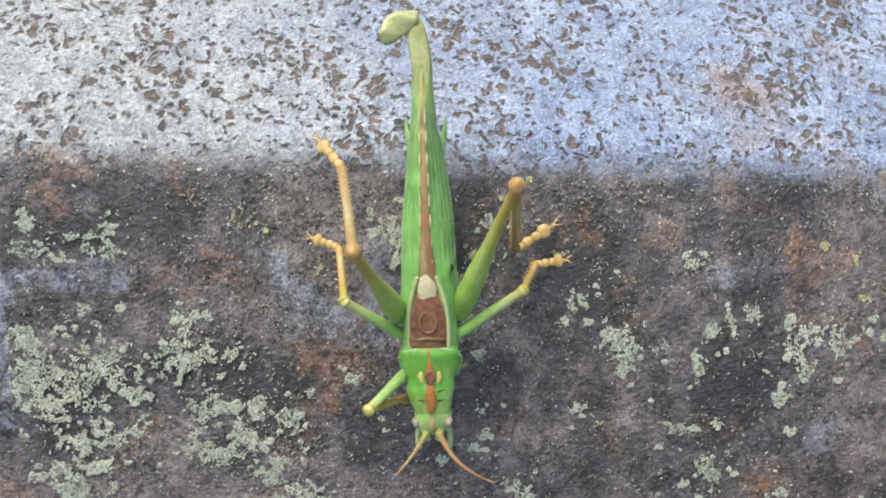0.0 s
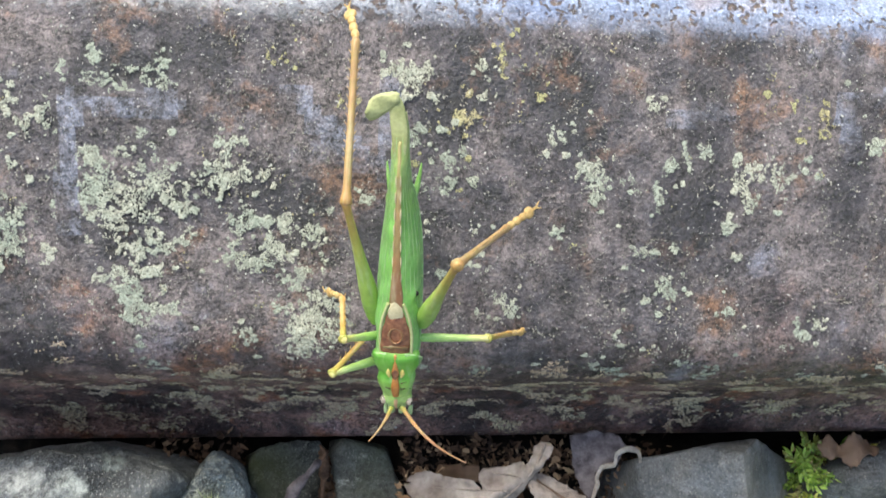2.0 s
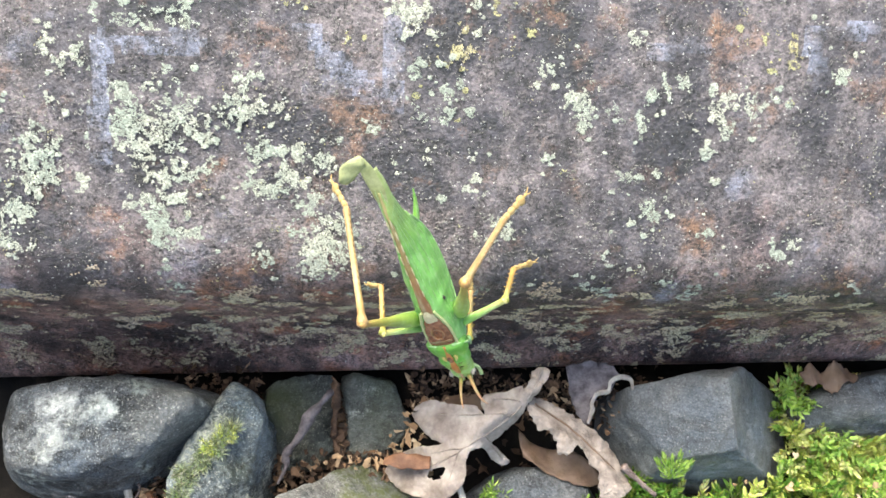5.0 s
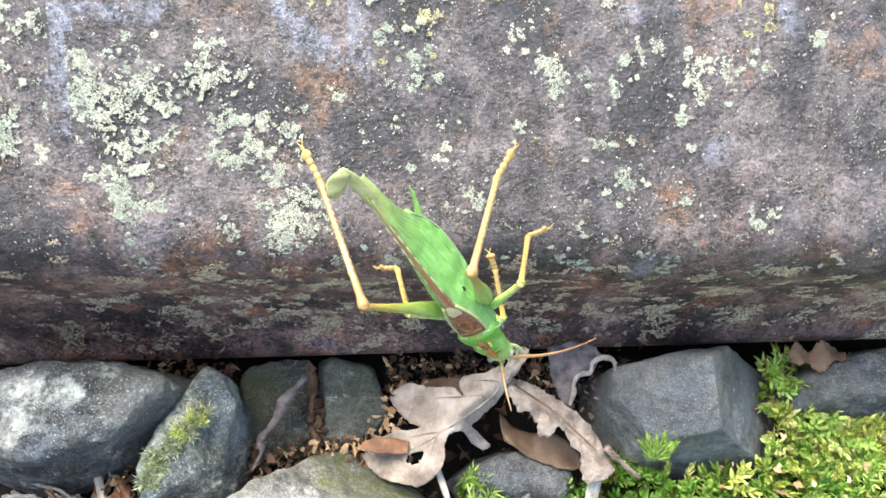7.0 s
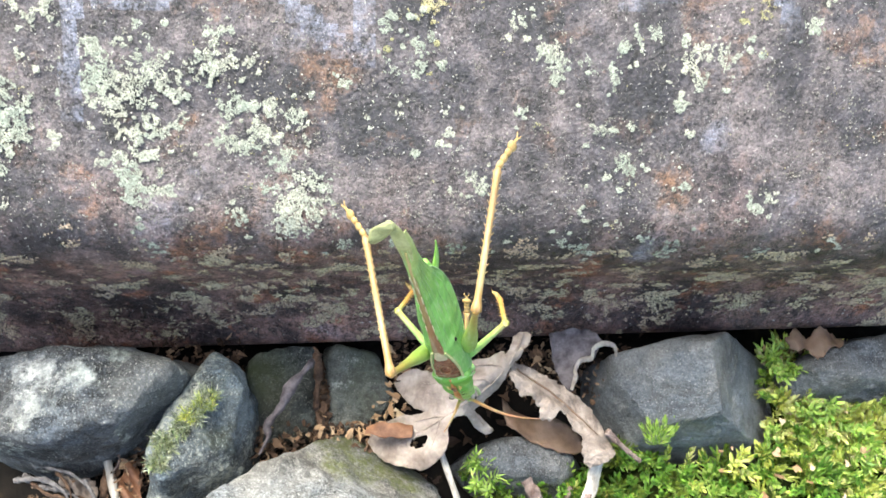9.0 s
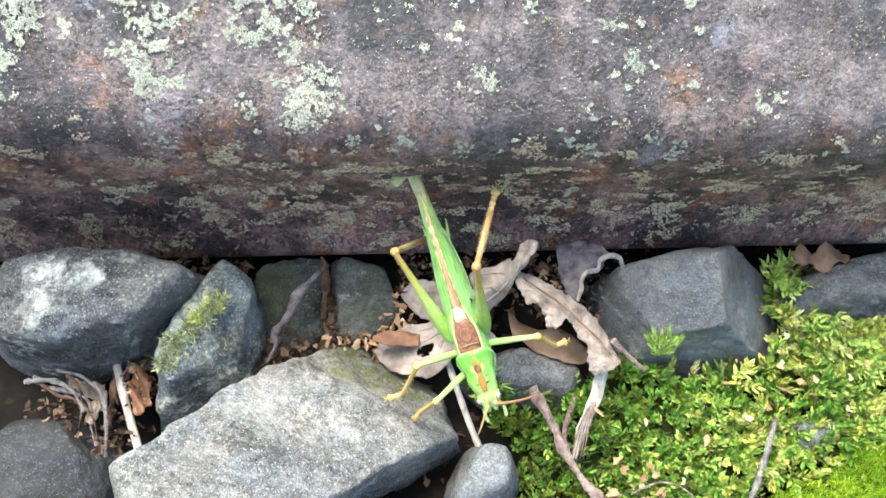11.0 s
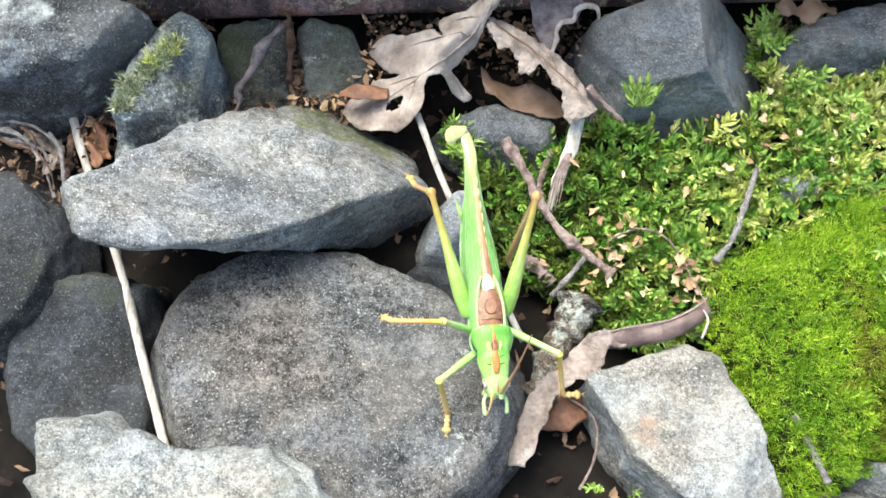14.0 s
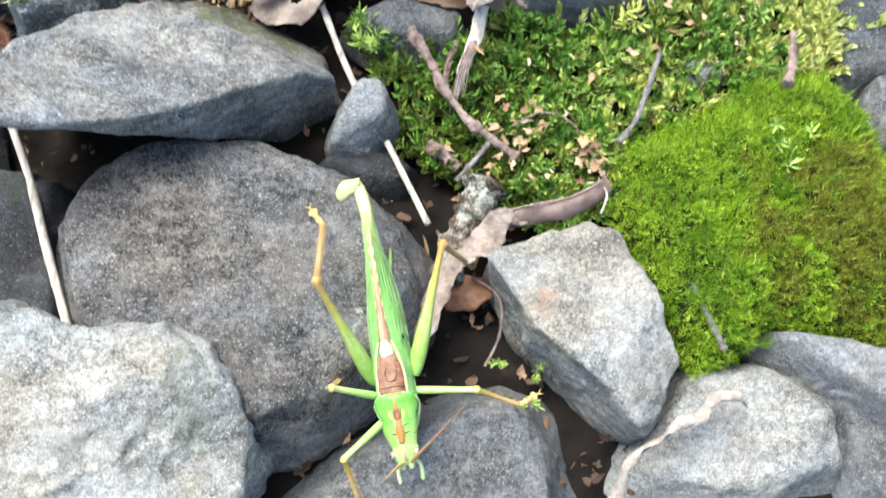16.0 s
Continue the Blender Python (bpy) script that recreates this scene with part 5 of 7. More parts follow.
def broad_leaves_mesh(name, items):
    """The same for broader, blunter leaves."""
    foot, way, side, up, length, width = (np.array(c, float) for c in zip(*items))
    L, W = length[:, None], width[:, None]
    one, two = foot + way * L * 0.3 + up * L * 0.05, foot + way * L * 0.72 + up * L * 0.02
    keel = up * W * 0.25
    verts = np.stack([foot, one - side * W * 0.42, one - keel, one + side * W * 0.42, two - side * W * 0.3, two - keel, two + side * W * 0.3, foot + way * L - up * L * 0.08], axis=1).reshape(-1, 3)
    base = np.arange(len(items))[:, None, None] * 8
    faces = (np.array([[0, 2, 1], [0, 3, 2], [1, 2, 5], [1, 5, 4], [2, 3, 6], [2, 6, 5], [4, 5, 7], [5, 6, 7]])[None] + base).reshape(-1, 3)
    me = bpy.data.meshes.new(name)
    me.from_pydata(verts.tolist(), [], faces.tolist())
    me.polygons.foreach_set("use_smooth", [True] * len(me.polygons))
    return me


def shoot(r, items, foot, axis, height, leaves, length, width, spread=(35, 70)):
    """One moss shoot: leaves set round a stem, longer and more open below the tip."""
    axis = axis.normalized()
    a = axis.orthogonal().normalized()
    b = axis.cross(a)
    turn = r.uniform(0, 6.28)
    for i in range(leaves):
        k = (i + 0.5) / leaves
        ang = turn + i * 2.4
        out = a * math.cos(ang) + b * math.sin(ang)
        open_ = radians(spread[1] + (spread[0] - spread[1]) * k)
        way = (out * math.sin(open_) + axis * math.cos(open_)).normalized()
        side = axis.cross(out).normalized()
        up = side.cross(way)
        s = r.uniform(0.75, 1.2) * (1 - 0.25 * abs(k - 0.5))
        items.append((foot + axis * height * k, way, side, up if up.dot(axis) < 0 else -up, length * s, width * s))


FEATHER = [(23, -3), (33, -2), (47, -2), (56, 3), (61, -3), (78, -4), (85, 4), (86, 19), (98, 19), (128, 16), (130, -6), (112, -16), (92, -21), (76, -27),
           (68, -36), (63, -45), (48, -43), (37, -34), (30, -27), (30, -18), (24, -8)]
CUSHION = [(66, -42), (69, -32), (79, -26.5), (95, -18.5), (110, -17.5), (116, -27), (119, -38), (134, -44), (134, -74), (108, -71.5), (92, -66.5), (85.5, -70), (76.5, -73.5), (71, -67), (67, -55)]


def rim(x, y, poly):
    """Millimetres to the nearest edge of the outline."""
    best = 1e9
    p = Vector((x, y))
    for a, b in zip(poly, poly[1:] + poly[:1]):
        a, b = Vector(a), Vector(b)
        k = max(0, min(1, (p - a).dot(b - a) / (b - a).length_squared))
        best = min(best, (p - a - (b - a) * k).length)
    return best


def feather_bed(x, y):
    return 4.2 + 2.2 * hash_noise((x, y, 0), 0.12, 1.0) + 1.8 * hash_noise((x, y, 0), 0.3, 4.0) + (2.0 if x > 80 else 0.0)


def cushion_bed(x, y):
    d = min(rim(x, y, CUSHION), 14)
    return 6.5 + 11.5 * math.sin(d / 14 * 1.571) ** 0.8 + 1.9 * hash_noise((x, y, 0), 0.1, 2.0) + 2.0 * hash_noise((x, y, 0), 0.3, 5.0)


def bed(name, poly, height, material, label, stepmm):
    xs, ys = [p[0] for p in poly], [p[1] for p in poly]
    index, verts, faces = {}, [], []
    nx, ny = int((max(xs) - min(xs)) / stepmm) + 2, int((max(ys) - min(ys)) / stepmm) + 2
    for j in range(ny):
        for i in range(nx):
            x, y = min(xs) + i * stepmm, min(ys) + j * stepmm
            if inside(x, y, poly):
                index[i, j] = len(verts)
                verts.append((x / 1000, y / 1000, height(x, y) / 1000))
    for (i, j) in index:
        q = [(i, j), (i + 1, j), (i + 1, j + 1), (i, j + 1)]
        if all(c in index for c in q):
            faces.append(tuple(index[c] for c in q))
    return mesh_of(name, verts, faces)


def grow(seed, poly, height, count, make):
    r = random.Random(seed)
    xs, ys = [p[0] for p in poly], [p[1] for p in poly]
    items = []
    while count:
        x, y = r.uniform(min(xs), max(xs)), r.uniform(min(ys), max(ys))
        if inside(x, y, poly):
            make(r, items, x, y, height(x, y))
            count -= 1
    return items


def fine(r, items, x, y, z):
    lean = Vector((r.gauss(0, 0.5), r.gauss(-0.1, 0.5), 1))
    shoot(r, items, Vector((x, y, z)) / 1000, lean, r.uniform(0.8, 2.4) / 1000, r.randint(8, 11), r.uniform(1.0, 1.9) / 1000, r.uniform(0.11, 0.18) / 1000, (10, 55))


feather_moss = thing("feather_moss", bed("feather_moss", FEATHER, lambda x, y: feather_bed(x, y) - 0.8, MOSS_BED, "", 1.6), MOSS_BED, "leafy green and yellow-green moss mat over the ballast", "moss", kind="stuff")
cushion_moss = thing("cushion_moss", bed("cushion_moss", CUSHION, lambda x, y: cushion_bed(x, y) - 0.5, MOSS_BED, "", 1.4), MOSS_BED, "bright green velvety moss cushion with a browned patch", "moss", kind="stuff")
tone_sets = [[], [], [], [], []]


def feather(r, x, y, z):
    """A leafy shoot; its tone runs from dark green to pale yellow, paler towards one side of the mat."""
    light = 1.7 * hash_noise((x, y, 0), 0.06, 3.0) + (x - 66) / 29 + (y + 14) / 50 + 0.8 * hash_noise((x, y, 0), 0.3, 1.0)
    tone = min(4, max(0, int(round(1.15 + 0.95 * light + r.gauss(0, 0.85)))))
    lean = Vector((r.gauss(-0.15, 0.5), r.gauss(-0.25, 0.5), 1))
    big = 1.0 + 0.3 * max(-0.5, min(1, light))
    if r.random() < 0.25 + 0.02 * (x - 60):                 # long closely leaved fronds
        lean = Vector((r.gauss(-0.1, 0.7), r.gauss(-0.1, 0.7), 0.8))
        shoot(r, tone_sets[min(4, tone + (r.random() < 0.6))], Vector((x, y, z)) / 1000, lean, r.uniform(4.5, 8.0) / 1000, r.randint(18, 24), r.uniform(1.6, 2.3) / 1000, r.uniform(0.75, 1.05) / 1000, (18, 58))
        return
    shoot(r, tone_sets[tone], Vector((x, y, z)) / 1000, lean, r.uniform(1.5, 6.4) / 1000, r.randint(11, 15), r.uniform(1.7, 2.7) * big / 1000, r.uniform(0.75, 1.1) * big / 1000, (18, 62))


grow_rng = random.Random(11)
planted = 0
while planted < 1800:
    x, y = grow_rng.uniform(22, 131), grow_rng.uniform(-46, 20)
    if inside(x, y, FEATHER) and not inside(x, y, CUSHION) and hash_noise((x, y, 0), 0.3, 9.0) > -0.05:
        feather(grow_rng, x, y, feather_bed(x, y))
        planted += 1
for items, material, word in zip(tone_sets, MOSS_TONES, ("dark green", "green", "light green", "yellow-green", "pale yellow")):
    part("shoots", broad_leaves_mesh("shoots", items), material, feather_moss, word + " moss shoots", "stuff")
green, brown, deep = [], [], []
tint = random.Random(2)
for q in grow(21, CUSHION, cushion_bed, 10500, fine):
    x, y = q[0][0] * 1000, q[0][1] * 1000
    patch = math.hypot((x - 112) / 23, (y + 53) / 15) - 0.9 * hash_noise((x, y, 0), 0.14, 6.0) - 0.5 * hash_noise((x, y, 0), 0.6, 7.0)
    shade = hash_noise((x, y, 0), 0.11, 12.0) + 0.7 * hash_noise((x, y, 0), 0.32, 15.0) + 0.3 * tint.gauss(0, 1)
    (brown if patch + 0.5 * hash_noise((x, y, 0), 2.0, 3.0) < 0.95 and tint.random() < 0.85 else deep if shade > 0.12 else green).append(q)
part("shoots", leaves_mesh("shoots", green), MOSS_CUSHION, cushion_moss, "bright green fine moss shoots", "stuff")
part("shoots", leaves_mesh("shoots", deep), MOSS_DEEP, cushion_moss, "deep green fine moss shoots", "stuff")
part("shoots", leaves_mesh("shoots", brown), MOSS_BROWN, cushion_moss, "browned fine moss shoots", "stuff")


def tuft(spots, count, length, width, material, label, tall=(1.5, 3.5)):
    r = random.Random(int(spots[0][0] * 7) + count)
    items = []
    for _ in range(count):
        x, y, z, rad = r.choice(spots)
        a, d = r.uniform(0, 6.28), rad * math.sqrt(r.random())
        p = Vector((x + d * math.cos(a), y + d * math.sin(a), z)) / 1000
        shoot(r, items, p, Vector((r.gauss(0, 0.5), r.gauss(-0.2, 0.5), 1)), r.uniform(*tall) / 1000, r.randint(7, 11), length * r.uniform(0.8, 1.2) / 1000, width * r.uniform(0.8, 1.2) / 1000)
    return thing("moss_tuft", (broad_leaves_mesh if width > 0.4 else leaves_mesh)("moss_tuft", items), material, label, "moss", kind="stuff")


STRIP = [(-33.2, -5.6, 1.3), (-32.4, -2.4, 1.6), (-30, 0.4, 1.7), (-27.4, 3, 1.8), (-25.4, 5.6, 1.7)]
tuft([(x, y, top_of(strip_stone, x, y) - 0.2, r) for x, y, r in STRIP], 240, 1.7, 0.2, MOSS_GREY, "strip of grey-green moss on a bluish stone", (0.5, 1.6))
tuft([(-26.0, 4.6, top_of(strip_stone, -26.0, 4.6), 1.5), (-28.4, 2.2, top_of(strip_stone, -28.4, 2.2), 0.9)], 44, 1.3, 0.2, MOSS_TONES[3], "yellow-green moss on a bluish stone", (0.6, 1.8))
sprig = []
sprig_rng = random.Random(4)
for lean in (-0.75, -0.4, -0.1, 0.2, 0.5, 0.85):
    shoot(sprig_rng, sprig, Vector((57.8 + lean, -2.0, 14.5)) / 1000, Vector((lean, 0.9 + sprig_rng.gauss(0, 0.1), 0.9)), sprig_rng.uniform(4.0, 5.6) / 1000, 17, 0.0019, 0.0007, (12, 48))
thing("moss_tuft", broad_leaves_mesh("moss_tuft", sprig), MOSS_TONES[2], "tuft of green moss against a dark stone", "moss", kind="stuff")
tuft([(74.5, -4.5, 10, 2.4)], 8, 2.0, 0.8, MOSS_TONES[3], "tuft of green moss at the foot of a stone", (2, 4))
tuft([(45.4, -69, 5.5, 1.8), (49, -70.6, 6.5, 1.6), (48, -76, 6, 1.6)], 9, 1.2, 0.45, MOSS_TONES[2], "tuft of green moss in a gap", (1.5, 3.5))
tuft([(86, 15, 13, 3.0), (93, 6, 11, 4), (100, -2, 11, 4), (112, 12, 12, 5)], 60, 2.2, 0.85, MOSS_TONES[2], "leafy yellow-green moss beside the sleeper", (2, 5))
tuft([(23.5, -3, 8.5, 2.2), (25, -8, 8, 2.2)], 16, 2.4, 0.6, MOSS_TONES[2], "tuft of green moss beside a flat stone", (2, 4))
tuft([(92, -38, 20, 6), (101, -33, 20, 7), (80, -46, 17, 5)], 6, 2.2, 0.5, MOSS_TONES[2], "larger pale moss shoots in a moss cushion", (1, 3))

# ---- the bush-cricket ----
GREEN = banded("green_wing_cover", [(0.0, (0.4, 0.42, 0.2)), (0.18, (0.33, 0.43, 0.14)), (0.45, (0.19, 0.44, 0.11)), (1.0, (0.22, 0.49, 0.15))], (-0.030, 0.004), 0.36, 1100)
BODY_GREEN = banded("green_horny_skin", [(0.0, (0.2, 0.42, 0.09)), (0.12, (0.11, 0.36, 0.045)), (0.3, (0.2, 0.46, 0.08)), (0.42, (0.12, 0.38, 0.05)), (0.55, (0.25, 0.48, 0.1)), (0.75, (0.33, 0.53, 0.15)), (1.0, (0.42, 0.55, 0.26))], (0.003, 0.0135), 0.42, 900)
STRIPE = banded("tan_to_brown_wing_stripe", [(0.0, (0.42, 0.36, 0.16)), (0.4, (0.36, 0.25, 0.12)), (0.75, (0.27, 0.13, 0.065)), (1.0, (0.22, 0.1, 0.05))], (-0.025, -0.0036), 0.45, 900)
ORANGE_STRIPE = plain("orange_brown_stripe", (0.38, 0.14, 0.03), (0.5, 0.24, 0.08), 900, 0.4, 0.3, 0.0001)
DRUM = plain("brown_sound_membrane", (0.12, 0.042, 0.022), (0.34, 0.15, 0.08), 1100, 0.25, 0.5, 0.0002, 0.6)
YELLOW = plain("yellow_fleck", (0.62, 0.5, 0.12), (0.75, 0.66, 0.25), 900, 0.45, 0.3, 0.0001)
RIM = plain("cream_green_rim", (0.38, 0.44, 0.18), (0.54, 0.56, 0.3), 900, 0.45, 0.3, 0.0001)
PINK = plain("pinkish_crown_stripe", (0.45, 0.27, 0.14), (0.58, 0.4, 0.24), 900, 0.45, 0.3, 0.0001)
CREAM = plain("cream_wing_vein", (0.5, 0.44, 0.27), (0.66, 0.6, 0.4), 900, 0.45, 0.3, 0.0001)
VEIN_GREEN = plain("pale_green_vein", (0.28, 0.5, 0.2), (0.42, 0.6, 0.32), 900, 0.35, 0.3, 0.0001)
MEMBRANE = plain("pale_wing_membrane", (0.3, 0.33, 0.13), (0.46, 0.48, 0.24), 500, 0.35, 0.4, 0.0001, 0.5)
EYE = plain("grey_brown_eye", (0.24, 0.2, 0.17), (0.46, 0.41, 0.34), 1500, 0.2, 0.2, 0.0001, 0.6)
FEMUR_SKIN = banded("green_to_ochre_thigh", [(0.0, (0.26, 0.48, 0.1)), (0.45, (0.33, 0.46, 0.1)), (0.75, (0.38, 0.34, 0.08)), (1.0, (0.46, 0.27, 0.09))], (0.0, 0.020), 0.35)
SHORT_FEMUR_SKIN = banded("green_front_thigh", [(0.0, (0.32, 0.6, 0.18)), (0.7, (0.42, 0.58, 0.18)), (1.0, (0.58, 0.5, 0.18))], (0.0, 0.009), 0.35)
TIBIA_SKIN = banded("ochre_shin", [(0.0, (0.4, 0.235, 0.09)), (0.5, (0.42, 0.275, 0.135)), (1.0, (0.41, 0.25, 0.115))], (0.0, 0.020), 0.4)
SHORT_TIBIA_SKIN = banded("green_ochre_shin", [(0.0, (0.4, 0.38, 0.09)), (0.35, (0.5, 0.31, 0.09)), (1.0, (0.54, 0.3, 0.1))], (0.0, 0.009), 0.4)
TARSUS_SKIN = plain("ochre_foot", (0.4, 0.25, 0.08), (0.64, 0.46, 0.2), 900, 0.4, 0.3, 0.0001)
FEELER = banded("pinkish_brown_feeler", [(0.0, (0.35, 0.46, 0.12)), (0.1, (0.46, 0.26, 0.12)), (0.4, (0.36, 0.17, 0.1)), (1.0, (0.25, 0.15, 0.11))], (0.0, 0.03), 0.5)
DARK_SPOT = plain("black_spot", (0.01, 0.01, 0.01), (0.03, 0.02, 0.015), 800, 0.5)

UNEVEN = {"wing_cover": 0.3, "pronotum": 0.2, "wing_end": 0.12, "wing_tip": 0.15, "head": 0.2, "drum": 0.3, "abdomen": 0.3, "back_stripe": 0.15}
bush_cricket = thing("bush_cricket", None, None, "green bush-cricket with a brown back stripe and ochre legs", "bush-cricket")


def loft(rows, sides=24, caps=True):
    """A body skin along y: rows of (y, x, z, half width, half height above, half height below), in millimetres."""
    verts, faces = [], []
    pts = smooth_line_rows(rows, 5)
    for y, x, z, w, hu, hd in pts:
        for k in range(sides):
            a = 2 * math.pi * k / sides
            h = hu if math.sin(a) > 0 else hd
            verts.append(((x + w * math.cos(a)) / 1000, y / 1000, (z + h * math.sin(a)) / 1000))
    for i in range(len(pts) - 1):
        for k in range(sides):
            a, b = i * sides + k, i * sides + (k + 1) % sides
            faces.append((a, a + sides, b + sides, b))
    if caps:
        faces += [tuple(range(sides)), tuple(range((len(pts) - 1) * sides, len(pts) * sides))[::-1]]
    return verts, faces


def smooth_line_rows(rows, steps):
    out = []
    for i in range(len(rows) - 1):
        a, b = rows[i], rows[i + 1]
        p, q = rows[max(i - 1, 0)], rows[min(i + 2, len(rows) - 1)]
        for k in range(steps):
            t = k / steps
            out.append(tuple(0.5 * (2 * v1 + (v2 - v0) * t + (2 * v0 - 5 * v1 + 4 * v2 - v3) * t * t + (3 * v1 - v0 - 3 * v2 + v3) * t ** 3) for v0, v1, v2, v3 in zip(p, a, b, q)))
    return out + [tuple(rows[-1])]


def sheet(rows, columns=10, thick=0.00008):
    """A bent blade along y: rows of (y, x and z of one rim, x and z of the other, rise between), in millimetres."""
    pts = smooth_line_rows(rows, 5)
    verts = []
    for lift in (1, -1):
        for y, x0, z0, x1, z1, h in pts:
            for c in range(columns):
                u = c / (columns - 1)
                verts.append(((x0 + (x1 - x0) * u + math.copysign(0.9 * h, x1) * math.sin(math.pi * u)) / 1000, y / 1000, (z0 + (z1 - z0) * u + h * math.sin(math.pi * u)) / 1000 + lift * thick))
    n = len(pts)
    faces = []
    o = n * columns
    for i in range(n - 1):
        for c in range(columns - 1):
            a = i * columns + c
            faces += [(a, a + columns, a + columns + 1, a + 1), (o + a, o + a + 1, o + a + columns + 1, o + a + columns)]
    edge = list(range(columns)) + [i * columns + columns - 1 for i in range(1, n)] + [(n - 1) * columns + c for c in range(columns - 2, -1, -1)] + [i * columns for i in range(n - 2, 0, -1)]
    for a, b in zip(edge, edge[1:] + edge[:1]):
        faces.append((a, b, o + b, o + a))
    return verts, faces


def uneven(shape, amount):
    """Small swellings and dents, in millimetres."""
    verts = [Vector(v) for v in shape[0]]
    return [v + Vector((hash_noise(v, 520, 1.0), 0.4 * hash_noise(v, 520, 5.0), hash_noise(v, 520, 9.0))) * (amount / 1000) for v in verts], shape[1]


def body_part(name, shape, material, label="", parent=bush_cricket):
    if name in UNEVEN:
        shape = uneven(shape, UNEVEN[name])
    return part(name, mesh_of(name, *shape), material, parent, label)


# belly and thorax
body_part("abdomen", loft([(-17.5, 0, -4.4, 0.6, 0.5, 0.5), (-14.5, 0, -3.9, 1.6, 1.2, 1.3), (-8, 0, -3.0, 2.3, 2.0, 2.2), (-2, 0, -2.4, 2.4, 1.8, 2.2), (4, 0, -1.9, 2.3, 1.5, 1.9), (6, 0, -1.6, 2.0, 1.2, 1.5)]), BODY_GREEN)
# wing covers, roof-like, with the brown stripe between them: rows of y, upper rim x and z, lower rim x and z, bulge
WING_ROWS = [(4.4, 1.9, 0.85, 2.9, -1.8, 0.3), (0, 1.9, 1.4, 2.95, -2.7, 0.4), (-3.6, 0.75, 2.05, 2.9, -3.7, 0.7), (-6, 0.5, 2.1, 2.8, -4.4, 0.85), (-10, 0.38, 1.9, 2.6, -4.9, 0.8), (-13, 0.33, 1.65, 2.3, -4.9, 0.6),
             (-16, 0.28, 1.45, 1.9, -4.0, 0.45), (-18.5, 0.25, 1.25, 1.5, -2.6, 0.3), (-22, 0.2, 0.95, 1.15, -1.3, 0.25), (-25.5, 0.14, 0.65, 0.95, -0.7, 0.2), (-28.5, 0.1, 0.3, 0.8, -0.45, 0.13)]
for side, word in ((1, "right"), (-1, "left")):
    wing = body_part("wing_cover", sheet([(y, side * x0, z0, side * x1, z1, h) for y, x0, z0, x1, z1, h in WING_ROWS], 16), GREEN)
    for u, w in ((0.14, 0.03), (0.27, 0.04), (0.4, 0.03), (0.54, 0.04), (0.68, 0.03), (0.82, 0.04), (0.93, 0.03)):
        line = [(side * (x0 + (x1 - x0) * u + 0.9 * h * math.sin(math.pi * u) + 0.03) / 1000, y / 1000, (z0 + (z1 - z0) * u + h * math.sin(math.pi * u) + 0.05) / 1000) for y, x0, z0, x1, z1, h in WING_ROWS[1:-1]]
        body_part("vein", tube(smooth_line(line, 4), [w / 1000] * (4 * len(line) - 3), 5), VEIN_GREEN, "", wing)
    body_part("wing_rim", tube(smooth_line(mm([(side * 1.95, 4.6, 0.85), (side * 2.05, 0.8, 1.4), (side * 1.65, -2.0, 1.85), (side * 0.95, -4.2, 2.2)]), 8), [0.00022] * 25, 8), RIM, "cream rim of the wing cover", wing)
    body_part("pale_edge", tube(smooth_line(mm([(side * 2.9, 4.2, -1.8), (side * 2.92, -1.5, -3.1), (side * 2.8, -6, -4.4), (side * 2.6, -10, -4.9), (side * 2.3, -13, -4.9), (side * 1.9, -16, -4.0), (side * 1.5, -18.5, -2.6)]), 6), [0.00012] * 37, 6), VEIN_GREEN, "pale outer edge of the wing cover", wing)
body_part("dark_spot", loft([(-5.3, -2.35, 0.1, 0.05, 0.1, 0.1), (-4.8, -2.42, 0.15, 0.32, 0.3, 0.3), (-4.3, -2.35, 0.1, 0.05, 0.1, 0.1)], 10), DARK_SPOT, "small black spot on the wing cover")
body_part("back_stripe", loft([(-3.6, 0, 2.05, 0.95, 0.22, 0.2), (-5, 0, 2.15, 0.82, 0.22, 0.2), (-9, 0, 2.0, 0.56, 0.2, 0.2), (-15, 0, 1.6, 0.4, 0.15, 0.15), (-21, 0, 1.1, 0.28, 0.12, 0.12), (-25, 0, 0.75, 0.16, 0.1, 0.1)], 12), STRIPE, "brown stripe down the folded wings")
body_part("drum", loft([(4.4, 0, 0.9, 1.6, 0.4, 0.4), (2.4, 0, 1.2, 1.95, 0.5, 0.4), (0.0, 0, 1.45, 1.9, 0.55, 0.4), (-2.0, 0, 1.68, 1.4, 0.45, 0.3), (-2.9, 0, 1.8, 0.8, 0.3, 0.2)], 20), DRUM, "glossy brown sound membrane")
ring = [(0.85 * math.cos(a), 0.6 + 1.1 * math.sin(a), 1.92 - 0.03 * math.cos(2 * a)) for a in [2 * math.pi * i / 20 for i in range(21)]]
body_part("drum_ring", tube(mm(ring), [0.00016] * 21, 6, False), STRIPE, "raised ring on the membrane")
body_part("cross_vein", tube(mm([(-1.6, 2.5, 1.42), (-0.7, 2.4, 1.67), (0, 2.35, 1.73), (0.7, 2.4, 1.67), (1.6, 2.5, 1.42)]), [0.00022] * 5, 6), STRIPE)
body_part("cream_spot", loft([(-4.5, 0, 2.1, 0.5, 0.25, 0.2), (-3.7, 0, 2.16, 0.8, 0.2, 0.2), (-2.8, 0, 2.08, 1.0, 0.2, 0.2), (-2.0, 0, 1.94, 0.9, 0.18, 0.2), (-1.6, 0, 1.84, 0.6, 0.2, 0.2)], 14), CREAM, "cream spot behind the membrane")
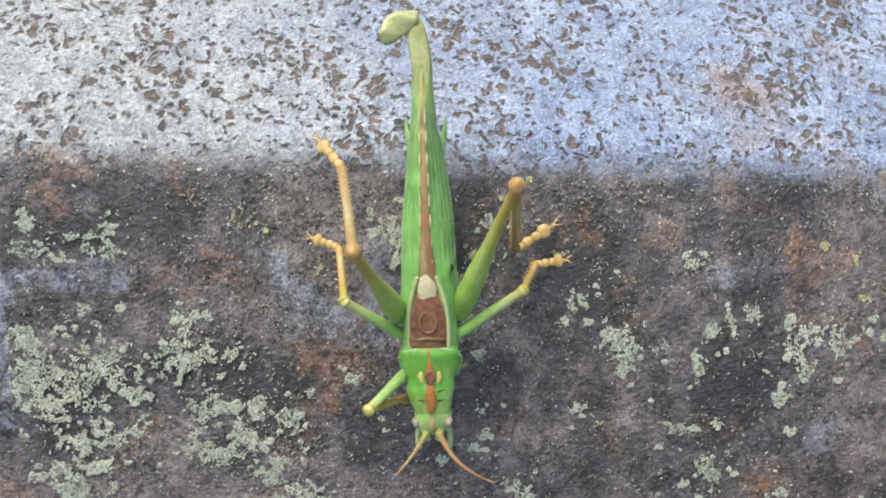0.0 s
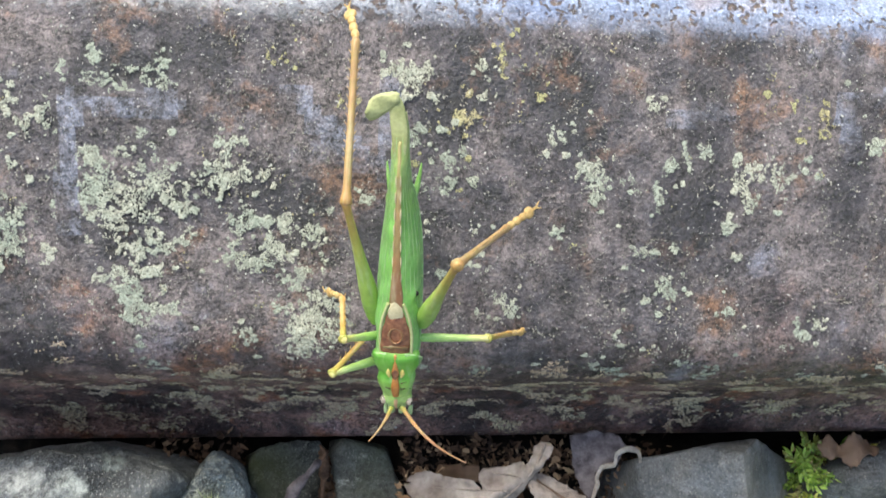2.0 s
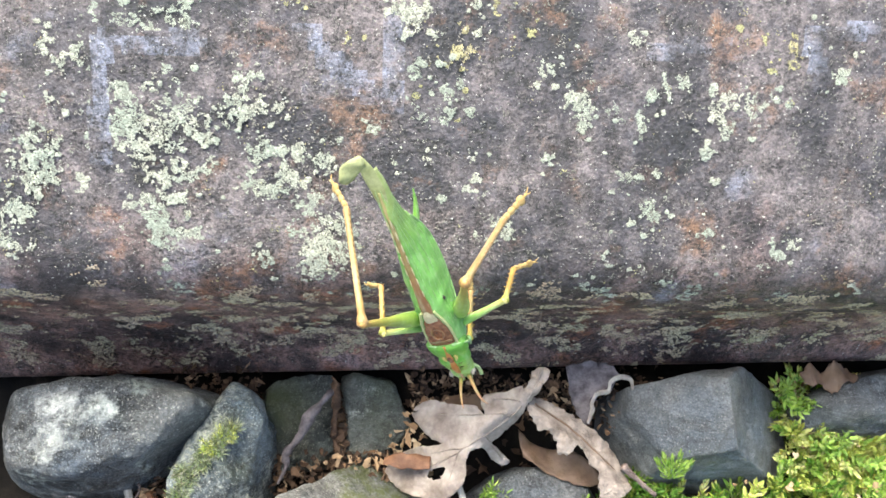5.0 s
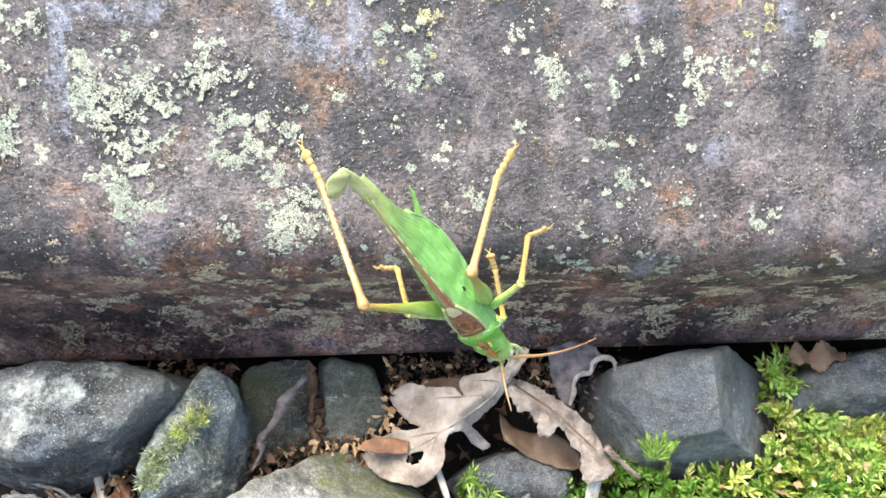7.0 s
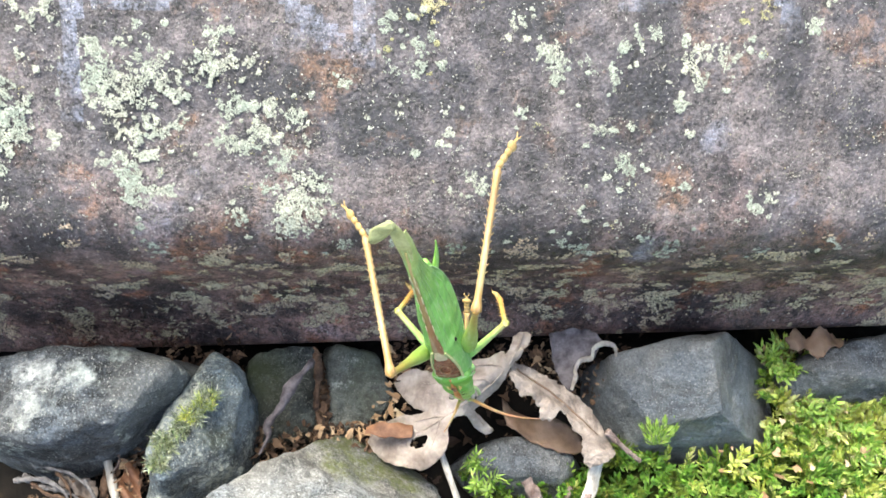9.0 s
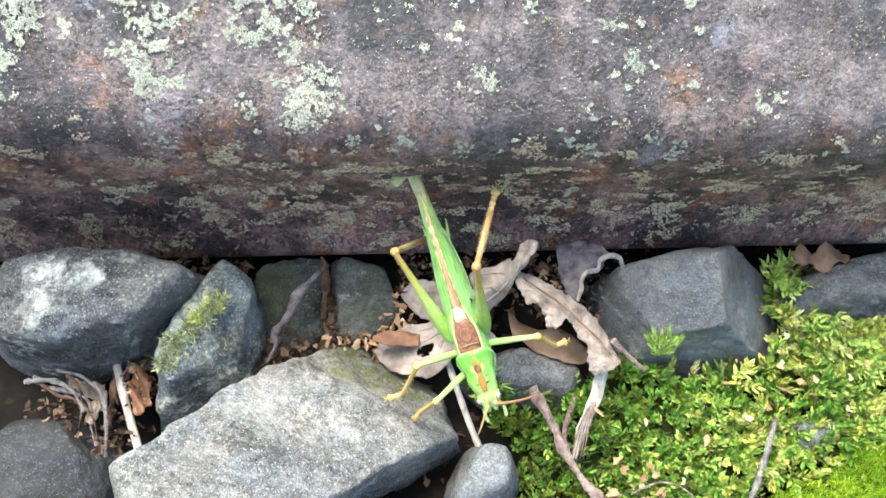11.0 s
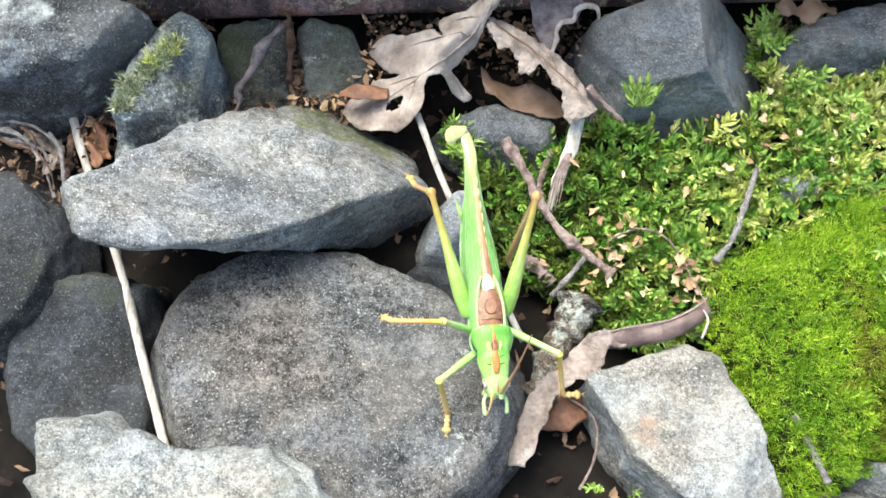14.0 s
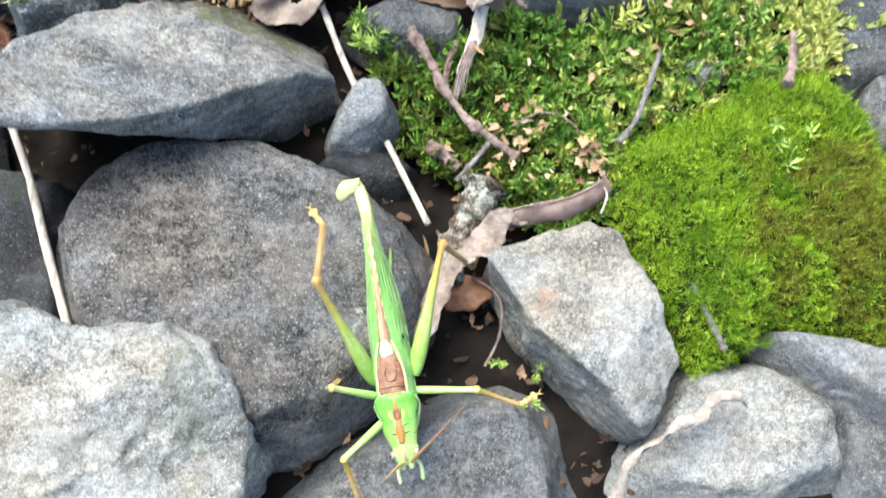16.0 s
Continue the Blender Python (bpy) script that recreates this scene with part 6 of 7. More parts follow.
# thin pale wing ends, the last turned over to one side
body_part("wing_end", loft([(-21.5, 0.0, 0.55, 0.35, 0.15, 0.2), (-24.5, 0.05, 0.5, 0.9, 0.2, 0.3), (-26.5, 0.15, 0.42, 1.0, 0.22, 0.25), (-29.2, 0.45, 0.25, 0.95, 0.2, 0.22), (-30.9, 0.85, 0.1, 0.42, 0.12, 0.12)], 14), MEMBRANE, "pale folded wing ends")
flap = []
for lift in (0.05, -0.05):
    for i in range(9):
        u = i / 8
        rear, front = -30.8 - 0.2 * math.sin(u * 3.1) + 0.8 * u * u, -30.8 + 1.4 + 2.6 * u
        round_end = math.sqrt(max(0.0, 1 - max(0.0, (u - 0.6) / 0.4) ** 2)) * 0.75 + 0.25
        mid = (rear + front) / 2
        for k in range(7):
            w = k / 6 * 2 - 1
            flap.append(((0.1 + 4.0 * u) / 1000, (mid + w * (front - rear) / 2 * round_end) / 1000, (0.35 + 0.9 * u * u + 0.25 * (1 - w * w) + 0.12 * math.sin(u * 9 + w * 4) + lift) / 1000))
flap_faces = [(i * 7 + k, i * 7 + k + 1, i * 7 + k + 8, i * 7 + k + 7) for i in range(8) for k in range(6)]
flap_faces += [tuple(63 + c for c in reversed(f)) for f in flap_faces]
flap_rim = list(range(7)) + [i * 7 + 6 for i in range(1, 9)] + [56 + k for k in range(5, -1, -1)] + [i * 7 for i in range(7, 0, -1)]
flap_faces += [(b, a, 63 + a, 63 + b) for a, b in zip(flap_rim, flap_rim[1:] + flap_rim[:1])]
body_part("wing_tip", (flap, flap_faces), MEMBRANE, "thin pale wing tip turned to one side")
for side in (1, -1):
    body_part("cercus", tube(smooth_line(mm([(side * 1.0, -15.2, -4.4), (side * 1.6, -17.0, -5.0), (side * 2.0, -18.8, -5.4), (side * 2.2, -20.4, -5.7)]), 5), [0.00062 - 0.000036 * i for i in range(16)], 8), BODY_GREEN, "green pointed tail feeler")
# saddle behind the head, and head
saddle = body_part("pronotum", loft([(3.4, 0, 0.2, 2.5, 1.5, 1.8), (4.1, 0, 0.15, 3.15, 1.75, 2.2), (5.4, 0, -0.05, 3.05, 1.7, 2.3), (6.8, 0, -0.25, 2.5, 1.45, 2.2), (8.4, 0, -0.4, 2.5, 1.5, 2.2), (10.2, 0, -0.7, 2.1, 1.2, 2.0), (11.0, 0, -0.8, 1.8, 0.95, 1.7)], 28), BODY_GREEN, "green saddle-shaped shield")
body_part("shield_stripe", loft([(3.5, 0, 1.82, 0.2, 0.14, 0.2), (5, 0, 1.76, 0.24, 0.15, 0.2), (6.2, 0, 1.55, 0.5, 0.2, 0.2), (7.4, 0, 1.3, 0.42, 0.18, 0.2), (9, 0, 1.16, 0.56, 0.18, 0.2), (10.6, 0, 0.6, 0.36, 0.16, 0.2)], 12), ORANGE_STRIPE, "orange-brown stripe on the shield", saddle)
body_part("brown_fleck", loft([(5.8, 0, 1.72, 0.2, 0.12, 0.14), (6.4, 0, 1.58, 0.5, 0.2, 0.2), (7.1, 0, 1.42, 0.42, 0.16, 0.2), (7.5, 0, 1.36, 0.1, 0.1, 0.1)], 10), DRUM, "dark brown fleck on the stripe", saddle)
for side, y in ((1, 8.2), (-1, 8.2), (1, 9.3), (-1, 9.3)):
    body_part("dark_crease", tube(smooth_line(mm([(side * 0.7, y, 1.1 - 0.25 * (y - 8)), (side * 1.3, y - 0.15, 0.95 - 0.25 * (y - 8)), (side * 1.9, y + 0.1, 0.45 - 0.25 * (y - 8))]), 4), [0.0001] * 9, 6), DARK_BARK, "", saddle)
for side in (1, -1):
    body_part("yellow_fleck", loft([(5.9, side * 0.9, 1.42, 0.12, 0.14, 0.14), (6.5, side * 0.95, 1.3, 0.3, 0.2, 0.2), (7.2, side * 0.8, 1.2, 0.14, 0.14, 0.14)], 10), YELLOW, "yellow fleck beside the stripe", saddle)
for side in (1, -1):
    body_part("collar_edge", tube(smooth_line(mm([(side * 1.2, 3.55, 1.55), (side * 2.5, 3.9, 0.9), (side * 3.15, 4.6, 0.1), (side * 3.2, 5.4, -0.9), (side * 2.75, 6.8, -1.6)]), 6), [0.0002] * 25, 7), VEIN_GREEN, "pale edge of the shield", saddle)
    for k in range(9):
        y = -3.5 - 2.1 * k
        w = 0.66 - 0.048 * k
        body_part("stripe_fleck", loft([(y - 0.7, side * w, 2.12 - 0.07 * k, 0.04, 0.1, 0.1), (y, side * w, 2.16 - 0.072 * k, 0.11, 0.14, 0.1), (y + 0.7, side * w, 2.16 - 0.07 * k, 0.04, 0.1, 0.1)], 8), CREAM)
head = body_part("head", loft([(10.2, 0, -1.2, 1.75, 1.3, 2.0), (11.2, 0, -1.2, 1.95, 1.45, 2.4), (12.2, 0, -1.3, 1.85, 1.3, 2.5), (13.0, 0, -1.6, 1.4, 1.05, 2.1), (13.6, 0, -1.9, 0.8, 0.7, 1.4)], 24), BODY_GREEN, "pale green head")
body_part("crown_stripe", loft([(10.4, 0, 0.1, 0.3, 0.12, 0.2), (11.6, 0, 0.16, 0.26, 0.12, 0.2), (12.6, 0, -0.12, 0.2, 0.1, 0.2), (13.2, 0, -0.66, 0.12, 0.08, 0.2)], 10), PINK, "pale pink stripe on the crown", head)
for side in (1, -1):
    dirs, faces = BALLS[3]
    body_part("eye", ([((side * 1.75 + 0.5 * d[0]) / 1000, (12.0 + 0.62 * d[1]) / 1000, (-0.7 + 0.62 * d[2]) / 1000) for d in dirs], faces), EYE, "bulging grey-brown eye", head)
    body_part("pupil", ([((side * 2.1 + 0.2 * d[0]) / 1000, (12.1 + 0.32 * d[1]) / 1000, (-0.45 + 0.32 * d[2]) / 1000) for d in dirs], faces), DARK_SPOT, "small dark spot in the eye", head)
    body_part("antenna_base", tube(smooth_line(mm([(side * 0.75, 12.6, -1.0), (side * 0.7, 13.4, -1.1), (side * 0.62, 14.2, -1.3)]), 4), [0.0005, 0.00052, 0.00052, 0.0005, 0.00047, 0.00045, 0.00042, 0.0004, 0.0003], 9), BODY_GREEN, "swollen green base of a feeler", head)
    body_part("palp", tube(smooth_line(mm([(side * 1.1, 12.9, -3.0), (side * 1.7, 13.8, -3.2), (side * 1.75, 15.0, -3.4), (side * 1.65, 16.0, -3.6)]), 4), [0.0003] * 9 + [0.00034] * 3 + [0.00015], 7), BODY_GREEN, "thin green mouth feeler", head)


def thigh(length, thick, thin, material, parent=bush_cricket):
    ks = [0, 0.06, 0.18, 0.35, 0.55, 0.75, 0.92, 1.0, 1.03]
    rs = [0.55, 0.85, 1.0, 0.86, 0.54, 0.36, 0.28, 0.34, 0.12]
    prof = [thin + (thick - thin) * max(0, (r - 0.28) / 0.72) if r >= 0.28 else thin * r / 0.28 for r in rs]
    prof[7] = thin * 1.25
    return body_part("femur", tube(smooth_line([(0, k * length, 0) for k in ks], 4), [v for v in np.interp(np.linspace(0, 8, 33), range(9), prof)], 12), material, "", parent)


def shin(length, width, material, spines):
    pieces = [tube([(0, k * length, 0) for k in (-0.015, 0, 0.03, 0.08, 0.3, 0.6, 0.9, 0.97, 1.0)], [width * w for w in (0.4, 0.85, 0.8, 0.55, 0.5, 0.48, 0.5, 0.62, 0.4)], 10)]
    for i in range(spines):
        for s in (1, -1):
            y = length * (0.25 + 0.7 * i / max(1, spines - 1))
            pieces.append(tube([(s * width * 0.35, y, 0), (s * width * (0.8 if spines > 9 else 1.05), y + width * 0.6, width * 0.15)], [width * 0.13, width * 0.03], 5))
    return body_part("tibia", joined(pieces), material)


def foot(length, width):
    """Four heart-shaped joints and a pair of claws."""
    pieces = []
    dirs, faces = BALLS[3]
    for k, w, l in ((0.08, 0.8, 0.13), (0.27, 0.85, 0.12), (0.45, 0.8, 0.11), (0.62, 1.25, 0.13)):
        pieces.append(([(d[0] * width * w, k * length + d[1] * length * l, d[2] * width * 0.55) for d in dirs], faces))
    pieces.append(tube([(0, 0, 0), (0, length * 0.85, 0)], [width * 0.38, width * 0.3], 7))
    for s in (1, -1):
        pieces.append(tube([(0, length * 0.82, 0), (s * width * 0.5, length * 0.92, 0), (s * width * 0.75, length, -width * 0.3)], [width * 0.2, width * 0.16, width * 0.04], 5))
    return body_part("tarsus", joined(pieces), TARSUS_SKIN)


LEG_SIZES = {"hind": (0.0200, 0.0200, 0.0062), "mid": (0.0092, 0.0092, 0.0042), "fore": (0.0085, 0.0082, 0.0040)}
HIPS = {"hind": (0.0030, 0.0008, -0.0022), "mid": (0.0027, 0.0030, -0.0024), "fore": (0.0024, 0.0066, -0.0024)}
legs = {}
for kind in ("hind", "mid", "fore"):
    for side in (1, -1):
        lf, lt, ls = LEG_SIZES[kind]
        if kind == "hind":
            legs[kind, side] = (thigh(lf, 0.00125, 0.00046, FEMUR_SKIN), shin(lt, 0.00095, TIBIA_SKIN, 14), foot(ls, 0.00068))
        else:
            legs[kind, side] = (thigh(lf, 0.00062, 0.00046, SHORT_FEMUR_SKIN), shin(lt, 0.00078, SHORT_TIBIA_SKIN, 6), foot(ls, 0.0006))


def feeler(length, bend):
    line = [(bend * (k / 24) ** 2 * length, k / 24 * length * (1 - 0.1 * k / 24), 0.12 * math.sin(k / 24 * 3) * length * 0.3) for k in range(25)]
    return body_part("antenna", tube(line, [0.00042] * 2 + [0.0003 - 0.0000105 * k for k in range(23)], 7), FEELER, "long thin brown feeler")


antennae = {-1: feeler(0.0238, -0.06), 1: feeler(0.0098, 0.04)}

# ---- what moves ----
BODY = [
    (0.0, 0.0073, 0.0395, 0.0868, -35.6, 7.1, 178.6),
    (0.5, 0.0098, 0.0357, 0.0847, -41.3, 10.9, -179.0),
    (1.0, 0.0078, 0.0338, 0.0799, -31.1, 9.9, 178.7),
    (1.5, 0.0081, 0.0262, 0.0778, -45.9, 10.8, 178.3),
    (2.0, 0.0038, 0.0195, 0.0714, -50.6, 6.1, 174.9),
    (2.5, 0.0075, 0.0189, 0.0693, -52.4, 11.4, 177.3),
    (3.0, 0.0079, 0.0179, 0.0673, -50.1, 13.9, -177.2),
    (3.5, 0.0084, 0.0136, 0.0646, -56.1, 17.4, -178.5),
    (4.0, 0.0089, 0.0123, 0.0616, -64.0, 24.6, 178.3),
    (6.5, 0.0134, 0.0077, 0.0635, -69.2, 23.0, 179.5),
    (7.0, 0.0174, 0.0072, 0.0630, -71.6, 32.2, -176.0),
    (7.5, 0.0169, 0.0067, 0.0617, -70.9, 25.7, -175.2),
    (8.0, 0.0149, 0.0071, 0.0594, -77.1, 20.2, 180.0),
    (8.5, 0.0145, 0.0053, 0.0565, -78.8, 20.8, 171.5),
    (9.0, 0.0150, 0.0019, 0.0517, -77.4, 18.1, 173.4),
    (11.5, 0.0209, -0.0074, 0.0283, -9.2, 15.7, -164.7),
    (12.0, 0.0232, -0.0149, 0.0267, -8.5, 12.8, -167.2),
    (12.5, 0.0234, -0.0223, 0.0255, -8.5, 7.1, -172.2),
    (13.0, 0.0261, -0.0300, 0.0251, -5.2, 2.3, -165.4),
    (13.5, 0.0261, -0.0387, 0.0257, -5.8, -1.5, -172.5),
    (14.0, 0.0257, -0.0438, 0.0260, -2.1, -2.4, -176.7),
    (14.5, 0.0270, -0.0516, 0.0268, -1.2, -4.9, -169.3),
    (15.0, 0.0260, -0.0610, 0.0266, -4.5, 3.3, -172.0),
    (15.5, 0.0264, -0.0638, 0.0244, -3.7, 10.6, -172.5),
    (16.0, 0.0254, -0.0728, 0.0223, -3.4, 10.7, -174.7),
]
HIND_RIGHT_FEMUR = [
    (0, 164, 61), (0.5, 172, 50), (1, 167, 56), (1.5, 169, 34), (2, 171, 18), (2.5, 168, 5), (3, 164, 60), (3.5, 172, 49), (4, 174, 50),
    (6.5, 173, 39), (7, 170, 33), (7.5, 176, 51), (8, 178, 56), (8.5, -176, 55), (9, 179, 45), (11.5, 168, 30), (12, 169, 17),
    (12.5, 160, 33), (13, 153, 57), (13.5, 157, 53), (14, 164, 26), (14.5, 154, 45), (15, 162, 51), (15.5, 167, 54), (16, 164, 48),
]
HIND_RIGHT_TIBIA = [
    (0, 154, -68), (0.5, 140, -65), (1, 164, -54), (1.5, 171, -47), (2, -180, -25), (2.5, -177, -10), (3, 124, -77), (3.5, 129, -77),
    (4, 144, -72), (6.5, 145, -63), (7, 154, -62), (7.5, 124, -76), (8, 137, -74), (8.5, 155, -62), (9, 154, -60), (11.5, -119, -80),
    (12, -149, -72), (12.5, -170, -50), (13, 165, -79), (13.5, -179, -68), (14, -180, -63), (14.5, -4, -75), (15, 165, -70), (15.5, 158, -64),
    (16, 177, -49),
]
HIND_RIGHT_TARSUS = [
    (0, 136, -35), (0.5, 147, -42), (1, 155, -21), (1.5, 142, -56), (2, 152, -51), (2.5, 167, -54), (3, 148, -42), (3.5, 125, -44),
    (4, 126, -55), (6.5, 138, -49), (7, 167, -41), (7.5, 122, -40), (8, 120, -41), (8.5, 107, -38), (9, 129, -43), (11.5, -141, -67),
    (12, 150, 16), (12.5, -171, -40), (13, 158, -26), (13.5, 155, -21), (14, 168, -41), (14.5, 169, -7), (15, 159, -51), (15.5, 163, -21),
    (16, 153, -24),
]
MID_RIGHT_FEMUR = [
    (0, 131, 35), (0.5, 108, 40), (1, 100, 39), (1.5, 133, 27), (2, 134, 58), (2.5, 132, 48), (3, 135, 38), (3.5, 120, 44), (4, 134, 42),
    (6.5, 151, 34), (7, 154, 24), (7.5, 151, 19), (8, 146, 40), (8.5, 155, 12), (9, 139, -28), (11.5, 81, 53), (12, 97, 55), (12.5, 110, 48),
    (13, 83, 24), (13.5, 95, 36), (14, 85, 56), (14.5, 91, 26), (15, 91, 65), (15.5, 76, 40), (16, 105, 52),
]
MID_RIGHT_TIBIA = [
    (0, 162, -59), (0.5, 75, -64), (1, 179, -80), (1.5, 163, -63), (2, 131, -77), (2.5, 119, -61), (3, 144, -57), (3.5, 89, -77),
    (4, 94, -75), (6.5, -110, -85), (7, 112, -75), (7.5, 145, -81), (8, 38, -61), (8.5, 4, -59), (9, 0, -59), (11.5, 59, -44),
    (12, 96, -43), (12.5, 135, -39), (13, 75, -65), (13.5, 140, -68), (14, 108, -39), (14.5, 55, -82), (15, 113, -43), (15.5, 41, -66),
    (16, 170, -74),
]
MID_RIGHT_TARSUS = [
    (0, 109, -14), (0.5, 96, 11), (1, 89, 11), (1.5, 81, -2), (2, 84, -39), (2.5, 99, -23), (3, 105, -27), (3.5, 82, -21), (4, 94, -18),
    (6.5, 38, -49), (7, 93, -19), (7.5, 80, -27), (8, 41, -48), (8.5, 44, -45), (9, 51, -51), (11.5, 96, -16), (12, 108, -41),
    (12.5, 138, -54), (13, 106, -49), (13.5, 110, 4), (14, 137, -50), (14.5, 103, 1), (15, 109, -39), (15.5, 104, -20), (16, 104, -18),
]
FORE_RIGHT_FEMUR = [
    (0, 59, 59), (0.5, 89, 42), (1, 43, 27), (1.5, 74, 52), (2, 100, 48), (2.5, -105, 88), (3, 126, 57), (3.5, 139, 38), (4, -25, -42),
    (6.5, -25, -42), (7, -25, -42), (7.5, -25, -42), (8, -18, -45), (8.5, -16, -46), (9, -18, -45), (11.5, 77, 49), (12, 31, 2),
    (12.5, 34, 9), (13, 67, 7), (13.5, 51, 40), (14, 54, 23), (14.5, 62, 45), (15, 45, 33), (15.5, 50, 37), (16, 53, 23),
]
FORE_RIGHT_TIBIA = [
    (0, -70, -67), (0.5, -65, -54), (1, 11, -41), (1.5, 17, -46), (2, -120, -58), (2.5, -120, -58), (3, -120, -58), (3.5, -120, -58),
    (4, -165, -30), (6.5, -165, -30), (7, -165, -30), (7.5, -165, -30), (8, -170, -32), (8.5, -171, -32), (9, -170, -32), (11.5, 57, -58),
    (12, 13, -38), (12.5, -44, -56), (13, -110, -68), (13.5, 18, -37), (14, -26, -61), (14.5, 18, -45), (15, -72, -68), (15.5, 32, -48),
    (16, -1, -49),
]
FORE_RIGHT_TARSUS = [
    (0, -16, -65), (0.5, 4, -58), (1, 13, -27), (1.5, 22, -30), (2, -60, -30), (2.5, -60, -30), (3, -60, -30), (3.5, -60, -30), (4, -170, -10),
    (6.5, -170, -10), (7, -170, -10), (7.5, -170, -10), (8, -171, -11), (8.5, -172, -12), (9, -171, -11), (11.5, 41, -43), (12, 6, -32),
    (12.5, 10, 42), (13, 6, 47), (13.5, 20, -6), (14, 9, -6), (14.5, 17, -8), (15, 15, 4), (15.5, 21, -33), (16, -13, -66),
]
HIND_LEFT_FEMUR = [
    (0, -158, 38), (0.5, -163, 43), (1, -156, 47), (1.5, -158, 32), (2, -162, 40), (2.5, -163, 40), (3, -162, 39), (3.5, -160, 37),
    (4, -156, 34), (6.5, -158, 33), (7, -159, 32), (7.5, -158, 33), (8, -156, 31), (8.5, -155, 25), (9, -163, 20), (11.5, -160, 65),
    (12, -156, 59), (12.5, -161, 34), (13, -170, 56), (13.5, -159, 52), (14, -164, 44), (14.5, -168, 46), (15, -154, 40), (15.5, -151, 14),
    (16, -156, 14),
]
HIND_LEFT_TIBIA = [
    (0, -4, -65), (0.5, -26, -81), (1, -153, -82), (1.5, -14, -64), (2, -67, -71), (2.5, -97, -81), (3, -112, -76), (3.5, -106, -84),
    (4, -7, -69), (6.5, -61, -80), (7, -38, -80), (7.5, -67, -83), (8, -117, -84), (8.5, -169, -77), (9, -162, -59), (11.5, -157, -58),
    (12, -169, -37), (12.5, -60, -80), (13, -146, -58), (13.5, -158, -86), (14, 22, -81), (14.5, -152, -80), (15, -29, -69), (15.5, 1, -63),
    (16, -103, -80),
]
HIND_LEFT_TARSUS = [
    (0, -121, -6), (0.5, -96, -53), (1, -128, 26), (1.5, -123, -14), (2, -116, -37), (2.5, -139, -30), (3, -124, -37), (3.5, -128, -42),
    (4, -107, -48), (6.5, -104, -49), (7, -94, -58), (7.5, -118, -34), (8, -107, -50), (8.5, -108, -60), (9, -113, -59), (11.5, -152, -10),
    (12, -170, -32), (12.5, -148, -9), (13, -142, -23), (13.5, -54, -63), (14, -88, -70), (14.5, -36, -88), (15, -148, -58),
    (15.5, -137, -40), (16, -139, 56),
]
MID_LEFT_FEMUR = [
    (0, -126, 16), (0.5, -103, 26), (1, -104, -6), (1.5, -123, -22), (2, -91, -4), (2.5, -112, 32), (3, -111, 26), (3.5, -117, 11),
    (4, -120, 11), (6.5, -120, 4), (7, -126, 15), (7.5, -129, 12), (8, -131, 3), (8.5, -132, -1), (9, -133, -8), (11.5, -73, 21),
    (12, -89, 59), (12.5, -73, 7), (13, -49, 60), (13.5, -102, 82), (14, -57, 9), (14.5, -53, 34), (15, -92, 8), (15.5, -87, 47),
    (16, -80, -2),
]
MID_LEFT_TIBIA = [
    (0, -125, -75), (0.5, -3, -64), (1, -94, -77), (1.5, -121, -55), (2, -42, -60), (2.5, -22, -65), (3, -8, -68), (3.5, 38, -79),
    (4, 59, -81), (6.5, -76, -70), (7, -62, -83), (7.5, -82, -75), (8, -85, -68), (8.5, -106, -77), (9, 29, -60), (11.5, -46, -70),
    (12, -123, -50), (12.5, -49, -76), (13, -66, -68), (13.5, -67, -51), (14, -19, -56), (14.5, -43, -70), (15, -107, -60), (15.5, -124, -35),
    (16, -65, -46),
]
MID_LEFT_TARSUS = [
    (0, -98, 5), (0.5, -83, -18), (1, -95, 5), (1.5, -78, -35), (2, -76, -40), (2.5, -58, -48), (3, -68, -43), (3.5, -82, -14),
    (4, -73, -28), (6.5, -85, -27), (7, -65, -27), (7.5, -81, -29), (8, -97, -20), (8.5, -54, -39), (9, 42, -51), (11.5, -106, -42),
    (12, -111, -26), (12.5, -86, -37), (13, -83, -35), (13.5, -75, -37), (14, -89, -14), (14.5, -94, -12), (15, -126, -48),
    (15.5, -136, -41), (16, -109, 12),
]
ANTENNA_LEFT = [
    (0, -99, 74), (0.5, -93, 29), (1, -92, 68), (1.5, -85, 20), (2, -110, 60), (2.5, -103, 29), (3, -124, 74), (3.5, -110, 29),
    (4, -138, 49), (6.5, -142, 50), (7, -114, 24), (7.5, -105, 16), (8, -150, 28), (8.5, -145, 31), (9, -125, 31), (11.5, -78, 63),
    (12, -74, 70), (12.5, -79, 79), (13, -47, 83), (13.5, -44, 79), (14, -139, 82), (14.5, -128, 89), (15, -110, 47), (15.5, -105, 16),
    (16, -106, 58),
]
ANTENNA_RIGHT = [
    (0, 52, 68), (0.5, 44, 80), (1, 30, 77), (1.5, 29, 77), (2, 78, 76), (2.5, -104, 89), (3, 57, 65), (3.5, -159, 83), (4, -138, 75),
    (6.5, -153, 67), (7, -33, 76), (7.5, -131, 71), (8, -163, 64), (8.5, -149, 61), (9, 150, 69), (11.5, 13, 62), (12, 23, 64),
    (12.5, 19, 65), (13, 32, 53), (13.5, 33, 56), (14, 26, 54), (14.5, 32, 55), (15, 31, 63), (15.5, 8, 63), (16, 33, 67),
]


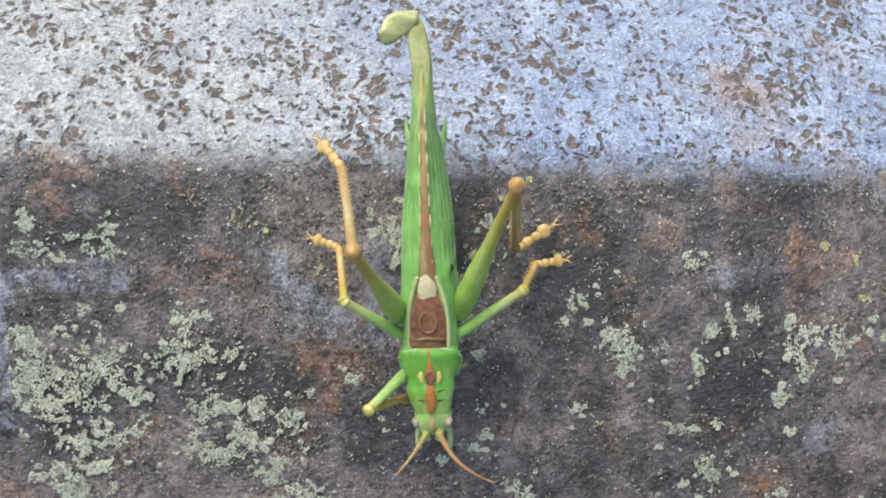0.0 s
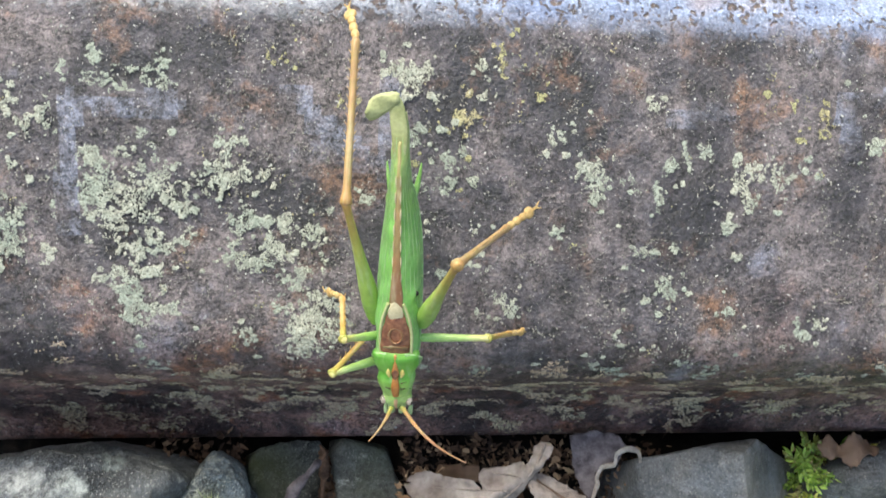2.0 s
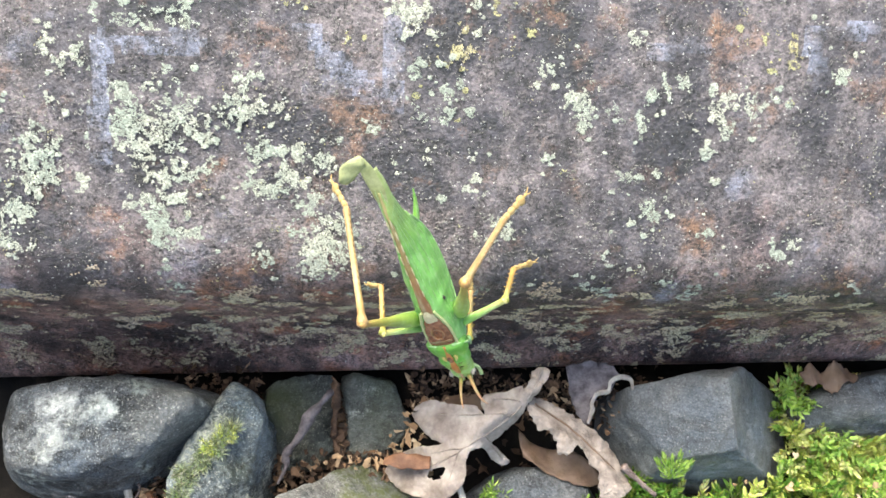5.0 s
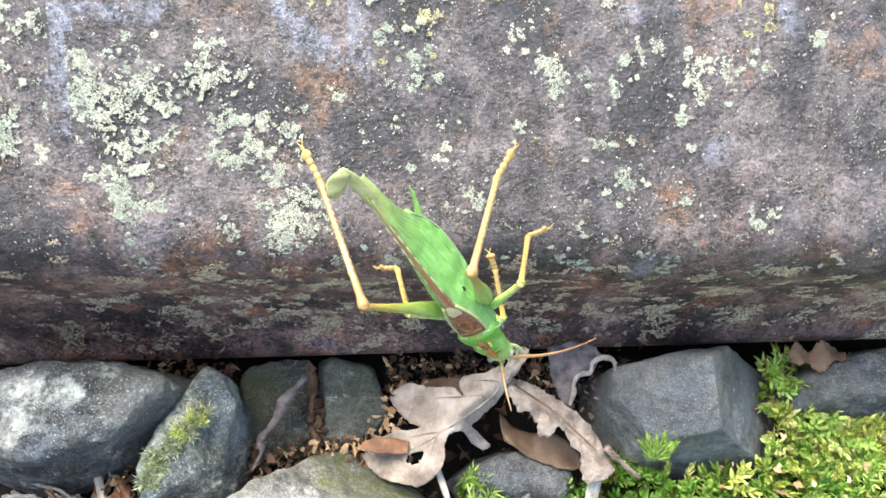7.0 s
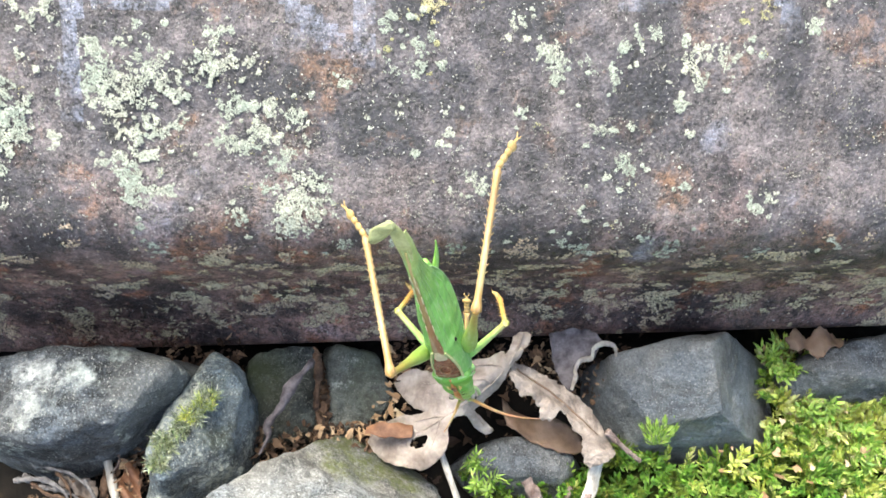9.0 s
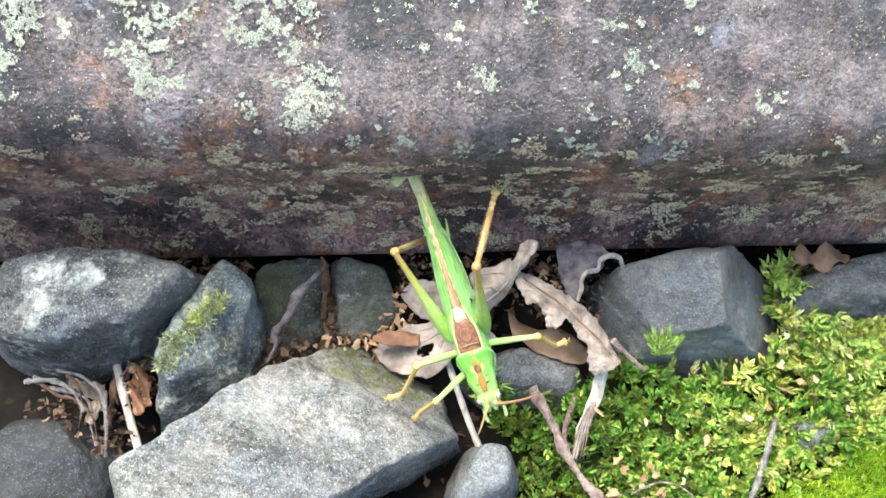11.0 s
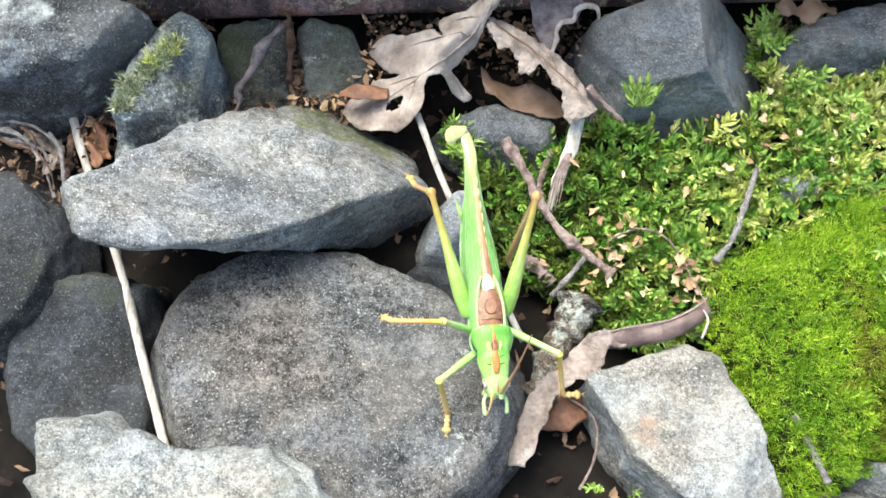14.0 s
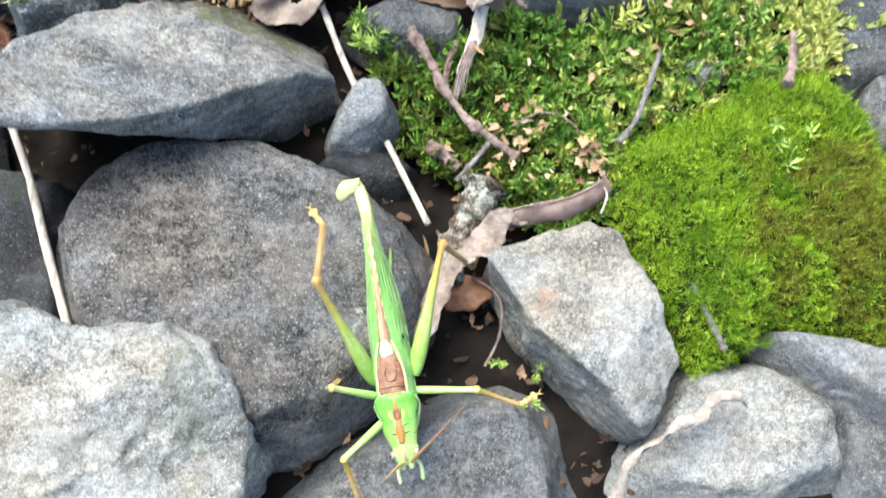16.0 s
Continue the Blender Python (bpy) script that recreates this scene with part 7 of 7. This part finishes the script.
def aim(az, el):
    """The turn that points a part's y axis az degrees to the right of straight ahead and el degrees up."""
    a, e = radians(az), radians(el)
    y = Vector((math.sin(a) * math.cos(e), math.cos(a) * math.cos(e), math.sin(e)))
    z = Vector((0, 0, 1)) - y * y.z
    if z.length < 0.05:
        z = Vector((0, -1, 0)) - y * -y.y
    z.normalize()
    return Matrix((y.cross(z), y, z)).transposed()


def direction(rows, t):
    """The way a part points at a time, swung evenly between its rows."""
    for (t0, a0, e0), (t1, a1, e1) in zip(rows, rows[1:]):
        if t <= t1 + 1e-6:
            k = min(1.0, max(0.0, (t - t0) / (t1 - t0)))
            k = k * k * (3 - 2 * k)
            p, q = aim(a0, e0).to_quaternion(), aim(a1, e1).to_quaternion()
            if p.dot(q) < 0:
                q = -q
            return p.slerp(q, k)
    return aim(*rows[-1][1:]).to_quaternion()


def placed(at, q):
    return Matrix.Translation(at) @ q.to_matrix().to_4x4()


def motions():
    walk(bush_cricket, [(t, pose(x, y, z, rx, ry, rz)) for t, x, y, z, rx, ry, rz in BODY])
    swings = {("hind", 1): (HIND_RIGHT_FEMUR, HIND_RIGHT_TIBIA, HIND_RIGHT_TARSUS), ("hind", -1): (HIND_LEFT_FEMUR, HIND_LEFT_TIBIA, HIND_LEFT_TARSUS),
              ("mid", 1): (MID_RIGHT_FEMUR, MID_RIGHT_TIBIA, MID_RIGHT_TARSUS), ("mid", -1): (MID_LEFT_FEMUR, MID_LEFT_TIBIA, MID_LEFT_TARSUS),
              ("fore", 1): (FORE_RIGHT_FEMUR, FORE_RIGHT_TIBIA, FORE_RIGHT_TARSUS)}
    swings["fore", -1] = ([(0, 30, -42), (16, 30, -42)], [(0, 165, -30), (16, 165, -30)], [(0, 170, -10), (16, 170, -10)])    # tucked under the body
    times = [i / 10 for i in range(161)]
    for (kind, side), parts in legs.items():
        x, y, z = HIPS[kind]
        paths = ([], [], [])
        for t in times:
            at = Vector((x * side, y, z))
            for i, rows in enumerate(swings[kind, side]):
                q = direction(rows, t)
                paths[i].append((t, placed(at, q)))
                at = at + q @ Vector((0, LEG_SIZES[kind][i], 0))
        for ob, path in zip(parts, paths):
            walk(ob, path)
    for side, rows in ((-1, ANTENNA_LEFT), (1, ANTENNA_RIGHT)):
        walk(antennae[side], [(t, placed(Vector((side * 0.0006, 0.0132, -0.0012)), direction(rows, t))) for t in times])


motions()
